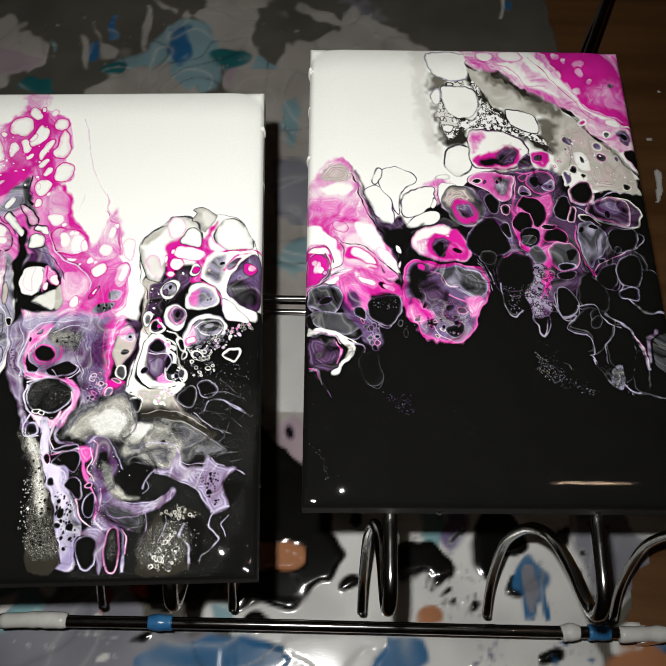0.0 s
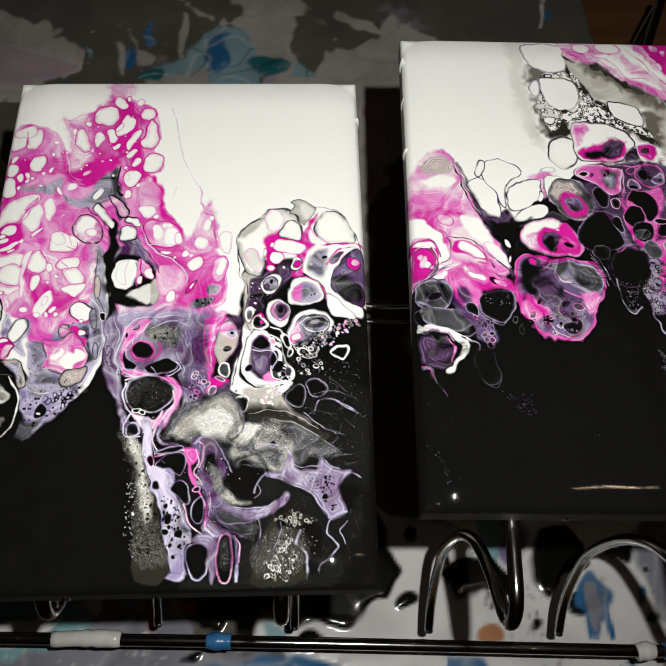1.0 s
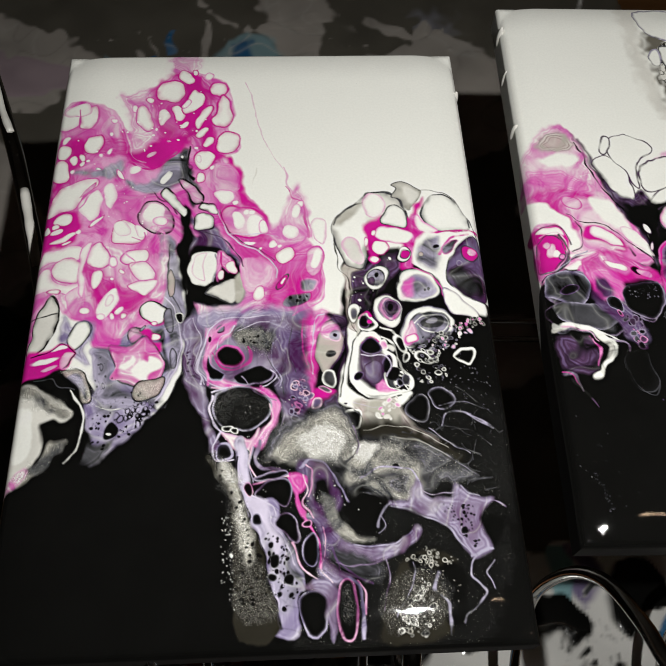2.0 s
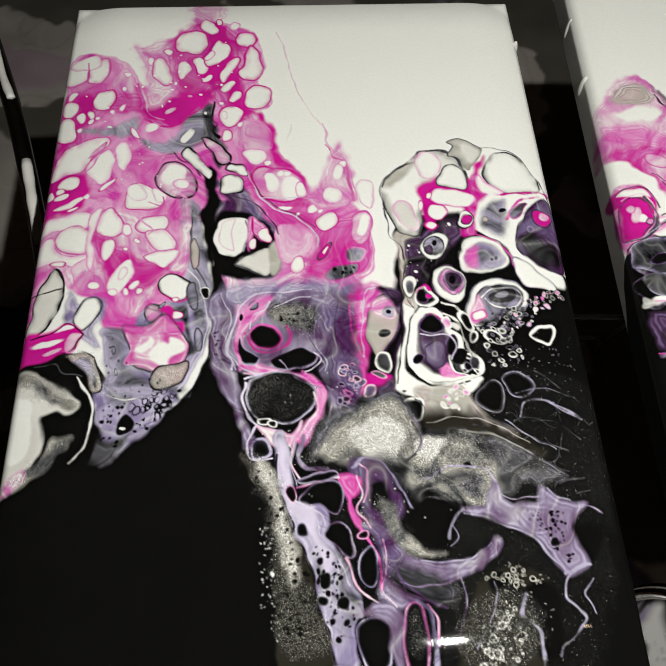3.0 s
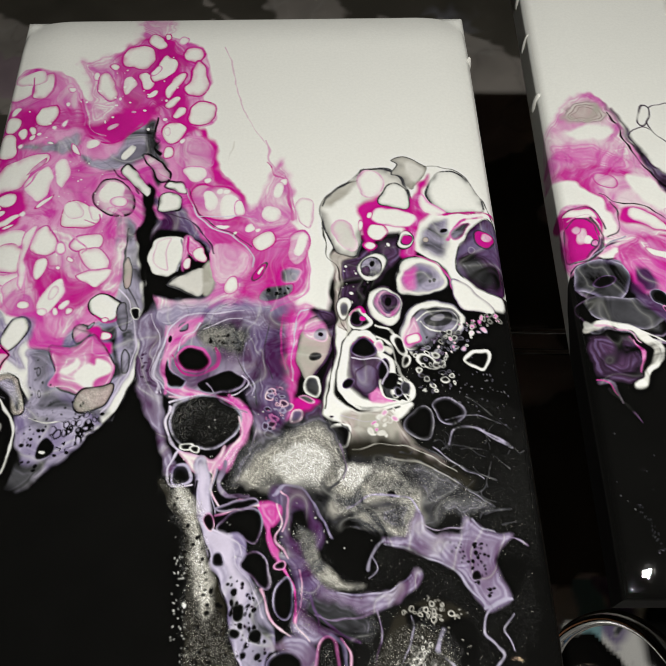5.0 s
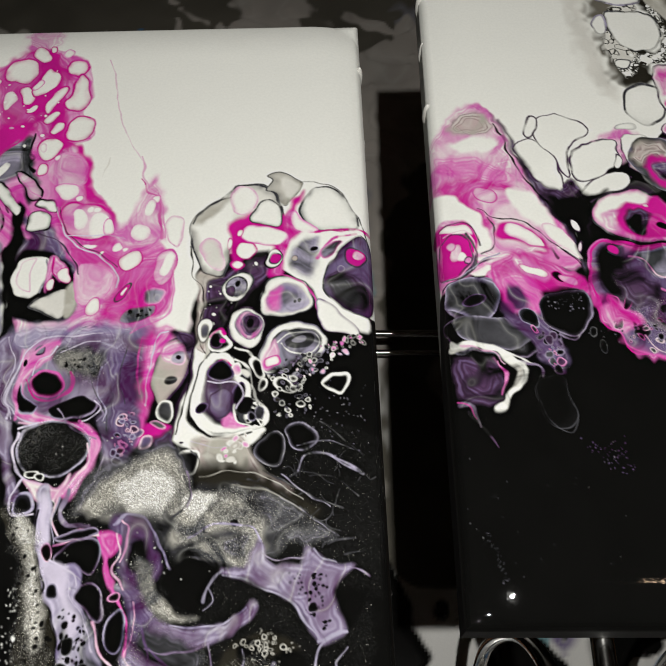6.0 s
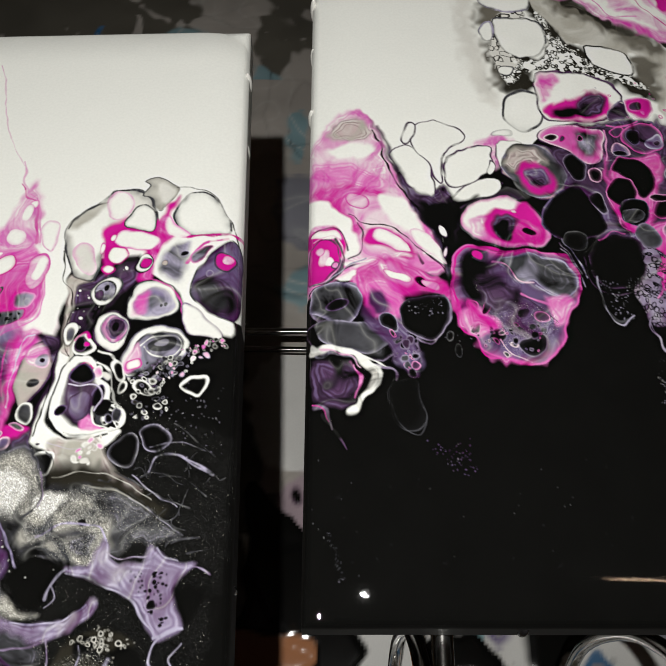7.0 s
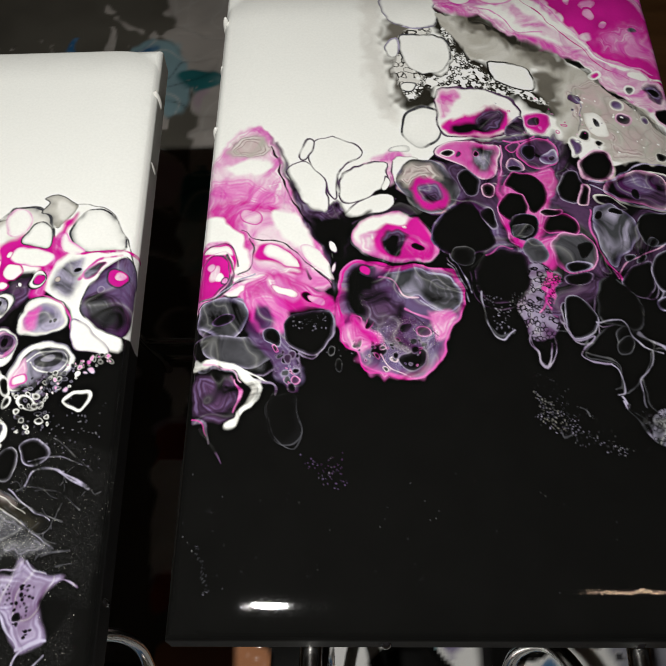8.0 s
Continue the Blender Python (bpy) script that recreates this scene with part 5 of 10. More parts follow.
# black gap and silver petal on the left edge
region(L, 'K', 0.57, 0.26, [(-9.8, 190.2), (1.2, 185.5), (11.5, 184.5), (18.4, 183.9), (25.6, 191.2), (30.1, 206.6), (31.1, 215.3), (27.4, 223.6), (19.4, 222.0), (9.2, 205.9), (-8.1, 199.5)])
stroke(L, 'd', 0.45, 0.45, [(6.1, 185.9), (13.1, 186.1), (16.4, 189.4), (23.5, 191.2)])
region(L, 'w', 0.71, 0.34, [(-9.5, 233.2), (-9.8, 190.2), (0.8, 187.4), (8.1, 190.0), (15.6, 194.1), (22.3, 198.1), (23.5, 201.9), (20.4, 204.8), (17.0, 204.0), (13.6, 203.9), (11.9, 206.0), (13.8, 214.8), (11.4, 220.3), (6.2, 228.4)])
region(L, 's', 1.45, 0.44, [(0.8, 187.4), (9.6, 190.8), (20.2, 197.3), (22.8, 201.9), (18.1, 202.5), (8.9, 195.4), (1.6, 192.1)])
region(L, 'W', 0.70, 0.25, [(0.6, 218.6), (-0.2, 198.2), (8.3, 199.9), (8.9, 213.2), (6.1, 220.2)])
region(L, 's', 0.81, 0.32, [(-1.6, 234.8), (4.6, 227.0), (12.7, 220.4), (15.8, 214.8), (22.6, 211.5), (22.4, 215.1), (17.9, 220.6), (11.1, 227.2)])
region(L, 'L', 1.06, 0.32, [(-1.6, 234.8), (4.4, 225.6), (7.9, 223.0), (8.5, 227.1)])
glitter(L, 0.6, [(-0.1, 190.5), (9.6, 190.8), (21.6, 198.1), (22.1, 201.9), (13.7, 200.1)])
glitter(L, 0.6, [(4.6, 227.0), (12.5, 219.0), (22.6, 211.5), (17.9, 220.6), (10.9, 225.8)])
stroke(L, 'W', 0.56, 0.56, [(22.2, 191.9), (27.1, 198.2), (28.7, 206.5), (27.3, 216.6), (23.3, 222.1)])
stroke(L, 'K', 0.43, 0.43, [(20.2, 191.9), (25.0, 197.4), (27.4, 206.5), (26.1, 218.0)])
# black river with white bubbles
region(L, 'K', 0.69, 0.21, [(64.7, 99.4), (67.3, 102.7), (66.7, 111.1), (68.6, 117.3), (70.3, 123.4), (67.5, 133.2), (66.4, 144.6), (69.8, 155.6), (70.5, 169.7), (68.6, 184.5), (66.9, 187.7), (66.7, 172.9), (66.3, 155.5), (62.9, 133.1), (60.9, 125.2), (63.7, 115.2), (61.7, 106.8), (63.1, 100.4)])
stroke(L, 'K', 0.94, 0.94, [(49.5, 92.5), (53.1, 96.9), (56.4, 98.1), (60.0, 104.6)])
pod(L, 'W', 'K', 0.94, 1.89, [(52.9, 92.6), (55.2, 89.3), (57.8, 91.6), (61.4, 99.3), (65.3, 101.6), (64.1, 105.8), (60.8, 103.6), (56.5, 99.2)])
pod(L, 'L', 'K', 0.77, 2.30, [(60.0, 84.9), (65.0, 86.1), (71.1, 93.0), (72.0, 97.4), (68.8, 98.4), (64.5, 92.8)])
stroke(L, 'p', 0.38, 0.38, [(60.9, 86.0), (66.1, 92.9), (72.0, 97.4)])
pod(L, 'W', 'K', 0.74, 1.84, [(68.4, 111.1), (69.8, 104.9), (73.8, 103.9), (77.6, 107.2), (76.8, 112.4), (72.5, 114.4), (69.2, 113.2)])
pod(L, 'W', 'K', 0.75, 1.13, [(70.5, 100.6), (72.9, 98.5), (77.9, 100.8), (79.6, 104.7), (77.1, 105.0), (73.8, 102.8)])
stroke(L, 'n', 0.54, 0.54, [(79.5, 103.0), (81.2, 109.4), (87.7, 119.8), (97.2, 126.1), (104.1, 134.2), (104.7, 139.9)])
stroke(L, 'd', 0.36, 0.36, [(80.7, 103.0), (82.4, 110.4), (88.5, 118.8), (97.2, 125.1), (104.2, 131.2)])
pod(L, 'L', 'K', 0.92, 3.69, [(43.4, 103.2), (45.8, 98.3), (51.5, 98.0), (57.6, 104.6), (59.4, 109.9), (58.0, 114.0), (53.4, 115.9), (48.4, 113.8), (44.4, 108.5)])
pod(L, 'W', 'L', 0.56, 1.86, [(45.1, 104.3), (48.3, 99.0), (53.3, 100.2), (55.2, 105.6), (52.1, 108.7), (48.1, 108.6)])
cell(L, 53.7, 108.7, 3.21, 2.53, -13, 'W', 'p', 0.55)
cell(L, 52.4, 113.3, 3.87, 1.13, 32, 'L', 'p', 0.36)
region(L, 'm', 1.03, 0.41, [(68.6, 117.3), (76.6, 119.6), (81.4, 121.7), (89.3, 133.8), (91.6, 143.4), (87.8, 152.5), (75.7, 153.1), (69.6, 150.2), (67.6, 137.1)])
region(L, 'K', 0.85, 0.41, [(66.0, 133.2), (68.8, 123.4), (76.6, 122.6), (84.6, 125.8), (90.1, 135.7), (90.8, 145.2), (87.8, 152.5), (80.2, 154.1), (71.2, 152.1), (66.5, 148.3)])
pod(L, 'W', 'K', 0.69, 1.38, [(66.8, 135.1), (68.1, 128.4), (72.8, 125.5), (79.1, 126.1), (80.0, 133.5), (77.8, 141.1), (73.2, 143.8), (68.6, 141.8)])
stroke(L, 'g', 0.87, 0.52, [(78.3, 126.6), (80.0, 133.5), (77.8, 141.1)])
pod(L, 'W', 'L', 0.35, 0.69, [(69.2, 137.1), (69.7, 129.4), (74.4, 126.5), (73.0, 133.4), (73.9, 141.0)])
region(L, 'p', 0.70, 0.21, [(79.8, 125.7), (83.0, 125.8), (87.0, 133.7), (84.6, 137.5), (81.5, 133.6), (80.1, 141.2), (79.2, 135.4)])
stroke(L, 'P', 0.87, 0.70, [(80.6, 125.7), (81.5, 132.6), (83.1, 135.5)])
cell(L, 85.9, 134.7, 3.45, 2.20, 78, 'W', 'P', 0.35)
cell(L, 81.3, 138.4, 1.91, 1.23, 88, 'W', 'P', 0.34)
pod(L, 'w', 'd', 0.67, 1.68, [(74.0, 146.6), (79.3, 143.1), (87.0, 140.4), (89.3, 146.1), (87.7, 150.7), (84.7, 152.4), (80.2, 149.6)])
region(L, 'a', 0.68, 0.20, [(87.0, 141.4), (90.1, 137.6), (91.6, 143.4), (90.0, 149.8), (88.1, 150.7)])
pod(L, 'L', 'p', 0.51, 2.74, [(90.1, 130.9), (95.6, 130.0), (102.6, 134.1), (102.8, 141.8), (99.1, 149.2), (95.4, 148.1), (90.8, 143.4)])
cell(L, 98.1, 147.6, 3.61, 2.75, -48, 'W', 'q', 0.50)
cell(L, 107.8, 141.9, 4.24, 1.49, -55, 'P', 'd', 0.51)
cell(L, 108.1, 141.5, 2.12, 0.50, -54, 'W', 'P', 0.17)
pod(L, 'g', 'p', 0.51, 1.36, [(114.7, 142.1), (118.7, 140.3), (122.4, 142.3), (120.7, 146.4), (116.0, 146.8)])
pod(L, 'g', 'P', 0.50, 1.34, [(107.7, 153.0), (110.6, 148.5), (115.2, 147.7), (119.8, 147.5), (118.8, 151.5), (114.1, 154.7), (109.6, 154.5)])
dots(L, 'K', 16, 0.17, 0.67, [(110.6, 149.5), (119.0, 148.2), (116.5, 153.3), (110.4, 153.1)])
cell(L, 97.5, 156.0, 3.92, 1.43, -8, 'K', 'L', 0.33)
stroke(L, 'p', 1.95, 2.61, [(75.9, 163.8), (87.8, 159.7), (102.8, 155.1), (119.2, 158.8)])
stroke(L, 'n', 0.49, 0.49, [(77.4, 162.9), (89.2, 158.0), (102.7, 157.4), (111.8, 156.8)])
# lilac loops
region(L, 'l', 1.23, 0.37, [(67.7, 159.1), (75.8, 159.4), (87.8, 159.7), (99.7, 158.2), (111.7, 158.6), (120.7, 158.8), (121.1, 177.8), (118.7, 194.0), (113.7, 209.1), (109.5, 210.5), (106.0, 193.6), (104.9, 185.6), (87.8, 193.1), (76.5, 189.6), (70.8, 186.2), (68.0, 189.3), (66.8, 176.3)])
region(L, 'p', 0.90, 0.27, [(75.9, 162.9), (84.8, 159.6), (89.2, 160.6), (84.8, 170.1), (79.1, 175.0), (77.7, 181.6), (84.9, 188.2), (93.4, 191.7), (101.8, 193.5), (105.8, 199.8), (104.1, 208.8), (98.5, 217.4), (95.8, 215.9), (102.8, 207.3), (102.3, 201.2), (96.2, 194.9), (82.1, 191.3), (76.4, 184.8), (75.4, 173.2)])
region(L, 'd', 1.59, 0.38, [(87.8, 163.2), (96.7, 160.8), (108.6, 162.0), (105.3, 170.6), (102.3, 175.6), (95.1, 172.0), (87.8, 170.1)])
region(L, 's', 2.22, 0.47, [(89.2, 167.6), (96.6, 165.2), (103.2, 168.9), (101.6, 173.1), (95.0, 174.6), (89.2, 171.9)])
glitter(L, 0.7, [(87.8, 166.7), (96.6, 163.5), (103.9, 168.9), (102.3, 175.6), (93.6, 175.4)])
dots(L, 'K', 30, 0.24, 0.79, [(90.0, 168.5), (96.6, 167.8), (101.7, 170.5), (96.5, 172.9), (90.7, 171.9)])
region(L, 'm', 1.58, 0.38, [(107.1, 162.0), (117.6, 161.4), (120.1, 169.3), (117.9, 182.7), (110.7, 182.5), (106.6, 177.4)])
region(L, 'd', 1.37, 0.37, [(109.6, 174.1), (115.4, 174.3), (113.4, 187.5), (108.7, 198.4), (106.1, 190.4)])
region(L, 'q', 1.24, 0.28, [(119.1, 160.5), (123.5, 162.4), (122.5, 177.9), (120.3, 190.9), (118.4, 198.7), (116.3, 198.6), (118.6, 182.7), (117.1, 171.0)])
region(L, 'p', 1.62, 0.29, [(116.2, 158.7), (126.8, 157.2), (126.4, 164.3), (121.5, 171.1), (117.3, 165.8)])
stroke(L, 'L', 0.45, 0.45, [(111.0, 175.9), (113.4, 185.8), (116.0, 190.7), (114.3, 197.0)])
stroke(L, 'l', 0.46, 0.46, [(101.5, 175.6), (102.1, 182.3), (106.2, 188.9), (104.7, 192.0)])
stroke(L, 'c', 0.48, 0.32, [(105.3, 170.6), (111.5, 163.9), (119.1, 160.5)])
pod(L, 'K', 'c', 0.46, 0.76, [(74.5, 178.2), (76.2, 177.4), (77.7, 181.6), (82.1, 184.9), (83.8, 185.8), (82.8, 188.2), (78.6, 187.3), (75.7, 183.9)])
stroke(L, 'n', 0.61, 0.45, [(74.0, 174.8), (72.7, 181.4), (75.0, 186.3), (80.7, 190.5), (87.8, 192.3)])
stroke(L, 'P', 0.62, 1.23, [(78.4, 176.6), (82.0, 182.5), (87.8, 183.5), (93.5, 180.4), (95.0, 177.1), (93.6, 173.7)])
pod(L, 'K', 'q', 0.77, 0.93, [(80.5, 176.7), (82.7, 174.2), (87.8, 173.5), (91.4, 176.2), (91.8, 179.5), (88.5, 182.2), (83.5, 182.1), (80.9, 179.7)])
pod(L, 'K', 'l', 0.61, 0.91, [(87.1, 186.7), (90.6, 184.4), (96.4, 182.4), (102.1, 183.6), (104.1, 186.4), (101.2, 190.0), (94.8, 190.4), (89.2, 189.6)])
stroke(L, 'n', 0.45, 0.30, [(102.8, 183.9), (105.5, 187.2), (102.6, 191.1), (99.7, 191.8)])
pod(L, 'd', 'l', 0.48, 0.97, [(75.2, 162.0), (75.8, 159.4), (78.8, 159.1), (78.6, 163.0), (76.2, 164.3)])
cell(L, 76.6, 162.2, 1.52, 0.85, -37, 'K', 'g', 0.16)
cell(L, 81.9, 165.7, 1.74, 1.32, 86, 'g', 'V', 0.48)
cell(L, 77.0, 170.3, 0.98, 0.61, -70, 'K', 'V', 0.16)
dots(L, 'V', 26, 0.15, 0.61, [(67.5, 174.6), (70.4, 174.7), (72.0, 181.4), (70.9, 189.4), (68.7, 187.8)])
region(L, 'l', 0.87, 0.35, [(68.0, 187.7), (72.2, 186.3), (76.5, 191.2), (76.8, 202.0), (79.7, 211.0), (82.4, 216.9), (78.4, 218.2), (76.9, 209.5), (71.1, 197.2)])
region(L, 'c', 3.58, 0.29, [(71.3, 157.5), (87.8, 154.7), (105.8, 154.4), (120.7, 158.8), (120.4, 164.5), (105.6, 161.1), (87.8, 160.6), (76.0, 165.5)])
region(L, 'm', 3.68, 0.37, [(105.5, 163.7), (118.7, 167.6), (117.5, 190.8), (111.2, 203.0), (107.5, 190.5), (106.6, 177.4)])
region(L, 'l', 2.91, 0.39, [(89.2, 159.7), (105.7, 159.3), (117.5, 162.3), (111.4, 165.6), (96.6, 163.5)])
region(L, 'q', 2.51, 0.28, [(118.5, 158.7), (123.4, 164.2), (121.6, 181.2), (118.7, 194.0), (118.0, 181.1), (117.5, 169.2)])
stroke(L, 'n', 0.63, 0.47, [(74.4, 189.5), (73.4, 179.8), (75.3, 169.8), (80.3, 162.1), (89.2, 158.8), (102.7, 158.3)])
stroke(L, 'p', 1.41, 1.25, [(77.6, 189.6), (75.7, 179.9), (77.9, 171.6), (81.9, 164.8), (87.8, 161.8)])
stroke(L, 'L', 0.74, 0.59, [(79.3, 191.3), (87.8, 192.3), (96.2, 194.1), (104.5, 198.2)])
stroke(L, 'd', 0.31, 0.31, [(103.2, 168.0), (101.5, 177.3), (105.6, 185.6), (108.1, 195.2)])
stroke(L, 'c', 0.46, 0.31, [(104.1, 171.4), (103.3, 179.8), (106.9, 187.3), (106.1, 192.0)])
stroke(L, 'm', 0.61, 0.46, [(113.6, 167.4), (112.2, 180.9), (115.3, 190.7), (112.0, 201.5)])
stroke(L, 'd', 0.31, 0.31, [(112.2, 163.9), (110.6, 177.5), (112.7, 185.8)])
cell(L, 77.0, 170.3, 1.14, 0.76, -72, 'K', 'V', 0.16)
sprinkle(L, 'Vm', 'cpL', 26, 0.30, 1.33, [(111.6, 187.4), (117.2, 190.8), (116.7, 198.6), (111.8, 206.8)])
# big dark lens
stroke(L, 'n', 0.72, 0.72, [(79.4, 195.2), (77.4, 199.0), (78.9, 205.1), (83.0, 211.1), (89.1, 213.5)])
stroke(L, 'n', 0.59, 0.44, [(79.4, 193.6), (85.0, 191.4), (90.6, 191.3), (99.0, 194.2), (103.1, 198.2)])
pod(L, 'K', 'g', 0.58, 0.87, [(78.8, 199.8), (80.8, 194.4), (85.7, 191.9), (93.4, 191.7), (100.3, 195.8), (103.0, 200.5), (100.8, 206.5), (95.9, 210.1), (90.5, 210.6), (85.7, 209.7), (80.9, 205.9)])
glitter(L, 0.5, [(79.5, 199.0), (85.0, 193.0), (90.6, 194.7), (87.8, 202.3), (85.0, 206.8), (80.9, 205.1)])
glitter(L, 0.25, [(87.8, 193.1), (100.3, 196.6), (101.5, 204.3), (94.6, 208.5), (87.8, 208.3)])
stroke(L, 'p', 1.15, 1.73, [(99.0, 191.8), (105.2, 198.3), (105.0, 204.4), (100.7, 211.7), (95.8, 215.9)])
stroke(L, 'L', 0.57, 0.85, [(102.3, 199.7), (103.6, 205.8), (98.6, 213.1), (94.5, 217.3)])
stroke(L, 'l', 0.58, 0.58, [(106.6, 196.8), (108.5, 203.0), (106.1, 210.4)])
region(L, 'L', 0.42, 0.17, [(82.4, 211.1), (87.8, 212.7), (94.5, 214.4), (98.7, 210.1), (94.5, 218.7), (92.4, 221.5), (89.1, 218.5), (85.1, 214.1)])
cell(L, 85.1, 209.7, 2.20, 1.02, 13, 'K', 'W', 0.42)
cell(L, 87.8, 211.0, 1.64, 0.87, 14, 'K', 'W', 0.28)
cell(L, 84.1, 219.1, 3.70, 3.19, 83, 'K', 'c', 0.69)
stroke(L, 'n', 0.55, 0.41, [(82.4, 211.1), (79.7, 215.4), (79.8, 221.1), (83.8, 223.3), (87.8, 222.7)])
cell(L, 90.2, 217.2, 1.01, 0.94, 80, 'K', 'W', 0.14)
cell(L, 93.4, 219.7, 1.20, 1.13, 11, 'K', 'W', 0.14)
# pods beside the white river
pod(L, 'b', 'V', 0.63, 1.89, [(121.5, 171.1), (124.9, 164.2), (128.8, 161.7), (132.4, 163.6), (133.5, 168.0), (132.2, 174.8), (129.5, 181.4), (126.3, 186.2), (124.1, 186.2), (121.6, 181.2)])
region(L, 'L', 0.80, 0.19, [(124.1, 164.2), (131.0, 162.6), (132.0, 167.9), (127.4, 171.2), (123.8, 169.4)])
cell(L, 129.3, 169.1, 2.94, 2.21, -82, 'g', 'L', 0.48)
cell(L, 129.3, 169.1, 0.87, 0.74, -79, 'K', 'V', 0.16)
cell(L, 127.2, 177.5, 2.34, 2.16, -14, 'd', 'b', 0.78)
pod(L, 'd', 'W', 0.60, 0.91, [(123.8, 187.8), (125.6, 185.4), (128.4, 186.3), (128.9, 190.3), (127.3, 192.7), (124.5, 191.0)])
region(L, 'p', 0.80, 0.29, [(120.6, 160.6), (126.7, 159.0), (124.9, 164.2), (121.5, 171.1), (120.8, 177.8), (118.2, 177.7), (118.7, 167.6)])
region(L, 'P', 0.74, 0.27, [(120.2, 192.4), (128.5, 194.3), (127.6, 198.1), (122.6, 199.5), (119.8, 199.5), (118.5, 197.1)])
pod(L, 'd', 'L', 0.45, 0.75, [(121.6, 192.5), (123.8, 191.8), (126.4, 194.2), (125.0, 195.0)])
cell(L, 120.2, 199.5, 2.16, 1.81, -82, 'm', 'L', 0.59)
cell(L, 117.9, 195.8, 1.25, 1.12, -81, 'm', 'L', 0.30)
region(L, 'V', 0.92, 0.28, [(126.7, 159.0), (133.5, 159.2), (134.5, 164.5), (134.4, 174.8), (132.0, 186.4), (129.0, 197.4), (129.4, 202.1), (123.8, 201.9), (122.6, 198.8), (128.5, 194.3), (131.3, 186.4), (133.2, 171.4)])
region(L, 'm', 0.73, 0.35, [(110.5, 187.4), (117.5, 190.8), (117.0, 198.6), (113.9, 206.1), (110.3, 209.0), (110.0, 199.9)])
sprinkle(L, 'Vm', 'cL', 40, 0.29, 1.47, [(111.2, 189.0), (116.7, 190.8), (117.0, 198.6), (111.7, 207.6), (110.5, 203.0)])
# white river
region(L, 'W', 0.45, 0.18, [(136.3, 161.0), (138.9, 166.4), (136.6, 174.9), (134.4, 183.2), (133.8, 191.3), (136.9, 196.1), (143.7, 198.6), (149.5, 197.2), (156.8, 195.1), (159.4, 196.8), (154.6, 201.3), (149.1, 200.3), (140.5, 202.4), (134.9, 202.2), (129.5, 200.5), (129.0, 197.4), (132.0, 186.4), (134.3, 176.5), (134.7, 168.0)])
region(L, 'b', 0.85, 0.30, [(134.6, 134.9), (139.7, 131.1), (144.0, 135.2), (144.9, 142.9), (141.1, 150.3), (137.9, 152.0), (138.9, 166.4), (135.3, 164.5), (135.6, 152.0)])
region(L, 'V', 0.86, 0.31, [(137.4, 138.9), (144.0, 135.2), (150.9, 129.4), (159.4, 125.7), (159.8, 135.6), (152.4, 145.0), (145.5, 152.2), (141.6, 161.2), (137.2, 159.3), (137.4, 148.3)])
dots(L, 'W', 24, 0.17, 0.68, [(137.1, 142.7), (144.0, 135.2), (157.3, 129.6), (152.6, 143.1), (141.9, 157.6), (137.2, 159.3)])
stroke(L, 'K', 0.51, 0.34, [(130.8, 122.9), (132.4, 132.9), (135.7, 140.7), (137.3, 150.2), (135.6, 161.0), (138.7, 168.1)])
stroke(L, 'a', 1.28, 1.92, [(139.3, 161.1), (139.1, 168.1), (136.3, 178.3)])
stroke(L, 'K', 0.47, 0.47, [(135.4, 159.2), (133.2, 171.4), (132.7, 186.4), (129.7, 197.4)])
# cell cluster, top right
pod(L, 'w', 'd', 0.74, 4.43, [(130.4, 116.8), (132.6, 108.5), (137.0, 104.3), (142.4, 100.1), (147.9, 94.7), (156.3, 94.9), (162.3, 100.6), (164.3, 111.3), (154.3, 113.2), (146.1, 113.0), (146.8, 123.3), (144.0, 135.2), (137.8, 134.0), (132.9, 127.0)])
region(L, 'W', 1.46, 0.44, [(133.3, 110.6), (145.5, 102.3), (145.7, 117.2), (141.3, 131.2), (135.2, 127.1)])
region(L, 'a', 1.31, 0.45, [(132.0, 110.6), (137.0, 104.3), (143.1, 101.2), (140.0, 108.7), (134.7, 112.7)])
stroke(L, 'd', 0.95, 0.57, [(131.8, 112.7), (133.5, 107.4), (138.8, 102.6), (144.9, 99.7), (149.6, 94.3), (156.3, 94.3), (161.0, 97.9), (164.9, 107.1), (165.6, 114.5)])
pod(L, 'a', 'd', 0.39, 2.71, [(159.1, 89.4), (163.0, 87.9), (167.0, 89.6), (171.8, 92.4), (172.2, 95.3), (167.9, 102.9), (165.1, 105.0), (161.7, 98.4), (158.5, 97.2), (161.2, 92.8)])
region(L, 'w', 0.96, 0.35, [(164.2, 91.7), (170.7, 93.7), (169.1, 99.6), (165.7, 100.6)])
pod(L, 'W', 'L', 0.57, 1.90, [(145.0, 98.0), (149.5, 94.8), (154.2, 98.2), (154.5, 103.6), (150.7, 107.8), (146.7, 106.7), (144.6, 103.4)])
region(L, 'P', 1.09, 0.33, [(144.5, 113.0), (151.5, 108.9), (155.0, 106.9), (166.2, 109.3), (168.7, 102.9), (172.8, 97.5), (171.2, 102.9), (169.2, 111.5), (169.8, 119.8), (163.9, 127.8), (161.8, 131.7), (164.5, 135.7), (159.8, 135.6), (161.2, 123.7), (151.6, 123.4), (149.0, 133.3), (146.8, 131.3), (145.4, 121.3)])
region(L, 'q', 0.91, 0.33, [(166.2, 109.3), (169.8, 107.2), (171.7, 117.8), (167.1, 127.9), (164.5, 135.7), (161.6, 133.7), (163.6, 123.7)])
pod(L, 'W', 'd', 0.56, 1.87, [(152.9, 111.1), (155.2, 104.7), (159.6, 102.2), (163.5, 104.9), (164.3, 111.3), (163.1, 114.5), (158.3, 113.7)])
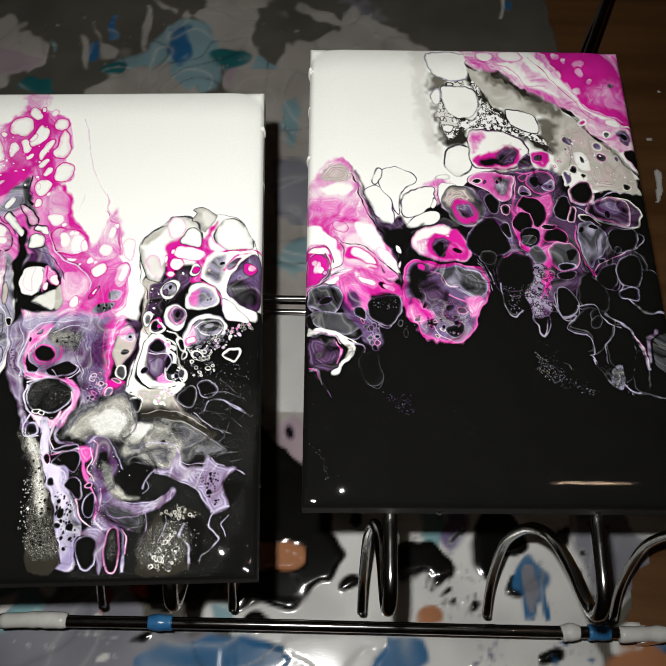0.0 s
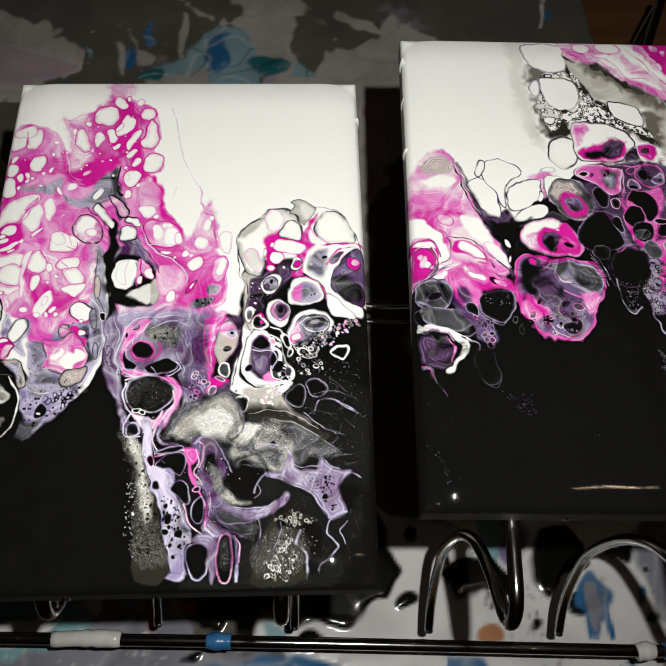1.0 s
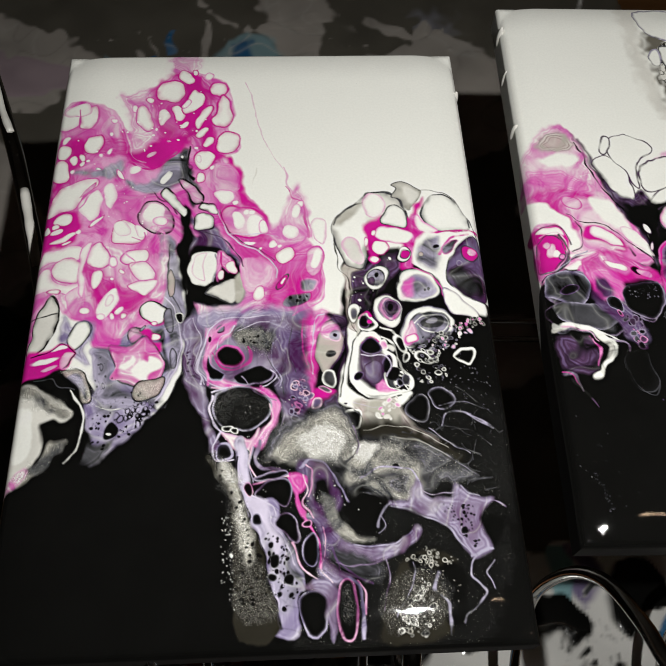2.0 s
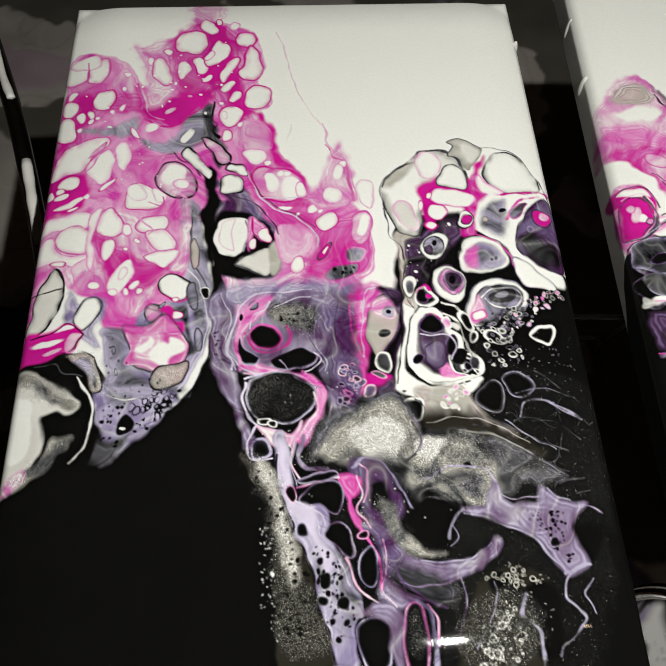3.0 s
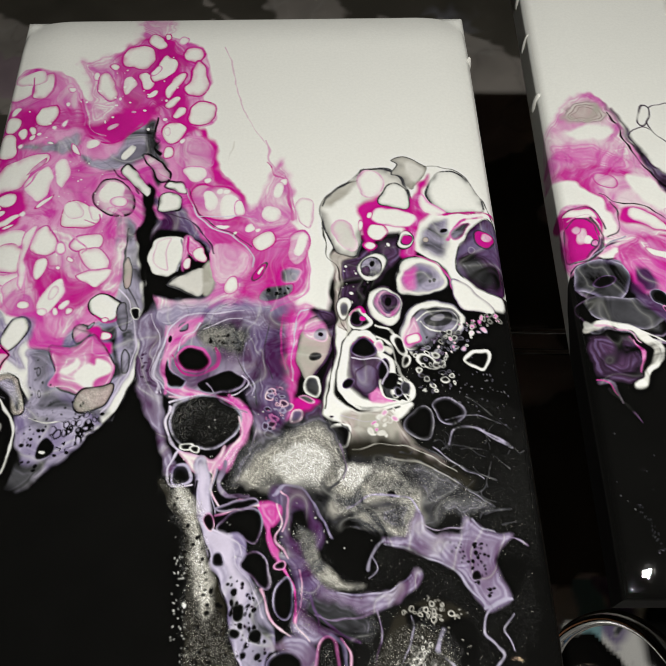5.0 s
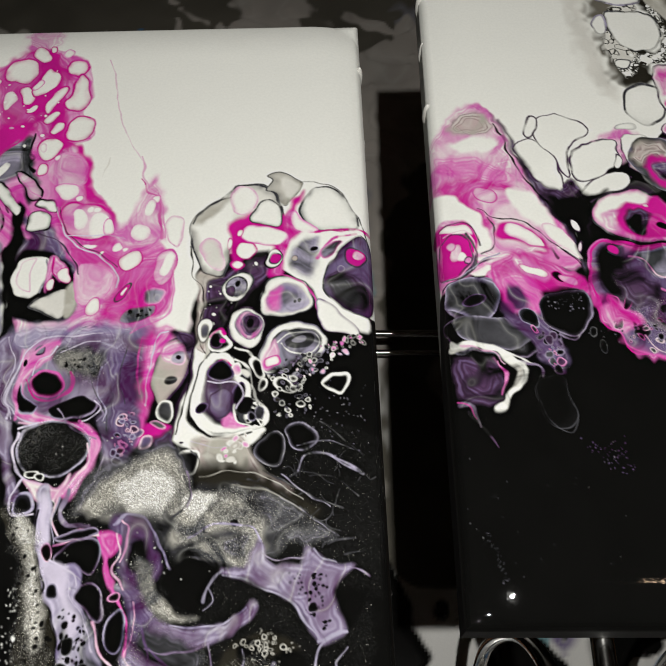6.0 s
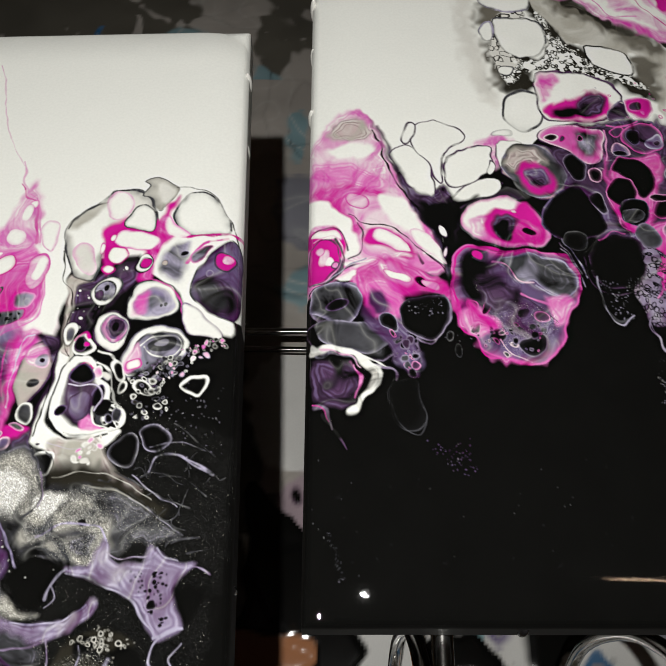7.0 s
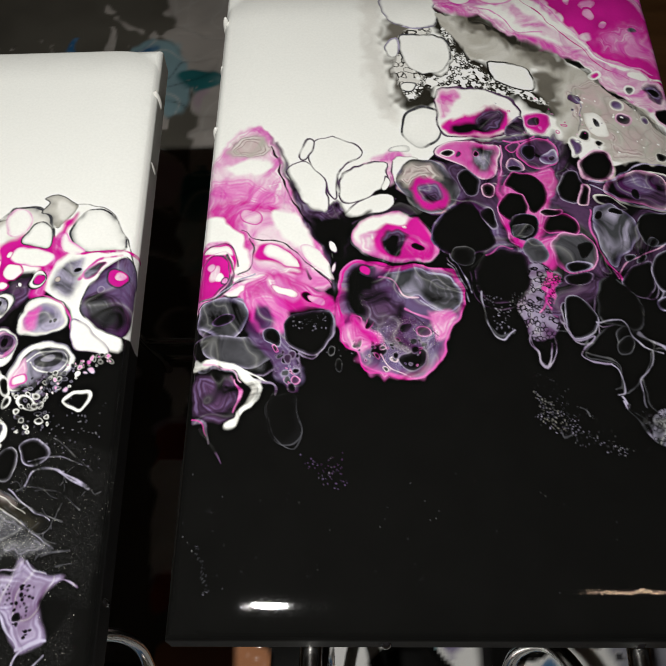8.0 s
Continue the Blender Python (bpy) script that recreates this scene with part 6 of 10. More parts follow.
pod(L, 'W', 'p', 0.55, 1.46, [(150.4, 119.3), (151.7, 114.2), (157.4, 114.3), (165.3, 116.6), (166.2, 119.7), (162.9, 122.7), (156.5, 122.6)])
pod(L, 'W', 'P', 0.54, 1.43, [(148.4, 126.4), (150.1, 122.4), (154.1, 122.5), (156.1, 126.0), (153.4, 128.9), (150.2, 128.8)])
cell(L, 149.5, 117.3, 1.66, 1.13, -80, 'W', 'P', 0.37)
cell(L, 148.7, 131.4, 2.58, 1.55, 37, 'W', 'P', 0.53)
cell(L, 145.3, 122.3, 2.35, 1.00, 82, 'W', 'q', 0.36)
pod(L, 'w', 'L', 0.54, 2.50, [(134.0, 123.0), (138.3, 119.0), (142.0, 123.2), (144.4, 131.3), (141.9, 133.2), (137.5, 129.1)])
pod(L, 'W', 'd', 0.75, 3.01, [(171.7, 105.1), (175.3, 97.6), (181.5, 95.5), (187.7, 99.0), (192.1, 107.8), (193.3, 115.2), (186.6, 116.5), (178.3, 116.9), (173.9, 113.7), (172.0, 109.4)])
stroke(L, 'd', 0.57, 0.57, [(171.7, 93.0), (178.4, 93.2), (186.4, 96.7), (191.0, 104.5), (195.2, 114.2), (198.2, 124.6)])
pod(L, 'W', 'p', 0.56, 1.85, [(167.6, 111.4), (169.8, 107.2), (172.5, 111.5), (177.6, 116.3), (173.3, 117.8), (168.7, 115.6)])
stroke(L, 'P', 1.11, 1.47, [(176.6, 117.5), (186.5, 116.7), (193.2, 115.8), (201.2, 116.8)])
region(L, 'W', 0.87, 0.31, [(169.9, 118.8), (176.5, 117.9), (180.0, 122.1), (178.3, 128.1), (181.8, 136.1), (183.7, 143.9), (194.8, 151.7), (195.0, 159.0), (180.4, 155.0), (176.7, 143.7), (167.9, 133.8), (166.0, 129.8)])
region(L, 'g', 1.61, 0.43, [(171.1, 121.9), (177.9, 120.0), (176.9, 132.1), (173.6, 137.9), (168.1, 131.9)])
cell(L, 176.6, 125.1, 1.33, 1.17, -29, 'K', 'g', 0.18)
cell(L, 169.8, 129.3, 1.21, 0.94, -72, 'b', 'd', 0.18)
stroke(L, 'q', 0.90, 1.09, [(192.9, 117.9), (184.3, 120.2), (179.4, 126.2), (177.2, 130.1)])
pod(L, 'g', 'p', 0.54, 1.44, [(178.3, 128.1), (180.5, 124.2), (185.8, 121.2), (187.2, 122.3), (183.1, 128.3), (179.6, 130.2)])
pod(L, 'm', 'd', 0.70, 2.80, [(179.9, 136.1), (182.7, 130.2), (190.8, 120.3), (195.9, 119.4), (199.9, 128.7), (197.9, 151.8), (191.5, 152.5), (184.5, 148.6), (180.6, 143.8)])
region(L, 'V', 1.55, 0.41, [(181.8, 136.1), (191.3, 136.4), (197.7, 144.2), (193.2, 151.6), (184.6, 147.7)])
region(L, 'd', 1.73, 0.41, [(181.2, 140.0), (187.8, 138.2), (193.1, 144.1), (189.0, 149.7)])
cell(L, 191.9, 128.5, 4.12, 3.43, -70, 'P', 'V', 0.72)
cell(L, 192.8, 127.5, 2.48, 1.87, -68, 'L', 'P', 0.54)
cell(L, 186.1, 133.9, 1.50, 1.31, -34, 'm', 'l', 0.35)
cell(L, 161.8, 129.3, 3.77, 3.02, -62, 'W', 'K', 0.53)
cell(L, 162.1, 129.3, 2.62, 2.04, -74, 'P', 'V', 0.53)
# two white-rimmed eyes
pod(L, 'W', 'd', 0.52, 1.03, [(143.5, 140.9), (146.3, 136.2), (151.1, 135.3), (154.4, 138.3), (152.9, 143.1), (149.1, 147.1), (144.5, 146.3)])
cell(L, 148.5, 141.1, 4.62, 3.70, -76, 'g', 'd', 0.52)
cell(L, 146.4, 142.9, 2.10, 1.69, -76, 'V', 'd', 0.34)
cell(L, 149.1, 139.7, 1.35, 0.93, -80, 'K', 'd', 0.17)
pod(L, 'W', 'V', 0.66, 1.32, [(146.0, 155.0), (148.0, 150.4), (154.2, 149.7), (158.3, 153.5), (158.3, 159.8), (154.6, 165.4), (150.3, 164.1), (146.9, 160.4)])
cell(L, 153.0, 156.1, 5.51, 4.79, -76, 'L', 'm', 0.50)
cell(L, 153.5, 155.7, 4.05, 3.59, -78, 'V', 'm', 1.00)
cell(L, 153.0, 155.7, 2.19, 1.36, -80, 'K', 'V', 0.50)
stroke(L, 'g', 0.50, 0.50, [(156.8, 153.4), (157.8, 158.0), (155.1, 161.5)])
pod(L, 'W', 'd', 0.68, 1.71, [(156.8, 147.0), (160.2, 138.5), (165.1, 136.7), (171.9, 138.8), (175.1, 143.7), (175.4, 149.3), (171.6, 152.0), (163.7, 153.6), (158.5, 152.6)])
pod(L, 'c', 'w', 0.68, 3.07, [(158.7, 147.0), (161.4, 141.4), (167.1, 139.6), (172.2, 142.6), (174.4, 148.4), (168.5, 151.9), (160.9, 151.7)])
region(L, 'p', 1.53, 0.41, [(160.4, 143.3), (164.5, 141.5), (162.5, 150.8), (159.8, 150.8)])
region(L, 'g', 1.36, 0.41, [(165.0, 143.4), (171.9, 144.5), (171.1, 150.1), (165.6, 150.9)])
cell(L, 170.4, 147.3, 0.99, 0.88, -44, 'd', 'g', 0.34)
cell(L, 168.7, 147.6, 0.76, 0.61, -70, 'd', 'g', 0.17)
stroke(L, 'q', 0.68, 1.03, [(164.5, 135.7), (171.8, 139.8), (176.4, 145.6), (177.1, 151.2), (181.6, 156.8)])
pod(L, 'W', 'l', 0.50, 1.34, [(176.8, 148.4), (180.0, 147.6), (188.0, 155.2), (191.6, 160.7), (184.0, 160.5), (178.4, 157.7)])
stroke(L, 'W', 0.64, 0.64, [(148.7, 164.9), (153.0, 166.8), (154.9, 169.4), (159.5, 173.8), (161.2, 178.1)])
# ring cells
cell(L, 137.8, 158.4, 3.96, 2.55, -83, 'W', 'V', 0.66)
cell(L, 138.0, 158.9, 2.51, 1.50, -83, 'g', 'a', 0.33)
pod(L, 'K', 'W', 0.81, 0.98, [(140.0, 162.0), (142.6, 158.5), (144.8, 159.5), (147.3, 164.0), (144.1, 166.2), (140.5, 165.0)])
stroke(L, 'P', 0.82, 0.82, [(140.4, 161.1), (143.1, 157.6), (145.1, 159.5)])
cell(L, 142.7, 162.3, 2.32, 1.93, -75, 'K', 'V', 0.33)
cell(L, 144.8, 162.1, 1.07, 0.89, -75, 'P', 'V', 0.16)
# grey agate
pod(L, 'W', 'g', 0.65, 1.62, [(156.9, 168.6), (161.5, 159.0), (169.5, 155.6), (176.7, 158.5), (180.9, 163.1), (178.1, 169.2), (170.0, 173.3), (162.1, 176.5), (158.1, 173.8)])
pod(L, 'g', 'd', 0.65, 2.27, [(159.4, 169.5), (162.6, 161.7), (169.2, 158.3), (176.5, 160.3), (178.9, 164.0), (174.9, 170.0), (167.0, 173.2), (160.9, 174.7)])
region(L, 'L', 0.96, 0.29, [(158.0, 172.1), (159.9, 165.2), (163.4, 161.7), (163.2, 168.8), (161.0, 173.9)])
stroke(L, 'W', 0.49, 0.49, [(163.9, 163.5), (168.9, 160.1), (176.3, 161.2), (178.0, 164.8), (173.6, 169.1), (167.8, 168.0), (165.3, 164.5)])
cell(L, 171.4, 163.7, 5.27, 3.26, -14, 'd', 'g', 0.65)
cell(L, 171.5, 162.9, 2.79, 1.55, -12, 'g', 'd', 0.49)
region(L, 'K', 1.42, 0.47, [(162.5, 173.9), (174.9, 170.0), (186.1, 165.9), (194.6, 160.8), (204.9, 162.9), (198.0, 196.3), (188.0, 196.0), (167.7, 189.0), (161.1, 183.9)])
sprinkle(L, 'gdd', 'dgl', 50, 0.32, 1.43, [(161.2, 172.2), (170.6, 169.0), (177.9, 170.1), (175.6, 175.2), (167.6, 179.2), (162.0, 177.3)])
sprinkle(L, 'KdL', 'wgW', 60, 0.32, 1.13, [(175.5, 166.5), (191.6, 160.7), (193.4, 163.5), (184.0, 169.4), (180.0, 175.3), (172.3, 177.6), (169.0, 175.0)])
cell(L, 161.4, 170.8, 2.47, 1.82, -21, 'W', 'q', 0.48)
pod(L, 'K', 'W', 1.10, 0.78, [(178.6, 179.5), (182.1, 176.2), (186.6, 176.0), (187.7, 179.7), (185.3, 183.0), (180.5, 181.2)])
cell(L, 166.0, 180.4, 3.13, 2.05, 25, 'K', 'W', 0.78)
cell(L, 158.7, 180.2, 1.87, 1.57, -68, 'K', 'W', 0.78)
sprinkle(L, 'Kdo', 'gW', 40, 0.31, 1.23, [(162.3, 175.6), (173.8, 177.6), (174.6, 190.8), (164.3, 192.1), (160.7, 187.2)])
# violet window
pod(L, 'W', 'd', 0.46, 0.92, [(134.4, 183.2), (138.7, 168.1), (144.1, 166.5), (149.0, 169.3), (149.1, 175.3), (153.1, 178.7), (155.2, 185.4), (159.8, 188.8), (159.7, 194.4), (152.3, 197.3), (143.8, 197.1), (137.1, 193.7)])
stroke(L, 'W', 0.77, 0.93, [(139.4, 169.0), (145.5, 167.1), (149.1, 171.8), (149.6, 177.0), (154.3, 180.4), (156.6, 185.5), (160.3, 190.4), (158.2, 195.1), (150.8, 197.7), (142.4, 197.0), (136.5, 192.1), (135.2, 183.2), (138.5, 169.8)])
pod(L, 'V', 'W', 0.92, 1.54, [(137.3, 183.3), (139.9, 171.6), (144.6, 168.3), (148.1, 171.0), (148.9, 176.9), (151.8, 183.7), (151.9, 188.6), (148.6, 192.5), (147.6, 194.8), (142.7, 193.9), (138.8, 190.6)])
region(L, 'K', 1.26, 0.38, [(140.6, 171.6), (148.0, 171.8), (148.1, 176.9), (141.6, 176.7)])
region(L, 'm', 1.22, 0.37, [(140.4, 181.7), (148.1, 183.6), (147.3, 191.6), (141.7, 189.9)])
region(L, 'p', 0.90, 0.27, [(147.4, 190.1), (150.8, 191.8), (154.0, 195.0), (149.6, 195.7), (145.6, 194.0)])
stroke(L, 'P', 0.48, 0.64, [(140.5, 172.5), (145.3, 169.2), (148.0, 171.8)])
pod(L, 'd', 'K', 0.45, 0.76, [(150.8, 185.3), (153.8, 184.6), (157.1, 187.1), (158.6, 192.0), (154.7, 195.0), (151.2, 194.1), (150.1, 189.3)])
foam(L, 'W', 'K', 2.12, 0.61, [(153.7, 185.4), (159.1, 188.8), (158.4, 193.6), (154.1, 194.2)])
cell(L, 153.1, 187.8, 3.27, 2.42, -77, 'K', 'd', 0.30)
stroke(L, 'W', 0.76, 0.60, [(150.9, 184.5), (149.3, 188.5), (150.6, 193.3), (155.3, 195.8)])
cell(L, 156.6, 173.8, 4.03, 1.94, 62, 'K', 'W', 0.79)
cell(L, 152.0, 175.3, 2.11, 1.32, 53, 'w', 'g', 0.32)
cell(L, 149.7, 173.6, 2.74, 1.46, -82, 'L', 'W', 0.47)
stroke(L, 'W', 0.79, 0.63, [(149.0, 169.3), (152.4, 171.9), (154.0, 177.1), (154.2, 181.3)])
pod(L, 'K', 'm', 0.47, 0.95, [(140.2, 175.9), (141.3, 171.6), (145.2, 170.0), (147.9, 172.7), (148.2, 176.1), (144.4, 178.2)])
pod(L, 'K', 'm', 0.46, 0.93, [(150.1, 178.7), (152.0, 181.2), (151.9, 186.1), (149.2, 186.9), (148.2, 182.8)])
cell(L, 138.4, 188.5, 1.78, 1.42, -78, 'K', 'm', 0.30)
pod(L, 'm', 'V', 0.46, 1.22, [(140.9, 183.4), (145.5, 181.0), (148.4, 183.6), (147.4, 190.1), (143.0, 191.5), (140.5, 188.2)])
stroke(L, 'p', 0.60, 0.75, [(146.5, 191.6), (149.9, 193.6), (152.5, 195.4)])
stroke(L, 'n', 0.46, 0.46, [(140.0, 178.4), (144.3, 179.0), (148.7, 178.6), (151.8, 183.7), (150.2, 188.5)])
cell(L, 157.4, 190.3, 2.26, 1.28, -80, 'd', 'g', 0.30)
cell(L, 155.1, 191.9, 1.45, 1.13, -74, 'K', 'g', 0.30)
stroke(L, 'K', 0.45, 0.45, [(135.2, 191.3), (139.6, 196.9), (147.8, 199.2), (155.1, 197.4)])
# rose silt under the window
region(L, 'b', 1.29, 0.35, [(135.9, 199.2), (143.7, 198.6), (153.4, 199.7), (155.6, 204.4), (159.0, 210.5), (167.7, 216.7), (163.2, 219.4), (152.9, 214.7), (143.8, 210.0), (138.4, 209.9), (137.5, 204.6)])
region(L, 'o', 3.10, 0.42, [(139.9, 207.7), (151.0, 208.0), (161.5, 212.1), (176.0, 224.1), (169.0, 225.3), (152.7, 216.2), (139.3, 214.3)])
region(L, 'o', 1.40, 0.42, [(138.4, 209.9), (150.5, 211.7), (163.4, 218.0), (176.0, 224.1), (169.0, 225.3), (152.7, 216.2), (139.3, 214.3)])
sprinkle(L, 'Lbw', 'W', 14, 0.58, 1.75, [(146.4, 199.5), (155.0, 198.2), (152.8, 204.3), (146.6, 210.1), (144.3, 205.5)])
pod(L, 'K', 'W', 0.72, 0.86, [(130.3, 208.1), (132.0, 203.7), (137.6, 203.1), (138.6, 206.9), (136.9, 210.6), (131.4, 210.4)])
stroke(L, 'd', 0.57, 0.57, [(136.2, 203.0), (139.3, 206.9), (137.5, 211.3), (135.2, 214.2)])
stroke(L, 'n', 0.29, 0.29, [(135.8, 199.9), (143.3, 201.7), (151.8, 201.2)])
cell(L, 149.6, 201.9, 1.69, 1.37, -8, 'b', 'w', 0.29)
cell(L, 149.6, 201.9, 0.85, 0.75, -19, 'w', 'b', 0.15)
cell(L, 148.4, 206.4, 1.26, 1.05, -10, 'w', 'b', 0.14)
cell(L, 132.3, 200.3, 1.26, 0.46, 1, 'V', 'W', 0.29)
stroke(L, 'V', 0.43, 0.43, [(129.3, 202.8), (120.9, 203.3), (113.8, 207.6), (109.5, 210.5)])
# silver dunes
region(L, 'd', 2.21, 0.50, [(101.1, 221.8), (106.9, 208.9), (118.2, 201.7), (132.2, 201.4), (138.1, 212.8), (150.2, 214.7), (168.1, 222.4), (163.3, 236.1), (147.0, 240.9), (129.4, 235.0), (115.6, 225.0)])
region(L, 's', 1.67, 0.42, [(105.2, 217.6), (112.3, 209.1), (119.4, 204.8), (127.8, 203.5), (134.8, 211.2), (136.3, 217.1), (133.7, 222.8), (130.2, 225.5), (122.3, 223.8), (115.7, 222.2), (111.6, 224.9), (105.0, 223.3), (102.5, 220.4)])
region(L, 'w', 1.96, 0.42, [(113.4, 215.0), (119.2, 209.3), (127.4, 209.5), (131.0, 215.5), (127.8, 221.2), (119.7, 222.3)])
region(L, 's', 1.63, 0.41, [(134.5, 221.4), (143.1, 217.3), (152.7, 216.2), (158.9, 220.7), (160.4, 229.2), (158.3, 234.6), (151.1, 228.9), (141.5, 231.4), (134.7, 233.9), (129.7, 231.0)])
region(L, 'w', 1.24, 0.33, [(134.8, 218.5), (144.5, 216.7), (142.4, 223.0), (136.8, 225.7)])
region(L, 'd', 1.92, 0.49, [(150.0, 216.1), (163.2, 219.4), (174.1, 226.9), (181.1, 232.6), (171.6, 233.7), (161.7, 229.2), (153.7, 219.1)])
region(L, 's', 1.06, 0.32, [(137.3, 233.9), (145.5, 231.5), (156.2, 230.5), (157.7, 238.6), (156.0, 241.2), (149.7, 239.7), (142.3, 236.8)])
region(L, 'd', 1.60, 0.40, [(146.8, 231.5), (154.9, 230.4), (154.0, 237.2), (148.8, 237.0)])
glitter(L, 0.9, [(105.3, 216.2), (113.8, 207.6), (127.8, 203.5), (135.3, 212.7), (131.6, 224.1), (115.8, 220.8), (106.4, 223.3)])
glitter(L, 0.9, [(133.2, 221.3), (144.6, 215.9), (156.6, 217.8), (158.7, 231.9), (145.8, 228.7), (134.7, 233.9)])
glitter(L, 0.8, [(137.3, 233.9), (145.5, 231.5), (156.2, 230.5), (157.7, 238.6), (153.6, 239.8), (142.3, 236.8)])
glitter(L, 0.4, [(154.1, 216.2), (169.5, 222.5), (182.4, 232.7), (167.5, 234.9), (161.7, 229.2)])
glitter(L, 0.45, [(85.1, 224.1), (98.4, 223.1), (98.5, 216.0), (104.1, 208.8), (112.3, 210.6), (103.7, 221.8), (98.4, 224.5)])
stroke(L, 'd', 0.69, 0.83, [(134.1, 211.2), (136.3, 217.1), (133.8, 222.1), (130.2, 225.5)])
stroke(L, 'l', 0.56, 0.56, [(134.9, 209.8), (136.7, 217.1), (135.2, 221.4)])
cell(L, 150.0, 226.8, 1.22, 1.09, -23, 'K', 'd', 0.14)
# lower violet
region(L, 'm', 1.06, 0.32, [(112.9, 224.9), (117.0, 223.0), (122.2, 225.2), (126.8, 235.0), (128.8, 241.7), (124.7, 245.4), (118.4, 243.9), (115.1, 234.6)])
region(L, 'K', 1.05, 0.32, [(117.8, 232.0), (123.1, 230.8), (125.3, 237.6), (123.7, 241.5), (118.6, 240.0)])
region(L, 'l', 0.87, 0.30, [(114.5, 243.8), (120.7, 247.8), (127.7, 254.4), (137.5, 257.2), (147.6, 256.3), (156.0, 250.3), (158.2, 252.9), (151.1, 258.8), (139.3, 263.3), (131.5, 267.8), (125.1, 271.0), (119.5, 265.0), (121.5, 254.2)])
region(L, 'm', 1.25, 0.30, [(116.0, 239.9), (123.3, 246.7), (127.6, 255.6), (124.6, 262.8), (121.2, 257.8)])
stroke(L, 'c', 0.81, 0.67, [(113.5, 226.3), (117.0, 223.0), (122.3, 224.5), (127.0, 232.3), (131.5, 240.4)])
stroke(L, 'L', 0.40, 0.40, [(115.6, 225.0), (118.1, 227.9), (116.2, 237.3)])
region(L, 's', 1.02, 0.31, [(121.5, 236.1), (126.3, 240.3), (128.3, 248.1), (135.4, 253.4), (140.3, 254.8), (130.3, 254.5), (123.3, 246.7)])
glitter(L, 0.7, [(120.3, 234.8), (126.3, 240.3), (129.4, 249.4), (140.1, 256.0), (127.9, 253.1), (122.2, 244.0)])
glitter(L, 0.5, [(121.4, 255.4), (132.3, 259.4), (144.3, 263.5), (141.0, 270.4), (131.6, 266.6), (119.3, 268.5)])
region(L, 'K', 0.39, 0.15, [(128.7, 243.6), (135.6, 237.9), (142.1, 238.1), (145.5, 242.2), (142.0, 251.1), (135.5, 252.1), (130.9, 246.9)])
region(L, 'd', 1.45, 0.36, [(125.1, 256.7), (132.3, 259.4), (141.8, 263.4), (141.1, 269.3), (131.5, 267.8), (124.4, 265.2)])
region(L, 'l', 0.90, 0.23, [(147.1, 240.3), (153.5, 241.1), (157.3, 231.9), (159.4, 236.0), (161.5, 239.4), (166.5, 240.9), (170.6, 239.7), (173.4, 235.1), (178.5, 239.3), (186.1, 240.9), (181.2, 246.0), (180.8, 251.1), (183.8, 258.7), (182.0, 261.1), (175.6, 262.1), (171.7, 255.8), (167.5, 250.7), (160.4, 246.6), (153.1, 243.8), (147.4, 242.9)])
region(L, 'l', 1.16, 0.31, [(162.5, 241.4), (171.8, 240.4), (176.3, 244.5), (171.3, 250.8), (165.3, 248.0)])
stroke(L, 'g', 0.53, 0.26, [(175.2, 235.8), (177.4, 238.6), (181.2, 239.4)])
stroke(L, 'c', 0.54, 0.67, [(136.3, 231.2), (141.8, 228.6), (148.6, 227.4), (155.3, 227.7), (158.0, 231.9), (159.1, 238.0)])
stroke(L, 'g', 0.77, 0.52, [(141.5, 249.8), (144.7, 243.5), (148.3, 240.7)])
stroke(L, 'g', 0.51, 0.51, [(147.4, 242.9), (153.1, 243.8), (160.3, 247.2), (167.5, 250.7), (171.6, 256.4), (175.7, 261.5)])
dots(L, 'K', 50, 0.25, 0.76, [(164.9, 242.8), (177.8, 243.2), (180.3, 257.4), (176.0, 259.7), (170.0, 250.7)])
cell(L, 174.1, 252.8, 1.80, 1.36, -10, 'K', 'l', 0.25)
stroke(L, 'l', 0.39, 0.39, [(182.2, 240.8), (186.0, 241.5), (190.9, 243.0)])
region(L, 'K', 1.02, 0.23, [(180.9, 247.3), (189.7, 248.8), (186.5, 257.6), (183.0, 256.2), (181.5, 251.1)])
stroke(L, 'g', 0.62, 0.62, [(175.6, 262.1), (181.6, 259.9), (184.3, 259.3)])
stroke(L, 'g', 0.59, 0.47, [(182.3, 259.9), (176.7, 262.8), (175.1, 268.1), (177.9, 272.3), (179.8, 275.2), (177.3, 278.6), (172.4, 282.3), (170.7, 285.0)])
threads(L, 'd', 16, 0.21, 8.5, [(162.6, 204.6), (192.6, 208.5), (187.7, 232.8), (169.5, 222.5), (157.2, 213.4)])
threads(L, 'd', 14, 0.27, 8.2, [(156.4, 219.2), (188.6, 228.7), (189.5, 237.0), (167.9, 232.2)])
pod(L, 'K', 'g', 0.44, 1.17, [(156.5, 202.9), (159.1, 199.1), (163.6, 197.2), (165.8, 201.6), (164.2, 207.7), (159.3, 208.3), (156.8, 205.9)])
pod(L, 'K', 'g', 0.44, 1.19, [(166.6, 196.2), (170.5, 193.9), (175.1, 196.4), (176.6, 200.4), (172.6, 203.3), (168.5, 202.5), (166.8, 199.3)])
stroke(L, 'g', 0.58, 0.72, [(170.0, 210.8), (172.2, 205.6), (178.0, 204.3), (183.2, 206.7), (190.6, 211.5)])
stroke(L, 'g', 0.58, 0.29, [(181.9, 205.9), (185.5, 209.1), (190.6, 211.5)])
dots(L, 'g', 60, 0.09, 0.24, [(181.4, 176.2), (195.4, 179.9), (192.0, 211.5), (176.7, 203.5), (167.7, 189.0)])
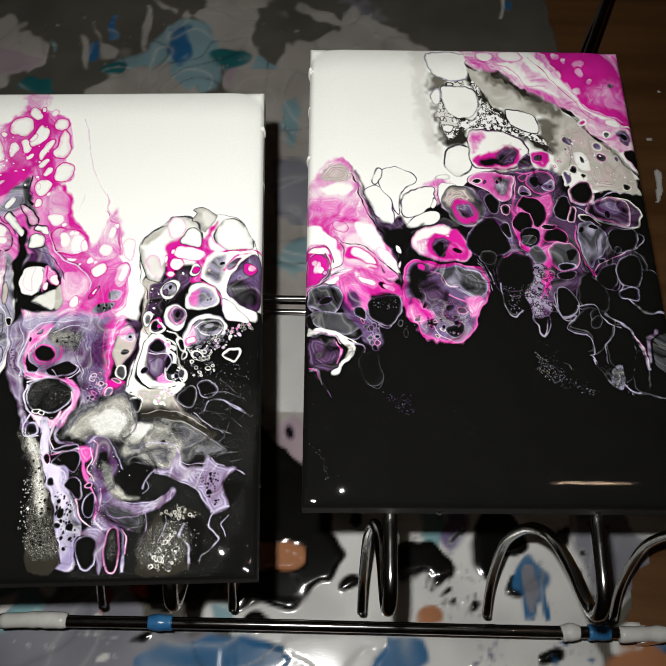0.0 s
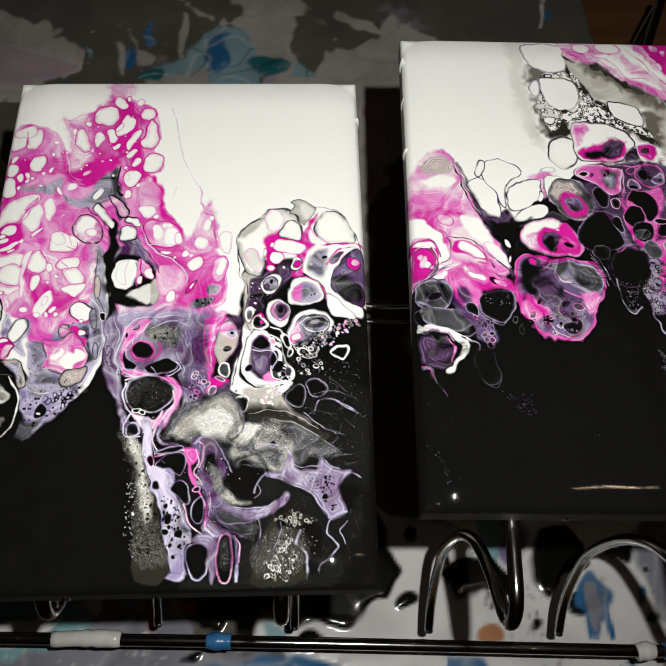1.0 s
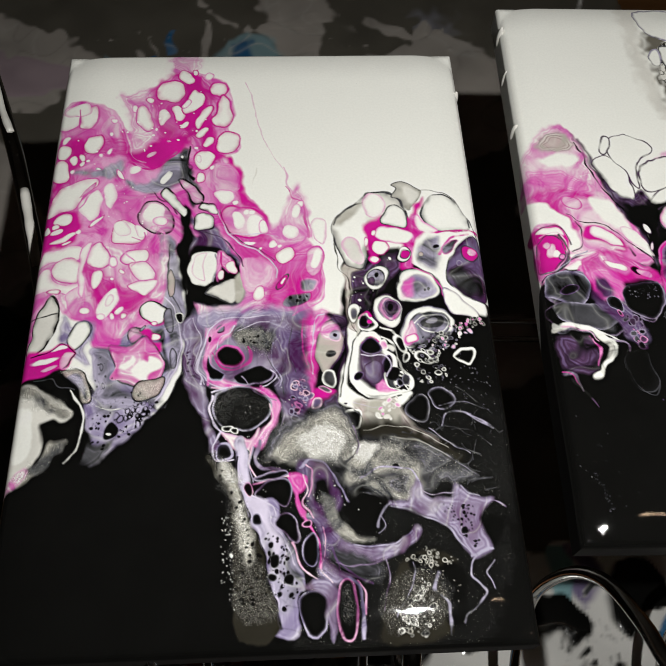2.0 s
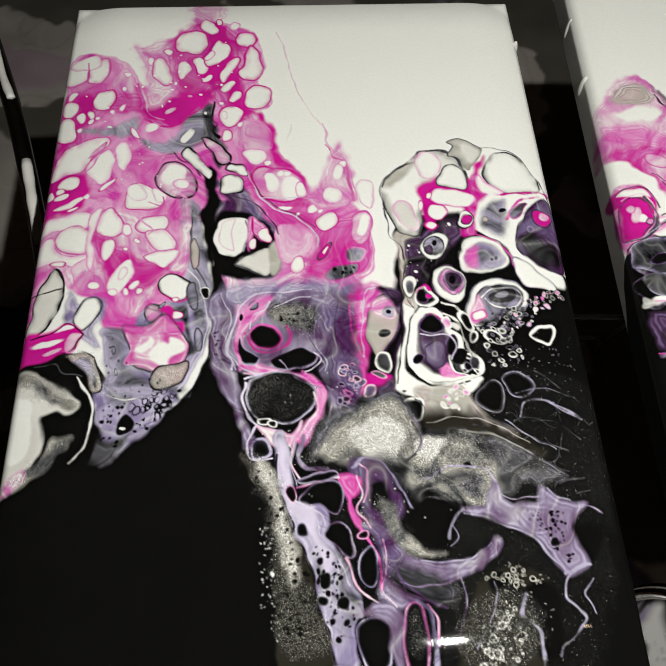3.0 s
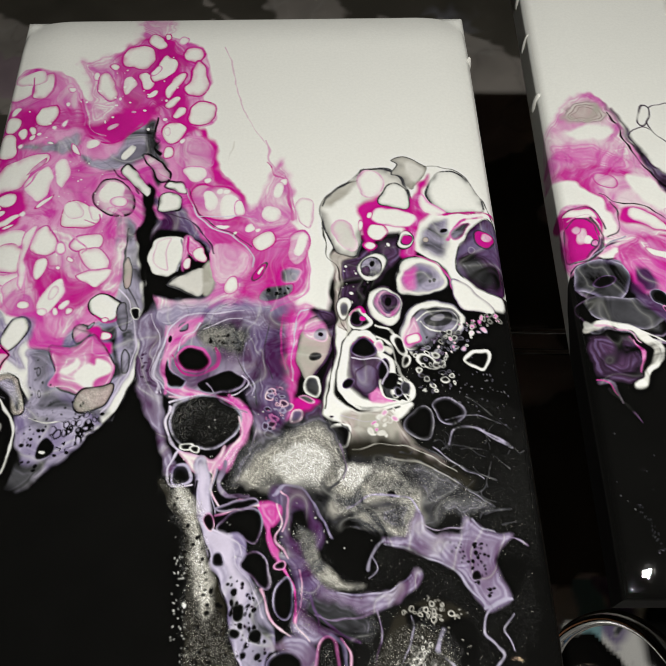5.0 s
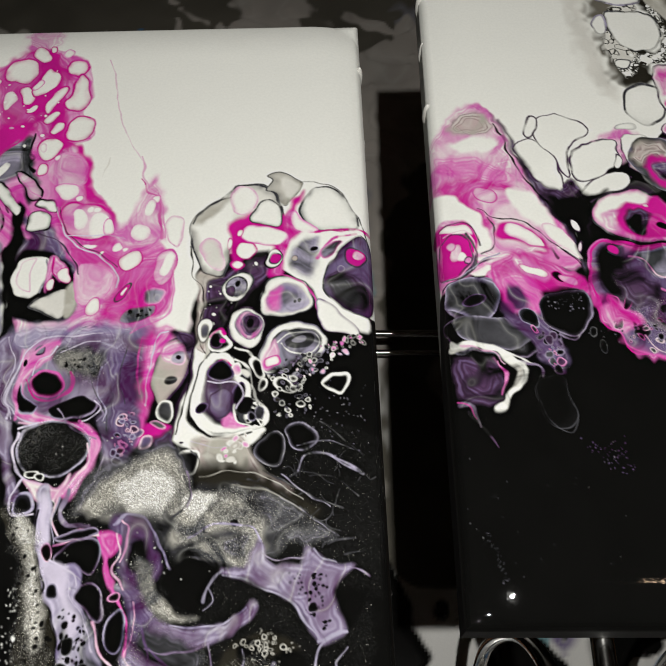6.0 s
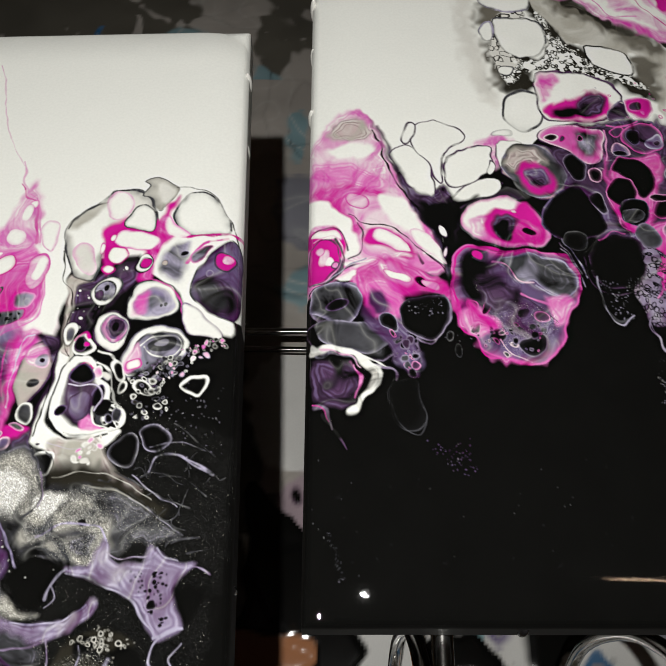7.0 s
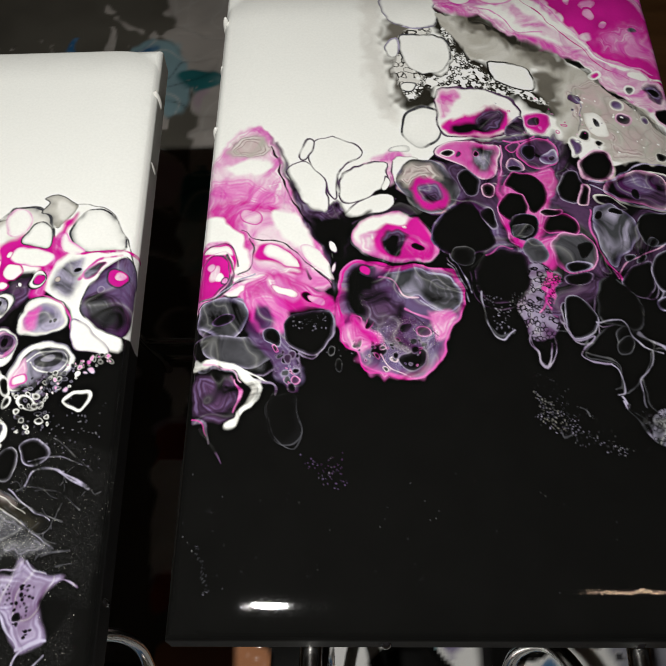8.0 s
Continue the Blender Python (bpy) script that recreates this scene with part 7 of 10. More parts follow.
stroke(L, 'd', 0.42, 0.28, [(159.0, 210.5), (167.9, 215.2), (176.7, 219.8), (184.4, 222.2)])
stroke(L, 'g', 0.28, 0.28, [(164.3, 211.4), (172.9, 218.3), (180.4, 222.1)])
stroke(L, 'd', 0.55, 0.28, [(154.4, 213.3), (165.9, 219.5), (176.8, 226.9), (182.6, 232.0)])
stroke(L, 'g', 0.27, 0.14, [(164.5, 219.5), (173.2, 224.7), (181.4, 231.3)])
stroke(L, 'd', 0.43, 0.28, [(167.0, 212.2), (172.7, 210.9), (181.6, 215.6)])
stroke(L, 'g', 0.29, 0.15, [(170.0, 201.7), (180.1, 200.5), (187.9, 203.8)])
stroke(L, 'd', 0.28, 0.28, [(173.8, 212.4), (182.0, 213.4), (189.2, 218.8)])
stroke(L, 's', 0.42, 0.28, [(150.2, 214.7), (160.8, 217.2), (170.7, 223.2)])
stroke(L, 'd', 0.44, 0.30, [(178.3, 194.1), (185.7, 200.7), (190.4, 205.4)])
stroke(L, 'a', 0.28, 0.14, [(139.6, 211.4), (150.7, 210.2), (161.3, 213.5), (171.3, 219.7)])
stroke(L, 'o', 0.70, 0.70, [(138.1, 212.8), (149.1, 212.4), (160.9, 216.4), (169.6, 221.8)])
stroke(L, 'g', 0.24, 0.24, [(184.0, 263.6), (180.6, 268.3), (182.5, 274.2)])
# magenta thread
stroke(L, 'q', 1.31, 1.57, [(108.8, 229.6), (111.2, 234.5), (113.4, 241.2), (115.6, 247.7)])
stroke(L, 'q', 0.74, 0.62, [(115.6, 247.7), (117.8, 252.8), (120.6, 257.8), (120.7, 265.0)])
region(L, 'q', 0.67, 0.16, [(108.8, 229.0), (115.3, 229.2), (115.9, 231.9), (113.0, 235.9), (111.2, 234.5)])
stroke(L, 'L', 0.52, 0.39, [(114.7, 229.1), (115.7, 234.6), (114.8, 239.9), (118.2, 246.5)])
stroke(L, 'L', 0.53, 0.53, [(95.6, 231.9), (100.8, 230.8), (108.8, 229.6)])
stroke(L, 'L', 0.54, 0.41, [(95.9, 215.2), (94.4, 224.3), (98.2, 230.0), (103.6, 227.4), (108.8, 229.0)])
stroke(L, 'l', 1.23, 0.82, [(98.6, 214.5), (96.4, 221.6), (99.7, 225.9), (106.2, 226.8)])
pod(L, 'K', 'l', 0.40, 0.80, [(95.6, 229.9), (100.9, 228.0), (107.5, 227.5), (108.8, 229.0), (104.8, 230.2), (99.5, 230.7)])
pod(L, 'K', 'l', 0.39, 0.79, [(96.8, 235.3), (100.8, 231.4), (108.7, 231.0), (109.8, 235.8), (108.3, 241.0), (103.2, 239.5), (98.1, 237.4)])
pod(L, 'K', 'l', 0.51, 0.76, [(103.6, 246.0), (106.9, 243.5), (110.7, 245.0), (112.3, 250.1), (111.4, 255.1), (108.4, 252.5), (104.2, 249.2)])
pod(L, 'K', 'c', 0.49, 0.74, [(113.2, 256.4), (115.3, 252.7), (117.8, 252.8), (119.9, 259.0), (118.4, 263.8), (114.8, 262.5)])
cell(L, 115.6, 248.3, 1.65, 1.27, -0, 'K', 'p', 0.25)
# white and silver veins, left of the lower half
region(L, 'c', 0.38, 0.15, [(88.5, 214.2), (91.8, 214.3), (94.4, 223.0), (93.7, 229.8), (95.5, 236.6), (103.2, 238.2), (105.7, 242.2), (104.2, 247.3), (105.4, 249.9), (107.7, 253.7), (113.3, 267.1), (114.2, 271.8), (111.7, 274.0), (111.0, 287.2), (104.0, 287.0), (103.3, 273.7), (100.0, 262.0), (97.8, 253.4), (94.1, 247.0), (92.9, 240.5), (89.7, 232.4), (89.1, 222.8)])
region(L, 'g', 1.67, 0.29, [(100.3, 253.5), (107.7, 253.7), (112.2, 264.8), (111.8, 271.7), (106.6, 280.6), (104.5, 273.8)])
region(L, 'n', 1.29, 0.23, [(89.8, 217.1), (93.1, 220.1), (94.3, 235.3), (100.6, 238.8), (101.7, 248.5), (106.5, 254.9), (103.8, 259.7), (99.1, 248.4), (94.2, 241.8), (91.4, 233.8)])
stroke(L, 'L', 0.60, 0.36, [(110.2, 255.0), (113.4, 264.8), (119.3, 268.5)])
stroke(L, 'K', 0.62, 0.62, [(89.4, 221.4), (89.7, 231.1), (91.7, 237.8), (94.1, 244.4), (93.5, 248.2), (97.8, 253.4), (99.5, 260.7), (100.5, 266.7), (102.8, 272.6), (104.4, 278.3), (105.9, 284.9)])
region(L, 'o', 0.50, 0.30, [(78.5, 219.6), (82.5, 225.4), (88.4, 225.6), (89.1, 233.8), (92.9, 243.1), (94.1, 249.5), (97.7, 254.6), (99.4, 261.9), (100.5, 267.9), (103.3, 274.9), (105.2, 287.0), (90.1, 288.6), (89.0, 273.2), (88.4, 261.6), (87.8, 251.8), (85.9, 236.3), (81.2, 228.1), (77.2, 221.0)])
region(L, 'a', 1.54, 0.31, [(82.5, 224.0), (88.4, 226.9), (91.6, 241.8), (95.3, 253.3), (93.9, 261.8), (90.3, 253.1), (87.8, 236.4)])
glitter(L, 0.9, [(78.5, 219.6), (88.4, 225.6), (94.1, 249.5), (99.9, 266.7), (103.1, 280.4), (90.2, 280.0), (87.8, 251.8), (85.2, 236.3)])
dots(L, 'K', 80, 0.19, 0.74, [(81.2, 225.3), (87.8, 226.9), (97.7, 257.1), (100.9, 273.6), (90.2, 280.0), (88.4, 261.6), (86.5, 242.9)])
dots(L, 'K', 60, 0.18, 0.96, [(99.0, 252.2), (107.7, 254.9), (113.0, 271.8), (106.6, 280.6), (101.2, 264.4)])
sprinkle(L, 'K', 'lc', 18, 0.36, 1.45, [(98.0, 243.3), (106.5, 253.7), (112.9, 274.1), (105.5, 280.5), (100.1, 258.4)])
dots(L, 'W', 50, 0.06, 0.20, [(82.6, 233.5), (87.8, 249.3), (90.2, 280.0), (85.4, 273.1), (84.0, 249.2)])
cell(L, 94.0, 234.3, 2.68, 1.68, 76, 'K', 'L', 0.26)
cell(L, 96.6, 246.4, 2.04, 1.90, 86, 'K', 'g', 0.38)
cell(L, 103.4, 261.2, 2.16, 1.72, 81, 'K', 'd', 0.24)
cell(L, 102.3, 266.8, 1.21, 1.17, 4, 'K', 'd', 0.24)
cell(L, 108.4, 268.1, 1.87, 1.82, -77, 'K', 'd', 0.24)
cell(L, 87.8, 258.5, 0.50, 0.48, 32, 'W', 'W', 0.12)
stroke(L, 'n', 0.52, 0.39, [(95.5, 236.6), (99.4, 238.1), (103.1, 241.5), (104.3, 244.7)])
stroke(L, 'c', 0.64, 0.51, [(102.6, 238.8), (105.0, 242.8), (102.9, 248.5)])
# foot of the canvas
pod(L, 'K', 'c', 0.46, 0.92, [(112.1, 277.4), (112.9, 274.1), (116.6, 271.9), (121.3, 274.3), (122.6, 280.0), (120.4, 286.5), (114.5, 287.4)])
region(L, 'l', 0.70, 0.28, [(111.8, 271.7), (119.3, 268.5), (126.2, 272.2), (125.5, 281.2), (123.6, 289.8), (122.0, 281.1), (121.3, 274.3), (115.4, 271.9)])
pod(L, 'K', 'L', 0.58, 0.69, [(125.8, 277.9), (126.9, 271.1), (129.6, 268.9), (131.8, 271.3), (132.8, 279.3), (130.8, 287.9), (126.7, 287.8)])
stroke(L, 'c', 1.05, 1.39, [(130.2, 268.3), (133.6, 271.3), (134.7, 278.2), (134.3, 288.1)])
stroke(L, 'L', 0.58, 0.58, [(132.6, 269.0), (135.8, 273.7), (135.5, 281.6)])
glitter(L, 0.5, [(127.5, 272.3), (131.1, 272.4), (131.4, 281.4), (127.9, 281.3)])
region(L, 'o', 1.18, 0.35, [(147.6, 266.0), (154.5, 261.4), (162.1, 260.4), (169.1, 263.1), (168.5, 273.7), (164.5, 282.6), (164.6, 289.1), (141.0, 290.4)])
region(L, 'K', 0.94, 0.28, [(162.4, 266.5), (168.9, 264.3), (173.0, 269.2), (172.1, 280.6), (167.3, 287.1), (165.7, 275.9)])
region(L, 'K', 0.73, 0.22, [(154.5, 261.4), (161.5, 264.0), (161.0, 267.6), (156.2, 266.3), (154.1, 268.5), (152.6, 266.1)])
sprinkle(L, 'KKo', 'ws', 70, 0.23, 1.28, [(153.4, 268.5), (159.7, 267.6), (159.9, 274.5), (161.0, 282.5), (156.4, 288.8), (145.9, 288.5), (149.4, 279.8), (152.5, 275.4)])
sprinkle(L, 'K', 'as', 40, 0.24, 1.10, [(151.8, 262.5), (162.3, 259.2), (167.7, 264.3), (161.3, 265.2), (156.6, 263.9)])
glitter(L, 0.7, [(143.1, 272.8), (156.2, 266.3), (166.5, 271.3), (163.0, 284.7), (143.9, 286.2)])
stroke(L, 'g', 1.17, 0.93, [(163.3, 267.1), (161.2, 270.0), (161.7, 274.6), (165.4, 277.6), (166.0, 282.6), (165.2, 289.2)])
dots(L, 'a', 60, 0.07, 0.24, [(151.4, 256.4), (173.1, 262.0), (170.1, 285.0), (141.5, 286.2)])
stroke(L, 'l', 0.40, 0.26, [(158.1, 236.0), (164.2, 238.8), (172.3, 237.8)])
stroke(L, 'm', 0.96, 0.72, [(127.0, 262.9), (132.7, 267.8), (138.6, 270.3)])
stroke(L, 'l', 0.49, 0.36, [(125.8, 262.8), (131.8, 264.2), (139.3, 263.3), (145.9, 259.9)])
stroke(L, 'c', 0.37, 0.25, [(132.6, 256.4), (140.0, 257.2), (147.6, 256.3), (154.6, 251.5)])
stroke(L, 'l', 0.36, 0.24, [(143.3, 261.0), (144.9, 268.2), (142.3, 279.6)])
stroke(L, 'g', 0.24, 0.24, [(146.8, 282.0), (151.3, 275.4), (154.1, 268.5), (154.1, 263.8)])
stroke(L, 'm', 0.74, 0.62, [(118.4, 243.9), (122.9, 251.7), (126.0, 260.4), (126.6, 267.6)])
stroke(L, 'g', 0.25, 0.25, [(143.2, 246.0), (144.6, 249.9), (141.8, 252.3)])
stroke(L, 'c', 0.27, 0.27, [(95.8, 217.3), (94.4, 225.7), (95.6, 231.3)])
stroke(L, 'n', 0.25, 0.25, [(98.0, 240.0), (101.8, 243.4), (102.9, 248.5), (107.7, 254.9), (111.0, 263.5)])
stroke(L, 'L', 0.24, 0.24, [(121.1, 250.4), (122.5, 257.9), (120.7, 265.0), (124.0, 269.8)])
dots(L, 'K', 30, 0.19, 0.63, [(87.8, 226.9), (94.1, 248.2), (99.9, 266.7), (95.1, 264.2), (89.1, 243.0)])
# specks
dots(L, 'W', 60, 0.07, 0.20, [(76.6, 192.7), (124.8, 187.8), (147.3, 238.3), (119.7, 262.6), (95.3, 249.5)])
dots(L, 'W', 60, 0.11, 0.37, [(35.7, 84.4), (51.4, 95.8), (57.8, 125.1), (35.6, 140.0), (20.6, 99.4)])
dots(L, 'W', 40, 0.20, 0.82, [(7.8, 60.4), (69.2, 23.0), (80.9, 78.5), (49.8, 68.4), (16.5, 77.1)])
# creases between the pale cells
stroke(L, 'q', 0.63, 0.42, [(9.8, 40.4), (11.1, 46.8), (10.8, 51.8)])
stroke(L, 'p', 0.76, 0.57, [(24.6, 87.5), (21.6, 92.9), (18.2, 99.4), (15.2, 101.5)])
stroke(L, 'p', 0.52, 0.52, [(37.4, 124.6), (44.0, 129.7), (42.7, 132.6)])
stroke(L, 'q', 0.54, 0.54, [(40.7, 116.7), (46.4, 118.8), (45.8, 114.7)])
stroke(L, 'q', 0.81, 0.81, [(32.4, 54.7), (34.8, 63.3), (36.4, 72.9), (42.6, 75.8), (47.0, 78.4)])
stroke(L, 'L', 0.61, 0.61, [(33.3, 54.8), (36.6, 64.6), (38.9, 71.8), (45.0, 74.2)])
stroke(L, 'P', 0.80, 0.80, [(36.5, 74.0), (43.6, 77.7), (50.3, 77.8), (55.2, 73.3), (60.1, 67.5)])
cell(L, 40.3, 78.8, 3.02, 2.31, -2, 'W', 'p', 0.39)
cell(L, 33.4, 81.6, 3.03, 0.88, 57, 'W', 'q', 0.39)
cell(L, 54.8, 83.0, 4.81, 1.91, -64, 'W', 'g', 0.59)
cell(L, 22.6, 78.6, 1.41, 0.66, 18, 'W', 'g', 0.20)
cell(L, 47.3, 69.6, 2.45, 1.39, -31, 'L', 'P', 0.40)
cell(L, 54.6, 61.8, 1.06, 0.96, 22, 'L', 'P', 0.21)
cell(L, 43.3, 66.4, 0.96, 0.51, 84, 'W', 'P', 0.20)
stroke(L, 'V', 0.53, 0.53, [(72.5, 115.4), (81.3, 117.7), (87.7, 125.9), (90.9, 133.8)])
stroke(L, 'n', 0.36, 0.36, [(107.0, 118.3), (97.4, 116.0), (84.5, 115.7)])
stroke(L, 'p', 0.84, 0.67, [(126.0, 134.7), (126.0, 146.2), (122.5, 153.4), (111.7, 158.6)])
stroke(L, 'n', 0.48, 0.48, [(126.0, 158.9), (122.1, 160.6), (120.0, 171.0), (119.4, 186.0)])
stroke(L, 'q', 0.47, 0.47, [(116.9, 160.5), (115.6, 170.9), (117.2, 182.7)])
stroke(L, 'n', 0.48, 0.32, [(87.8, 163.2), (85.6, 167.5), (81.9, 170.0), (80.5, 175.0)])
stroke(L, 'n', 0.32, 0.32, [(89.2, 165.9), (93.7, 162.5), (102.6, 161.9)])
stroke(L, 'l', 0.45, 0.45, [(90.6, 186.8), (96.2, 194.1), (104.5, 198.2)])
stroke(L, 'n', 0.31, 0.31, [(69.9, 159.2), (73.1, 169.7), (72.0, 181.4), (75.8, 189.6)])
settle(L, 0.26)
canvas_painting(L, 198, 293, (-0.128, 0.212), 2.5, "poured canvas, white top, pink cells, lilac and silver veins over black",
                [(0.0985, 0.118, -0.009, 0.0016, 0.006, M_DRIP), (0.0985, 0.081, -0.012, 0.0012, 0.005, M_DRIP), (-0.0985, 0.02, -0.012, 0.0014, 0.005, M_DRIP),
                 (0.0984, -0.1, -0.013, 0.0015, 0.004, M_BLACK), (-0.04, -0.1462, -0.013, 0.0016, 0.005, M_BLACK)])

# its companion: pink folds and pods on black, foam and a magenta corner
R = Sheet(-OVER, 198 + OVER, -OVER, 295 + OVER, STEP, "W", 1.6, 4.0, 23)
region(R, 'K', 0.22, 0.29, [(-18.8, 225.5), (1.8, 174.1), (16.2, 174.2), (28.4, 162.9), (37.8, 147.1), (49.3, 141.1), (59.4, 139.1), (71.6, 117.8), (89.3, 109), (100.4, 99.9), (125.3, 97.9), (146.5, 98.1), (161.6, 114.2), (208.6, 119.1), (190.5, 383.4), (64.8, 400.3), (-41, 385.4)])
region(R, 'w', 3.25, 0.81, [(64.4, -1.9), (80.6, -1.6), (71.8, 27.6), (75, 55), (79.6, 85.4), (69, 75.5), (65.7, 44.2)])
region(R, 'L', 2.09, 0.70, [(61.3, 113.2), (66.6, 108.8), (75.5, 104.3), (82.4, 106.7), (76.8, 117.8), (62.9, 122.1)])
region(R, 'p', 1.41, 0.53, [(0.9, 112.6), (8.9, 100.1), (18.2, 90), (25.6, 95.6), (28.9, 110.6), (35.4, 124), (40.9, 139), (49.4, 153.3), (52.8, 166.9), (38.4, 172.5), (22.2, 166.7), (-1.1, 177.8), (-3.9, 146.8), (0.1, 134.4)])
region(R, 'p', 1.75, 0.53, [(2, 114.9), (9.8, 100.1), (18.2, 90.7), (22.8, 93.2), (11.6, 101.3), (7, 111.6), (4.1, 119.3)])
region(R, 'b', 1.43, 0.53, [(8.1, 101.7), (18.5, 96.2), (25.8, 100.3), (22.7, 109.5), (10.2, 107)])
region(R, 'W', 1.41, 0.53, [(3.4, 109.9), (17.4, 108.3), (26.2, 109.5), (24.7, 114), (7.2, 114.5)])
region(R, 'p', 2.44, 0.52, [(3.9, 117.1), (16.2, 118.4), (20, 125), (13.3, 128.1), (4.5, 124.8)])
region(R, 'W', 1.39, 0.52, [(17.1, 119), (28.4, 119.6), (30.3, 125.1), (19.9, 123.9)])
region(R, 'L', 1.39, 0.52, [(-1, 121.5), (7.9, 123.8), (13.2, 127.1), (3.1, 129.1)])
region(R, 'q', 1.54, 0.51, [(1.5, 130.2), (13.3, 128.1), (28.8, 130), (35.9, 141), (27.3, 136.3), (18.7, 132.9), (6.9, 134.5)])
region(R, 'p', 2.02, 0.51, [(20.7, 138.8), (29.1, 138.9), (34.5, 149.1), (41.3, 157.2), (36.3, 155.1), (26.2, 149.1)])
cell(R, 19.2, 136.7, 4.9, 2.4, 21, 'W', 'q', 1.57)
region(R, 'W', 1.19, 0.51, [(28.1, 134.7), (35.8, 137.2), (42, 151.2), (46.3, 163), (37.9, 153.2), (31, 143)])
pod(R, 'W', 'V', 0.34, 1.36, [(0.1, 134), (10.4, 136.2), (17.7, 146), (22.2, 159), (19.6, 165.2), (14.6, 162.8), (15.8, 155), (9.4, 145.9), (-0.9, 142.8)])
pod(R, 'P', 'V', 0.41, 0.99, [(-0, 152.9), (7.9, 148.5), (14.8, 153), (16.6, 160.5), (12.7, 157.3), (5.1, 154.9)])
stroke(R, 'L', 1.49, 1.16, [(3.3, 153.3), (9.9, 152.6), (14.3, 157.4)])
pod(R, 'q', 'V', 0.66, 1.31, [(0.5, 158.8), (6.7, 154.9), (11.2, 159.9), (10.9, 167.6), (6.4, 172.3), (0, 172.3)])
region(R, 'L', 0.82, 0.33, [(1.9, 159.8), (6.1, 157.9), (8.3, 164.7), (5.4, 168.9), (1.1, 166.6)])
stroke(R, 'V', 1.15, 1.15, [(11, 156.9), (13.1, 163.8), (9.6, 172.3), (0.4, 176.9)])
region(R, 'W', 0.65, 0.32, [(13.2, 165.7), (20.3, 162.9), (24.4, 163.3), (18.9, 167.1)])
pod(R, 'W', 'P', 1.16, 1.32, [(22.1, 150.5), (27.9, 149.1), (36.4, 157.1), (39.5, 163.4), (31.7, 162), (25.8, 157.4)])
pod(R, 'W', 'V', 0.33, 0.49, [(35.4, 152.8), (44.5, 152.8), (49.5, 159.2), (52.3, 167.7), (45.5, 163.4), (40, 159.5)])
stroke(R, 'K', 0.67, 0.67, [(19.3, 143.9), (29.5, 148.7), (38, 158.1), (43.1, 165.9)])
stroke(R, 'V', 0.81, 0.81, [(12.6, 168.9), (18.9, 165.7), (25.2, 163.9), (36.7, 166.8), (48, 172.5), (52.8, 178.1)])
region(R, 'q', 0.80, 0.80, [(16, 172.4), (25.3, 165.2), (38.3, 167.2), (49.6, 172.9), (52, 180.9), (44.9, 178.5), (37.1, 180.8), (33.5, 192.4), (29.9, 197.6), (23.2, 187.1), (18.8, 178)])
region(R, 'L', 0.97, 0.48, [(26.2, 167.7), (33.4, 166.8), (40.3, 172.5), (35.3, 174.7), (28.8, 172.4)])
cell(R, 42.6, 173.8, 2.3, 2, 28, 'K', 'P', 0.80)
region(R, 'V', 1.26, 0.63, [(18.9, 180.7), (29, 177.1), (32.5, 185.3), (29.7, 192.4), (23.2, 187.1)])
cell(R, 29.7, 181.7, 4.3, 3.2, -84, 'm', 'p', 0.81)
region(R, 'V', 0.54, 0.36, [(22.9, 94.9), (27.1, 96.3), (30.7, 112.9), (38, 125.1), (45, 134.8), (51.8, 128.5), (54.3, 135.9), (76.4, 130.4), (88, 135.2), (76.1, 138.2), (62.7, 141.2), (58, 151.3), (54.8, 163.1), (52.5, 174.4), (50.3, 163.1), (47.8, 153.2), (41.3, 144.1), (35.1, 124), (28, 110.6)])
region(R, 'K', 1.35, 0.34, [(43.4, 137.9), (54.3, 134.9), (60.2, 140.8), (54.8, 159.2), (52.8, 172.6), (49.4, 153.3)])
stroke(R, 'm', 0.86, 1.55, [(35.4, 121.8), (41.6, 132.7), (47.6, 139)])
stroke(R, 'l', 0.85, 0.51, [(76.4, 128.7), (67.8, 135), (59.4, 141.2)])
pod(R, 'W', 'V', 0.71, 0.54, [(41.8, 98.1), (50.7, 95.4), (61, 100.7), (62.7, 106), (54.8, 113.6), (53.5, 125.9), (50.9, 125.2), (47, 117.5), (41.7, 109.6), (40.5, 103.9)])
pod(R, 'W', 'V', 0.53, 0.53, [(32.9, 111.1), (39.9, 108.5), (47, 117.5), (50.1, 128.5), (48.4, 136.3), (43.3, 134.2), (35.4, 121.8)])
pod(R, 'W', 'V', 0.69, 0.69, [(55.7, 115.9), (64.8, 109.9), (72.8, 110), (72.8, 120), (68, 126.5), (59.4, 131.1), (55.2, 127.9)])
pod(R, 'W', 'V', 0.67, 0.51, [(55.7, 135.3), (62.8, 129.9), (73.5, 125.5), (75.7, 131.5), (66.1, 136.2), (58.5, 138.3)])
pod(R, 'W', 'V', 0.71, 0.53, [(37, 106.2), (39.3, 96.9), (42.2, 98.1), (40.6, 106.7)])
cell(R, 72.4, 120.4, 3.1, 1.6, -82, 'W', 'V', 0.52)
cell(R, 52, 153.3, 5.1, 1.6, 86, 'W', 'K', 0.49)
cell(R, 52.9, 162.5, 2.3, 0.8, -86, 'L', 'V', 0.49)
cell(R, 79, 102.5, 3.9, 1.8, -7, 'W', 'g', 0.53)
region(R, 'D', 3.72, 1.60, [(74.5, 26.5), (87.6, 29.6), (90.9, 62.6), (79.9, 75.5), (76, 49.8)])
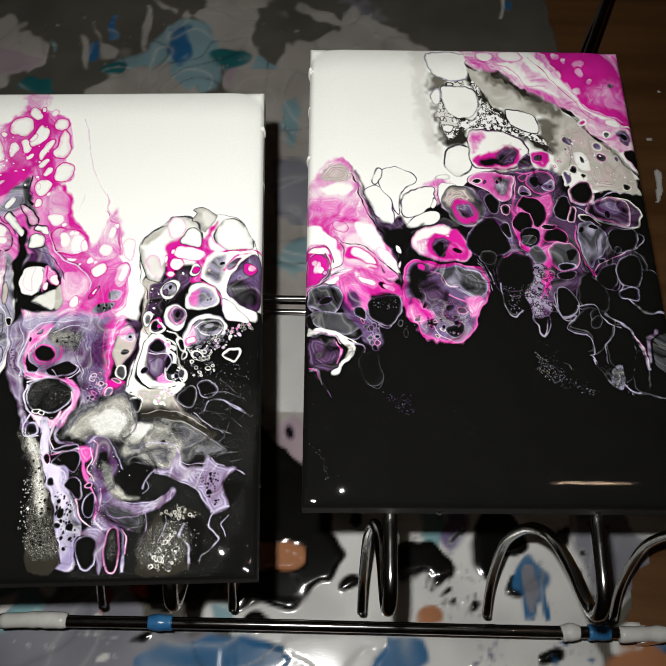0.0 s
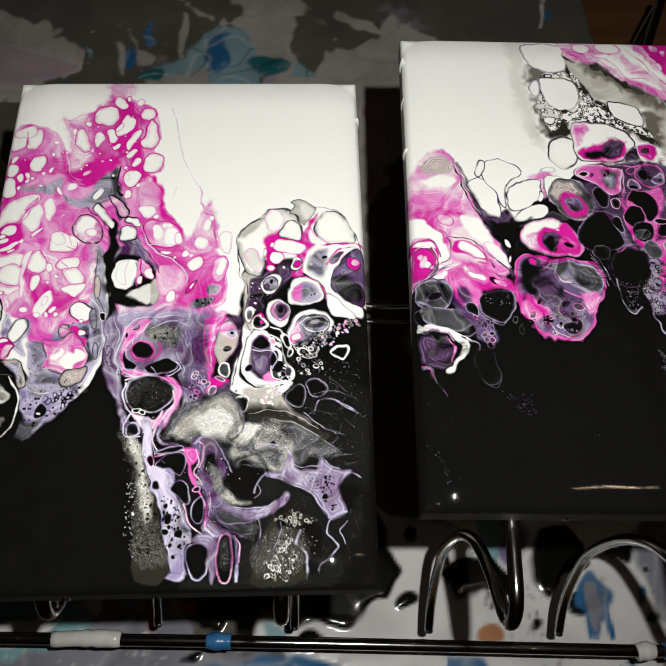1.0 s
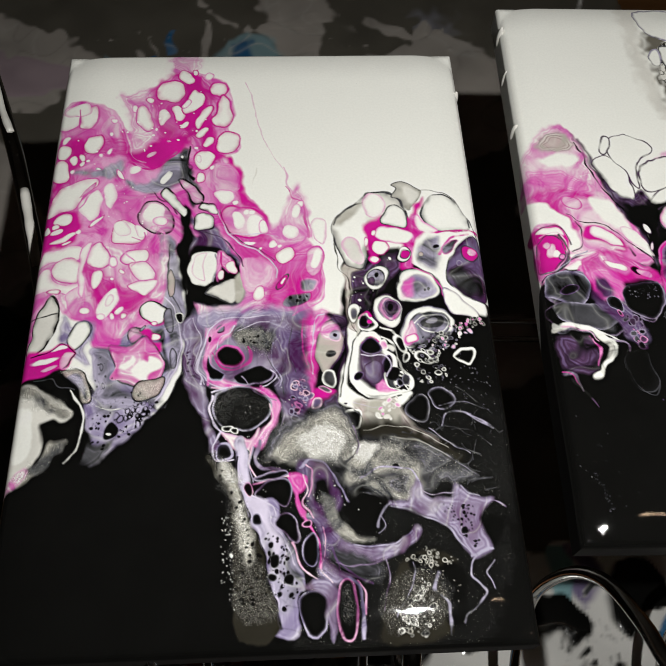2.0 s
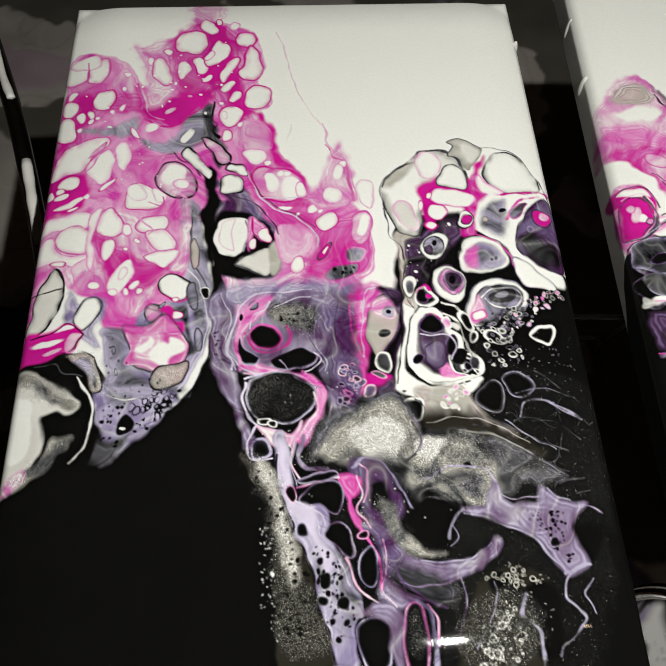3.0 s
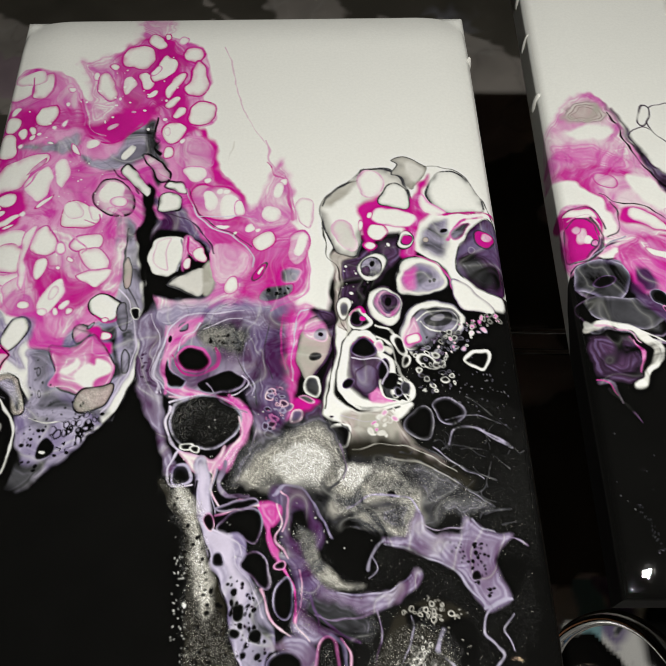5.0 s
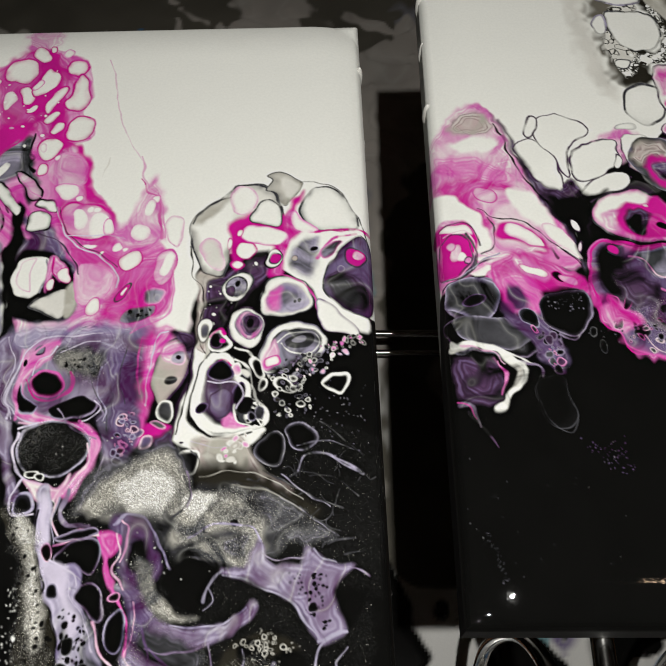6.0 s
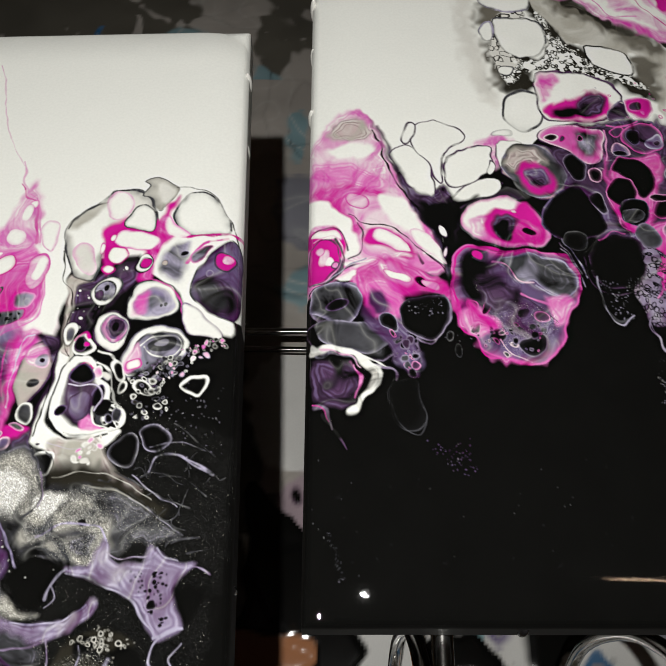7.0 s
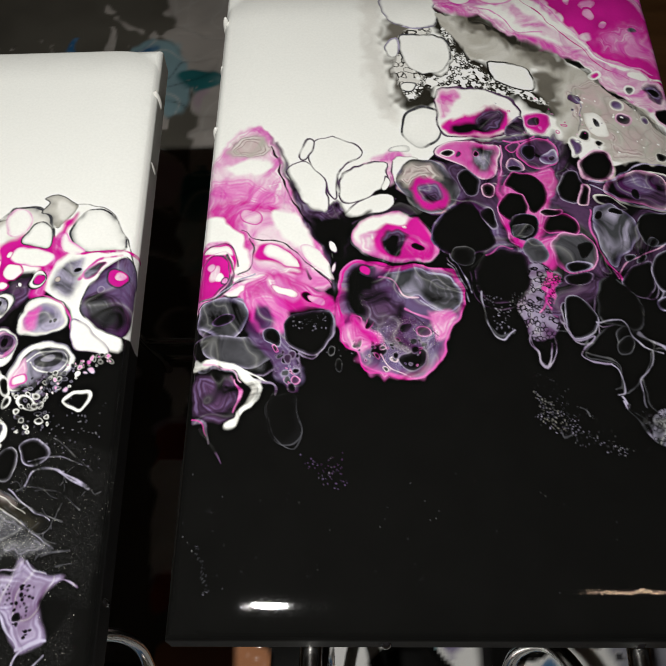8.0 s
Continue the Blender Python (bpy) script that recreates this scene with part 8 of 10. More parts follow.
region(R, 'o', 1.88, 1.07, [(96.4, 15.7), (104.3, 19.1), (108.6, 32.6), (111.4, 47.6), (120.1, 53), (122.9, 65.3), (136.7, 68.9), (146.4, 74.4), (149, 85.3), (138, 81.5), (126.1, 72.2), (118.8, 67.6), (95.7, 67.3), (95.1, 76.8), (84.8, 79.2), (80.4, 66), (78.4, 53.7), (86.2, 53.6), (98.8, 59.2), (103.4, 49.4), (102.9, 37.8), (94.3, 27.8)])
foam(R, 'o', 'W', 1.74, 0.80, [(98.9, 19.2), (105.9, 32.7), (110, 49.3), (119.6, 58.9), (136.5, 71.4), (145.9, 79.2), (128.6, 73.1), (95.7, 67.3), (85, 75.4), (81.8, 62.7), (98.7, 60.9), (104.2, 49.4), (100.6, 32.8)])
foam(R, 'o', 'w', 2.90, 0.79, [(79.2, 38.2), (87.6, 29.6), (95.5, 31.2), (86.5, 49.7), (89.6, 62.6), (82.8, 69.1), (78.3, 56.3)])
dots(R, 'W', 90, 0.27, 1.07, [(98.9, 19.2), (108.6, 32.6), (112.6, 49.2), (146.4, 74.4), (145.5, 82.3), (121.3, 68.5), (85.3, 69.1), (86.1, 56.2), (101.7, 56)])
pod(R, 'W', 'g', 0.81, 1.35, [(73.6, 5.7), (97.1, 5.2), (99.1, 15.7), (97, 27.8), (84.9, 29.7), (76, 23)])
pod(R, 'W', 'd', 0.79, 1.06, [(81.5, 34.8), (92.6, 34.6), (101.6, 37.8), (103.4, 49.4), (97.6, 58.6), (87.3, 56.8), (81.4, 46.5)])
region(R, 'o', 1.07, 0.80, [(104.3, 19.1), (108.9, 29.3), (110.5, 42.7), (106.3, 46), (104.6, 32.7), (98.4, 26)])
pod(R, 'W', 'g', 0.79, 0.79, [(74.3, 41.6), (79.3, 35.8), (80.5, 44.8), (76.1, 48.2)])
cell(R, 89.2, 89.6, 10.7, 8.5, -79, 'W', 'd', 1.01)
cell(R, 84.4, 66.9, 3.3, 3, -56, 'W', 'd', 0.77)
region(R, 'a', 0.80, 0.80, [(98.8, 20.9), (112, 22.4), (124.4, 34.1), (137, 40.6), (148.9, 51.9), (160.1, 56.6), (168.4, 63), (179.8, 73.9), (188.3, 86.3), (193.1, 104.4), (195.1, 111), (177.2, 110.6), (167.4, 109.9), (159.1, 95.9), (151.2, 99.6), (146.5, 96.1), (147.2, 74.4), (140.5, 56.9), (134.8, 61.9), (120.1, 52.4), (112.6, 49.2), (108.1, 39.4), (100.9, 29.4)])
region(R, 'b', 3.10, 1.03, [(154.8, 68), (173.4, 64.5), (185.7, 86.3), (192.9, 105.9), (167.7, 107.2), (163.7, 89.7), (154.5, 92.9)])
region(R, 'D', 3.23, 1.08, [(107.2, 15.5), (120.1, 21.5), (134.7, 36.2), (149.6, 45.3), (156.4, 55.1), (145.8, 55.9), (131.5, 43), (119, 34.5), (109.1, 26.5)])
region(R, 'D', 2.60, 1.04, [(137.6, 60.2), (149.1, 61.7), (147.9, 83.8), (143.5, 77.6)])
stroke(R, 'o', 2.69, 7.00, [(107.3, 13.8), (116, 22.3), (127.3, 30.6)])
stroke(R, 'o', 6.91, 2.39, [(127.3, 30.6), (139.5, 41.5), (152.1, 46.9), (160.3, 55)])
stroke(R, 'K', 2.09, 2.35, [(158, 52.4), (164.7, 61.4), (172.3, 72.5), (181.4, 80.8), (188.9, 90.9), (196.5, 98.4)])
pod(R, 'W', 'K', 0.78, 0.52, [(120.1, 53), (129.9, 53.5), (137.8, 58.6), (138.2, 69.2), (129.2, 67.4), (121.9, 62.1)])
cell(R, 162.4, 89.7, 7.2, 4.2, 73, 'W', 'b', 1.17)
cell(R, 162.3, 88.5, 2.8, 1.1, 73, 'd', 'W', 0.57)
cell(R, 155.6, 74.9, 2.6, 2.2, -59, 'm', 'V', 0.51)
stroke(R, 'g', 0.51, 0.51, [(155.5, 71.1), (157.2, 80.5), (154.5, 92.9)])
cell(R, 172.5, 79.1, 2.9, 2.2, -69, 'm', 'w', 0.77)
cell(R, 174.3, 86.5, 3.5, 2.9, -60, 'V', 'L', 1.02)
cell(R, 183.1, 87, 2.2, 1.7, -67, 'm', 'w', 0.51)
cell(R, 156.4, 95.6, 3.2, 2.7, -60, 'K', 'w', 1.01)
cell(R, 161.6, 100.4, 1.9, 1.7, -49, 'K', 'w', 0.75)
cell(R, 151.9, 102, 4.1, 2.1, 88, 'm', 'W', 1.06)
cell(R, 187, 106.9, 3, 2.1, -9, 'K', 'w', 0.75)
dots(R, 'W', 26, 0.26, 0.62, [(147.5, 64.9), (182.4, 73.9), (190.6, 104.5), (163, 104.9)])
region(R, 'L', 0.81, 0.81, [(96.6, 4.5), (100.5, 15.7), (112.6, 15.4), (123.6, 27.3), (132.2, 34.9), (147.4, 41.4), (160.6, 52.4), (171.4, 69.3), (181.7, 78.6), (195.5, 80.6), (203, 73.6), (210.3, -7.6), (95.1, -5.4)])
region(R, 'W', 1.61, 0.81, [(117.9, 15.4), (128.7, 15.2), (138.1, 28.7), (155.4, 40.2), (147.6, 39.4), (132.6, 30.5)])
region(R, 'W', 1.64, 0.82, [(127.6, -2.5), (138, 2.7), (149.7, 20), (158.9, 33.5), (148.8, 28.6), (136.8, 15)])
region(R, 'p', 2.16, 0.81, [(99.6, 8.7), (107.4, 12.1), (120.3, 18.8), (114.8, 21.6), (101.7, 17.4)])
region(R, 'p', 2.12, 0.80, [(129.8, 32.3), (147.6, 39.4), (159.5, 50.1), (149.6, 45.3)])
cell(R, 110.5, 7.8, 6, 4.2, -6, 'W', 'p', 0.81)
cell(R, 126.7, 7.5, 7.1, 5.6, -11, 'W', 'p', 0.81)
stroke(R, 'p', 0.81, 0.54, [(115.3, 15.4), (125.7, 18.7), (135.1, 32.2), (145.6, 33.7)])
region(R, 'P', 0.69, 0.82, [(149.8, -6.5), (150.6, 11.3), (157.2, 25), (162.6, 35.8), (171.3, 49.9), (184.7, 57.2), (204.8, 62.4), (215.8, -7.7)])
region(R, 'q', 3.18, 1.06, [(170.4, 36.6), (186.2, 27.9), (202.2, 27.6), (200.3, 57.6), (182.8, 52), (173.3, 44.9)])
region(R, 'p', 2.65, 1.06, [(176.6, 39.9), (190.8, 32.9), (199.2, 47.8), (183.2, 49.7)])
region(R, 'p', 0.82, 0.55, [(183.7, -3.5), (193.5, 14), (197.1, 22.6), (208.7, 3.2), (204.8, -7.5)])
region(R, 'P', 2.10, 0.79, [(178.1, 48.2), (193.2, 52.8), (197.7, 57.6), (184.9, 56.2)])
stroke(R, 'W', 1.09, 1.36, [(139.2, 4.4), (149.5, 21.7), (159.9, 35.8), (169.9, 50.9), (184.4, 59.5), (199.6, 62.5)])
stroke(R, 'P', 0.54, 0.54, [(137.5, 8), (149.2, 25.1), (158.3, 38.5), (169.4, 54.8), (181.3, 63.1)])
stroke(R, 'p', 0.82, 0.82, [(143.4, 2.6), (152.4, 19.9), (162.6, 35.8), (172.4, 52.2), (192.4, 58.4)])
cell(R, 156, 7, 4.3, 2.9, -73, 'L', 'P', 0.80)
cell(R, 160.7, 11.1, 2.9, 2.1, -73, 'L', 'P', 0.94)
cell(R, 169.2, 14.4, 5.3, 3.6, -42, 'p', 'P', 1.48)
cell(R, 168.9, 21.4, 4.6, 2.2, 86, 'p', 'P', 1.18)
cell(R, 165.9, 36.7, 3, 2.3, -14, 'L', 'p', 0.80)
cell(R, 174.3, 28.8, 2.4, 1.8, -71, 'L', 'P', 0.80)
cell(R, 187.2, 32, 2.2, 1.7, -14, 'g', 'p', 0.53)
cell(R, 166.3, 60.7, 2.5, 2.1, -36, 'P', 'W', 1.04)
cell(R, 179.9, 69.8, 2.6, 2, -69, 'd', 'W', 1.03)
cell(R, 185.5, 61.1, 5, 2.3, 18, 'W', 'L', 0.76)
pod(R, 'V', 'L', 1.30, 2.07, [(185.6, 65.9), (194.2, 63.5), (196, 72.1), (192.2, 76.9), (187, 73.8)])
cell(R, 190.7, 69.9, 3, 2.9, 50, 'K', 'm', 1.00)
pod(R, 'K', 'L', 1.02, 1.02, [(189.2, 80), (199.3, 80.5), (198.9, 91.6), (192.7, 90.8)])
pod(R, 'W', 'V', 0.90, 1.03, [(96.3, 69.5), (111.1, 67.4), (123.6, 71.6), (132.1, 81.5), (125.7, 93.3), (106.4, 95.5), (97.7, 93.8), (94.8, 81.5)])
region(R, 'p', 2.05, 0.77, [(97.3, 70.5), (105.9, 69.1), (102.8, 76.7), (97.2, 83)])
region(R, 'P', 1.52, 0.76, [(98.1, 89.2), (107.4, 83.2), (120.4, 79.5), (127, 84.7), (123.2, 93.4), (104, 94.6)])
region(R, 'K', 1.01, 0.76, [(102.4, 88.8), (114.6, 87.4), (120.2, 81.7), (123.7, 85.4), (120, 91.9), (104.1, 93.1)])
region(R, 'V', 1.52, 0.76, [(112.3, 84.9), (120.4, 79.5), (124.5, 84.8), (119.3, 91.6), (114.4, 90.5)])
region(R, 'W', 1.02, 0.51, [(104.9, 82), (115.2, 79.9), (109.8, 84.4)])
pod(R, 'V', 'l', 0.50, 1.01, [(123.8, 92.5), (131.4, 84), (131.7, 93.3), (125.3, 95.2)])
pod(R, 'P', 'L', 0.76, 1.53, [(133.1, 84.3), (141.6, 83.3), (144.6, 88.5), (140.5, 94), (133.8, 92.6)])
cell(R, 137.3, 88, 2.8, 2.7, -49, 'V', 'q', 0.75)
cell(R, 139.3, 91.3, 1.3, 1.2, -36, 'p', 'P', 0.51)
region(R, 'V', 2.51, 1.01, [(118.9, 96.5), (144.1, 95.5), (144.9, 111.1), (122.2, 114.3)])
pod(R, 'q', 'V', 0.75, 2.00, [(94.5, 101.7), (101.2, 98.3), (118.8, 97.7), (119.6, 105.5), (114.8, 114.4), (110.2, 116.3), (105.2, 111.6), (96, 107.6)])
region(R, 'b', 2.00, 0.75, [(108.2, 104.2), (118.3, 102.5), (117.7, 110), (111.4, 114.5)])
region(R, 'd', 1.99, 0.75, [(111.1, 105.6), (117, 104), (115.1, 110.9)])
cell(R, 98.3, 104, 2.4, 2.2, -62, 'K', 'L', 0.75)
cell(R, 103, 103.9, 1.8, 1, -71, 'V', 'L', 0.49)
cell(R, 110.3, 102.9, 2.2, 1.9, -57, 'K', 'p', 0.75)
pod(R, 'K', 'm', 1.00, 2.51, [(132.3, 97.8), (141.5, 96.2), (143.2, 108.1), (138.3, 114.4), (130.1, 110.1)])
cell(R, 138.6, 106.7, 4, 3.6, -51, 'l', 'V', 1.00)
cell(R, 138.9, 106.4, 1.5, 1.2, -71, 'V', 'c', 0.75)
pod(R, 'd', 'c', 0.62, 1.24, [(122.6, 110.2), (126.1, 104.8), (129.2, 111.3), (124.7, 114)])
cell(R, 126.5, 100.9, 4.3, 3, -74, 'V', 'm', 0.74)
pod(R, 'W', 'V', 0.53, 0.53, [(75.9, 108), (86.3, 106.7), (80.8, 113.4), (76.7, 120.5)])
pod(R, 'b', 'V', 0.69, 2.06, [(76.7, 122.2), (80.1, 113.4), (86.7, 108.1), (96.2, 110.4), (101.7, 119.2), (102.1, 128.9), (96.3, 136.5), (89.7, 135.4), (83.2, 129), (78.3, 124.8)])
region(R, 'g', 1.74, 0.52, [(84.9, 110.8), (94.4, 111.3), (98.5, 116.3), (89, 115.3)])
region(R, 'q', 1.55, 0.69, [(82.8, 117.9), (89, 115.3), (97.3, 120.7), (98.7, 131), (93, 135.4), (86.6, 129.2)])
region(R, 'V', 1.20, 0.86, [(86.1, 121.9), (95.8, 118), (99, 127.2), (93.3, 130.1), (88.4, 126.7)])
region(R, 'p', 1.18, 0.51, [(89.9, 131), (96.7, 130.6), (95.6, 134.8), (91.4, 134.8)])
pod(R, 'L', 'K', 0.66, 1.00, [(59.3, 146.3), (62.7, 140.2), (71.2, 136.1), (79.5, 137.2), (87.6, 144.5), (91.4, 153.6), (90.1, 157.7), (80.3, 159.4), (69, 157.7), (61.7, 154.3)])
region(R, 'W', 1.17, 0.50, [(61.8, 142.2), (71.1, 137.3), (79.5, 138.4), (71.9, 141.7), (64.6, 148.4)])
region(R, 'P', 1.00, 0.83, [(67.6, 144.9), (74.3, 143.3), (81.1, 140.1), (87.8, 145.9), (90.3, 155.5), (80.4, 158.6), (70.7, 156.6), (65.5, 151.4)])
region(R, 'K', 0.66, 1.49, [(70.1, 146.6), (75.1, 144.4), (81.2, 145.6), (79.9, 150.5), (76.5, 153.4), (77.2, 156.6), (73.2, 153.4), (69.2, 151.4)])
region(R, 'V', 1.00, 0.50, [(75.9, 144.4), (81.2, 145.8), (79, 151.5)])
cell(R, 85.2, 152.1, 1.6, 1.3, -83, 'K', 'P', 0.49)
cell(R, 80.3, 143.4, 0.8, 0.8, -31, 'p', 'L', 0.33)
pod(R, 'V', 'P', 0.96, 1.29, [(55.2, 166.9), (58.4, 161.2), (65.7, 159.7), (77.1, 160.3), (88.4, 161), (96.3, 162.4), (100.6, 170), (99.4, 177.5), (94.8, 185.6), (91.9, 196.2), (86.1, 204.7), (76.9, 208), (69.5, 205.6), (63.5, 204.8), (62, 197.8), (55.9, 194.3), (53.6, 185.4), (53.6, 174.4)])
region(R, 'q', 1.94, 1.45, [(68.1, 163.2), (73.7, 163.2), (75, 174.6), (82.7, 180.1), (95.1, 181.7), (93, 190.9), (87.7, 203), (78.4, 207.2), (65, 204.9), (62.1, 196), (55.3, 192.5), (54.1, 180), (59.1, 185.4), (63.7, 189.4), (70.1, 181.9), (73.3, 178.6)])
region(R, 'V', 2.19, 1.25, [(70.1, 181.9), (81, 181), (89.3, 187.4), (84.7, 203), (77, 204.6), (69.7, 197.8)])
region(R, 'V', 1.25, 0.94, [(70.9, 181), (81.1, 180.1), (88.6, 186.5), (85.9, 192.7), (77.6, 190.9), (73, 187.3)])
region(R, 'K', 0.80, 0.64, [(56.8, 167.3), (62.5, 162), (68.5, 165.1), (70.2, 174.5), (73.5, 181), (65.3, 185.1), (55.9, 182.2)])
region(R, 'm', 1.27, 0.80, [(63.1, 172.6), (68.7, 172.7), (70.9, 181), (65.3, 182.8)])
region(R, 'P', 0.94, 0.47, [(90.4, 181.1), (97.7, 177.5), (94.8, 185.6), (88.5, 187.4)])
pod(R, 'd', 'g', 0.56, 1.45, [(71.3, 165.5), (80.2, 161.9), (91.5, 162.6), (98.5, 165.7), (100.1, 172.9), (96.7, 180.2), (92, 181.1), (87.6, 175.8), (79.7, 175.7), (75.1, 171.2)])
region(R, 'g', 1.44, 0.80, [(88, 167.1), (94.5, 165.3), (98, 172.8), (95.3, 178.7), (90.8, 174.7)])
cell(R, 92.8, 172.8, 5.5, 3.8, -89, 'd', 'g', 0.81)
region(R, 'm', 0.80, 0.32, [(68.8, 167.4), (72.3, 167.8), (77.2, 175.5), (73.3, 177.5)])
stroke(R, 'L', 0.48, 0.48, [(71.3, 165.5), (74.7, 172.7), (80, 176.5), (87.5, 177.6), (92, 181.6)])
stroke(R, 'P', 0.97, 0.65, [(67.3, 163.2), (70.3, 172.7), (74.8, 179.2), (82.6, 181)])
cell(R, 64.4, 163.1, 2.7, 2.3, -1, 'P', 'K', 0.65)
cell(R, 79.9, 200.4, 5.2, 5, -33, 'K', 'l', 0.61)
cell(R, 69.7, 198.2, 3.9, 2.6, -88, 'V', 'l', 0.61)
cell(R, 59.1, 184.5, 2, 1.6, 0, 'K', 'V', 0.47)
cell(R, 61.5, 195.2, 2.3, 1.7, 28, 'V', 'p', 0.47)
cell(R, 65.6, 185.8, 3.4, 1.4, -81, 'K', 'P', 0.47)
stroke(R, 'p', 0.62, 0.93, [(57.5, 189.9), (64.4, 191.7), (69.6, 199.5), (74.8, 203.3)])
stroke(R, 'l', 0.46, 0.46, [(74.3, 196.1), (80.5, 194.7), (86.4, 197.9)])
sprinkle(R, 'VKm', 'VPl', 50, 0.23, 1.09, [(57.5, 185.4), (85.3, 189.1), (91.3, 192.7), (84.6, 204.7), (65, 202.9)])
dots(R, 'g', 50, 0.08, 0.20, [(60.6, 190.8), (85.5, 185.6), (91.3, 192.7), (84.5, 206.4), (65, 202.9)])
glitter(R, 0.3, [(62.3, 174.5), (85.9, 178.3), (91.3, 192.7), (84.5, 206.4), (65, 202.9)])
region(R, 'm', 1.26, 0.79, [(21.3, 181.6), (30.9, 185.3), (37.4, 192.4), (40.1, 206.2), (36.5, 212), (30.1, 202.8), (23.5, 192.4)])
pod(R, 'd', 'l', 0.48, 1.27, [(1.5, 180.1), (9.8, 174.9), (17.9, 175.9), (20.3, 183.4), (17.4, 189.9), (4.8, 190.9)])
cell(R, 11.8, 184.7, 3.6, 2.3, 3, 'K', 'd', 0.63)
pod(R, 'K', 'l', 0.39, 0.78, [(0.6, 192.6), (11, 190.7), (22, 194.1), (30.3, 201.1), (27.2, 206.1), (15, 204.6), (3.3, 201)])
region(R, 'd', 1.54, 0.61, [(17.6, 197.6), (26.9, 199.4), (27.1, 204.5), (17.9, 202.7)])
pod(R, 'K', 'l', 0.47, 1.26, [(33.6, 182.1), (38.6, 177.3), (49.7, 179.6), (52.2, 189), (47.1, 197.7), (42.5, 199.8), (36.2, 192.8)])
cell(R, 28.5, 190.6, 3.6, 2.6, 52, 'K', 'l', 0.67)
foam(R, 'l', 'K', 1.84, 0.46, [(29.9, 198.5), (39, 195.1), (39.8, 206.2), (36.5, 212), (32.1, 207)])
cell(R, 36, 206.2, 2.6, 2.5, 28, 'K', 'g', 0.45)
dots(R, 'g', 50, 0.08, 0.19, [(17.3, 192.4), (31.4, 197.6), (37.1, 181.7), (51.2, 181.8), (39, 192.5), (30.2, 204.5)])
stroke(R, 'w', 1.83, 2.44, [(1.9, 202.3), (8.7, 201), (15.7, 203.6)])
stroke(R, 'w', 2.43, 2.74, [(15.7, 203.6), (23.6, 209.5), (23.2, 216), (17, 224)])
stroke(R, 'g', 1.53, 1.22, [(4.2, 203), (11.9, 203.4), (18.2, 207.5)])
stroke(R, 'p', 1.36, 1.21, [(16, 208.6), (19.8, 213.6), (16.8, 220.1)])
region(R, 'V', 0.76, 0.45, [(2.4, 207.7), (13.7, 206.9), (18.7, 214.4), (14.8, 224), (4.4, 222.4)])
region(R, 'K', 1.21, 0.45, [(4.8, 209.4), (12.3, 209.4), (15, 216), (10.2, 220.8), (4.9, 219.2)])
stroke(R, 'W', 0.61, 0.46, [(18, 204.4), (25.8, 207), (30.4, 209.5)])
stroke(R, 'l', 1.21, 0.60, [(24.3, 207.8), (30.4, 209.5), (31.3, 214.4)])
stroke(R, 'l', 1.77, 0.88, [(3.8, 224), (7.6, 225.6), (9.6, 231.8)])
stroke(R, 'V', 1.17, 0.44, [(6.3, 227.2), (11.2, 233.4), (14.5, 239.4)])
cell(R, 35.1, 223.3, 9.1, 6.1, 78, 'K', 'd', 0.22)
dots(R, 'm', 70, 0.09, 0.26, [(38.6, 233.4), (45.9, 238), (57.3, 235), (55.9, 248.3), (48.9, 249.8)])
dots(R, 'd', 60, 0.07, 0.17, [(0, 237.9), (153.6, 238.1), (145.9, 282.1), (4.4, 282.4)])
dots(R, 'g', 60, 0.10, 0.19, [(3.2, 263.8), (9.8, 267.9), (14.3, 282.3), (12.3, 282.3), (8.6, 270.6)])
cell(R, 52.1, 197.7, 1.7, 1.2, 89, 'K', 'd', 0.23)
cell(R, 54.4, 202.9, 2.4, 1.5, 90, 'K', 'd', 0.23)
region(R, 'V', 3.83, 1.04, [(113.7, 109.3), (141.5, 109.5), (163.6, 123), (172.7, 129.6), (158.3, 156), (140.6, 167.5), (124, 159.7), (110.8, 143.6)])
region(R, 'm', 1.73, 1.04, [(99.5, 113.6), (105.1, 131.1), (107.8, 139.5), (101.2, 139.4)])
pod(R, 'K', 'm', 0.43, 0.52, [(104.5, 115.9), (108.7, 118.1), (110, 126.9), (106.2, 128.1)])
pod(R, 'o', 'm', 0.42, 0.84, [(109.8, 135.4), (112.5, 133.3), (116, 141.6), (117.1, 146.7), (112.5, 142.6)])
pod(R, 'K', 'm', 0.51, 1.02, [(118.5, 123.7), (125, 118.3), (135.4, 117.3), (138.9, 125), (136.8, 133.5), (129.9, 135.5), (127.2, 129.6), (120.7, 127)])
pod(R, 'o', 'V', 0.51, 0.68, [(117.1, 129.5), (124.2, 125.9), (130.1, 129.2), (131.9, 136), (129.3, 140.7), (119.5, 139.6)])
cell(R, 127.2, 145.2, 4.1, 3.7, -35, 'o', 'd', 0.49)
cell(R, 115.3, 124.3, 3.7, 2.9, -78, 'K', 'L', 0.68)
pod(R, 'K', 'l', 0.52, 0.69, [(140.7, 114.5), (146.3, 113), (150.4, 120.7), (150, 130.6), (146.3, 131.9), (141.1, 126.3)])
cell(R, 152.4, 127.7, 4.8, 2.3, -73, 'K', 'a', 0.66)
cell(R, 160.1, 113.1, 7.5, 6.2, -63, 'K', 'b', 1.55)
region(R, 'd', 1.21, 0.52, [(156.2, 109.7), (162.5, 108.6), (165, 114.3), (157.5, 118.6)])
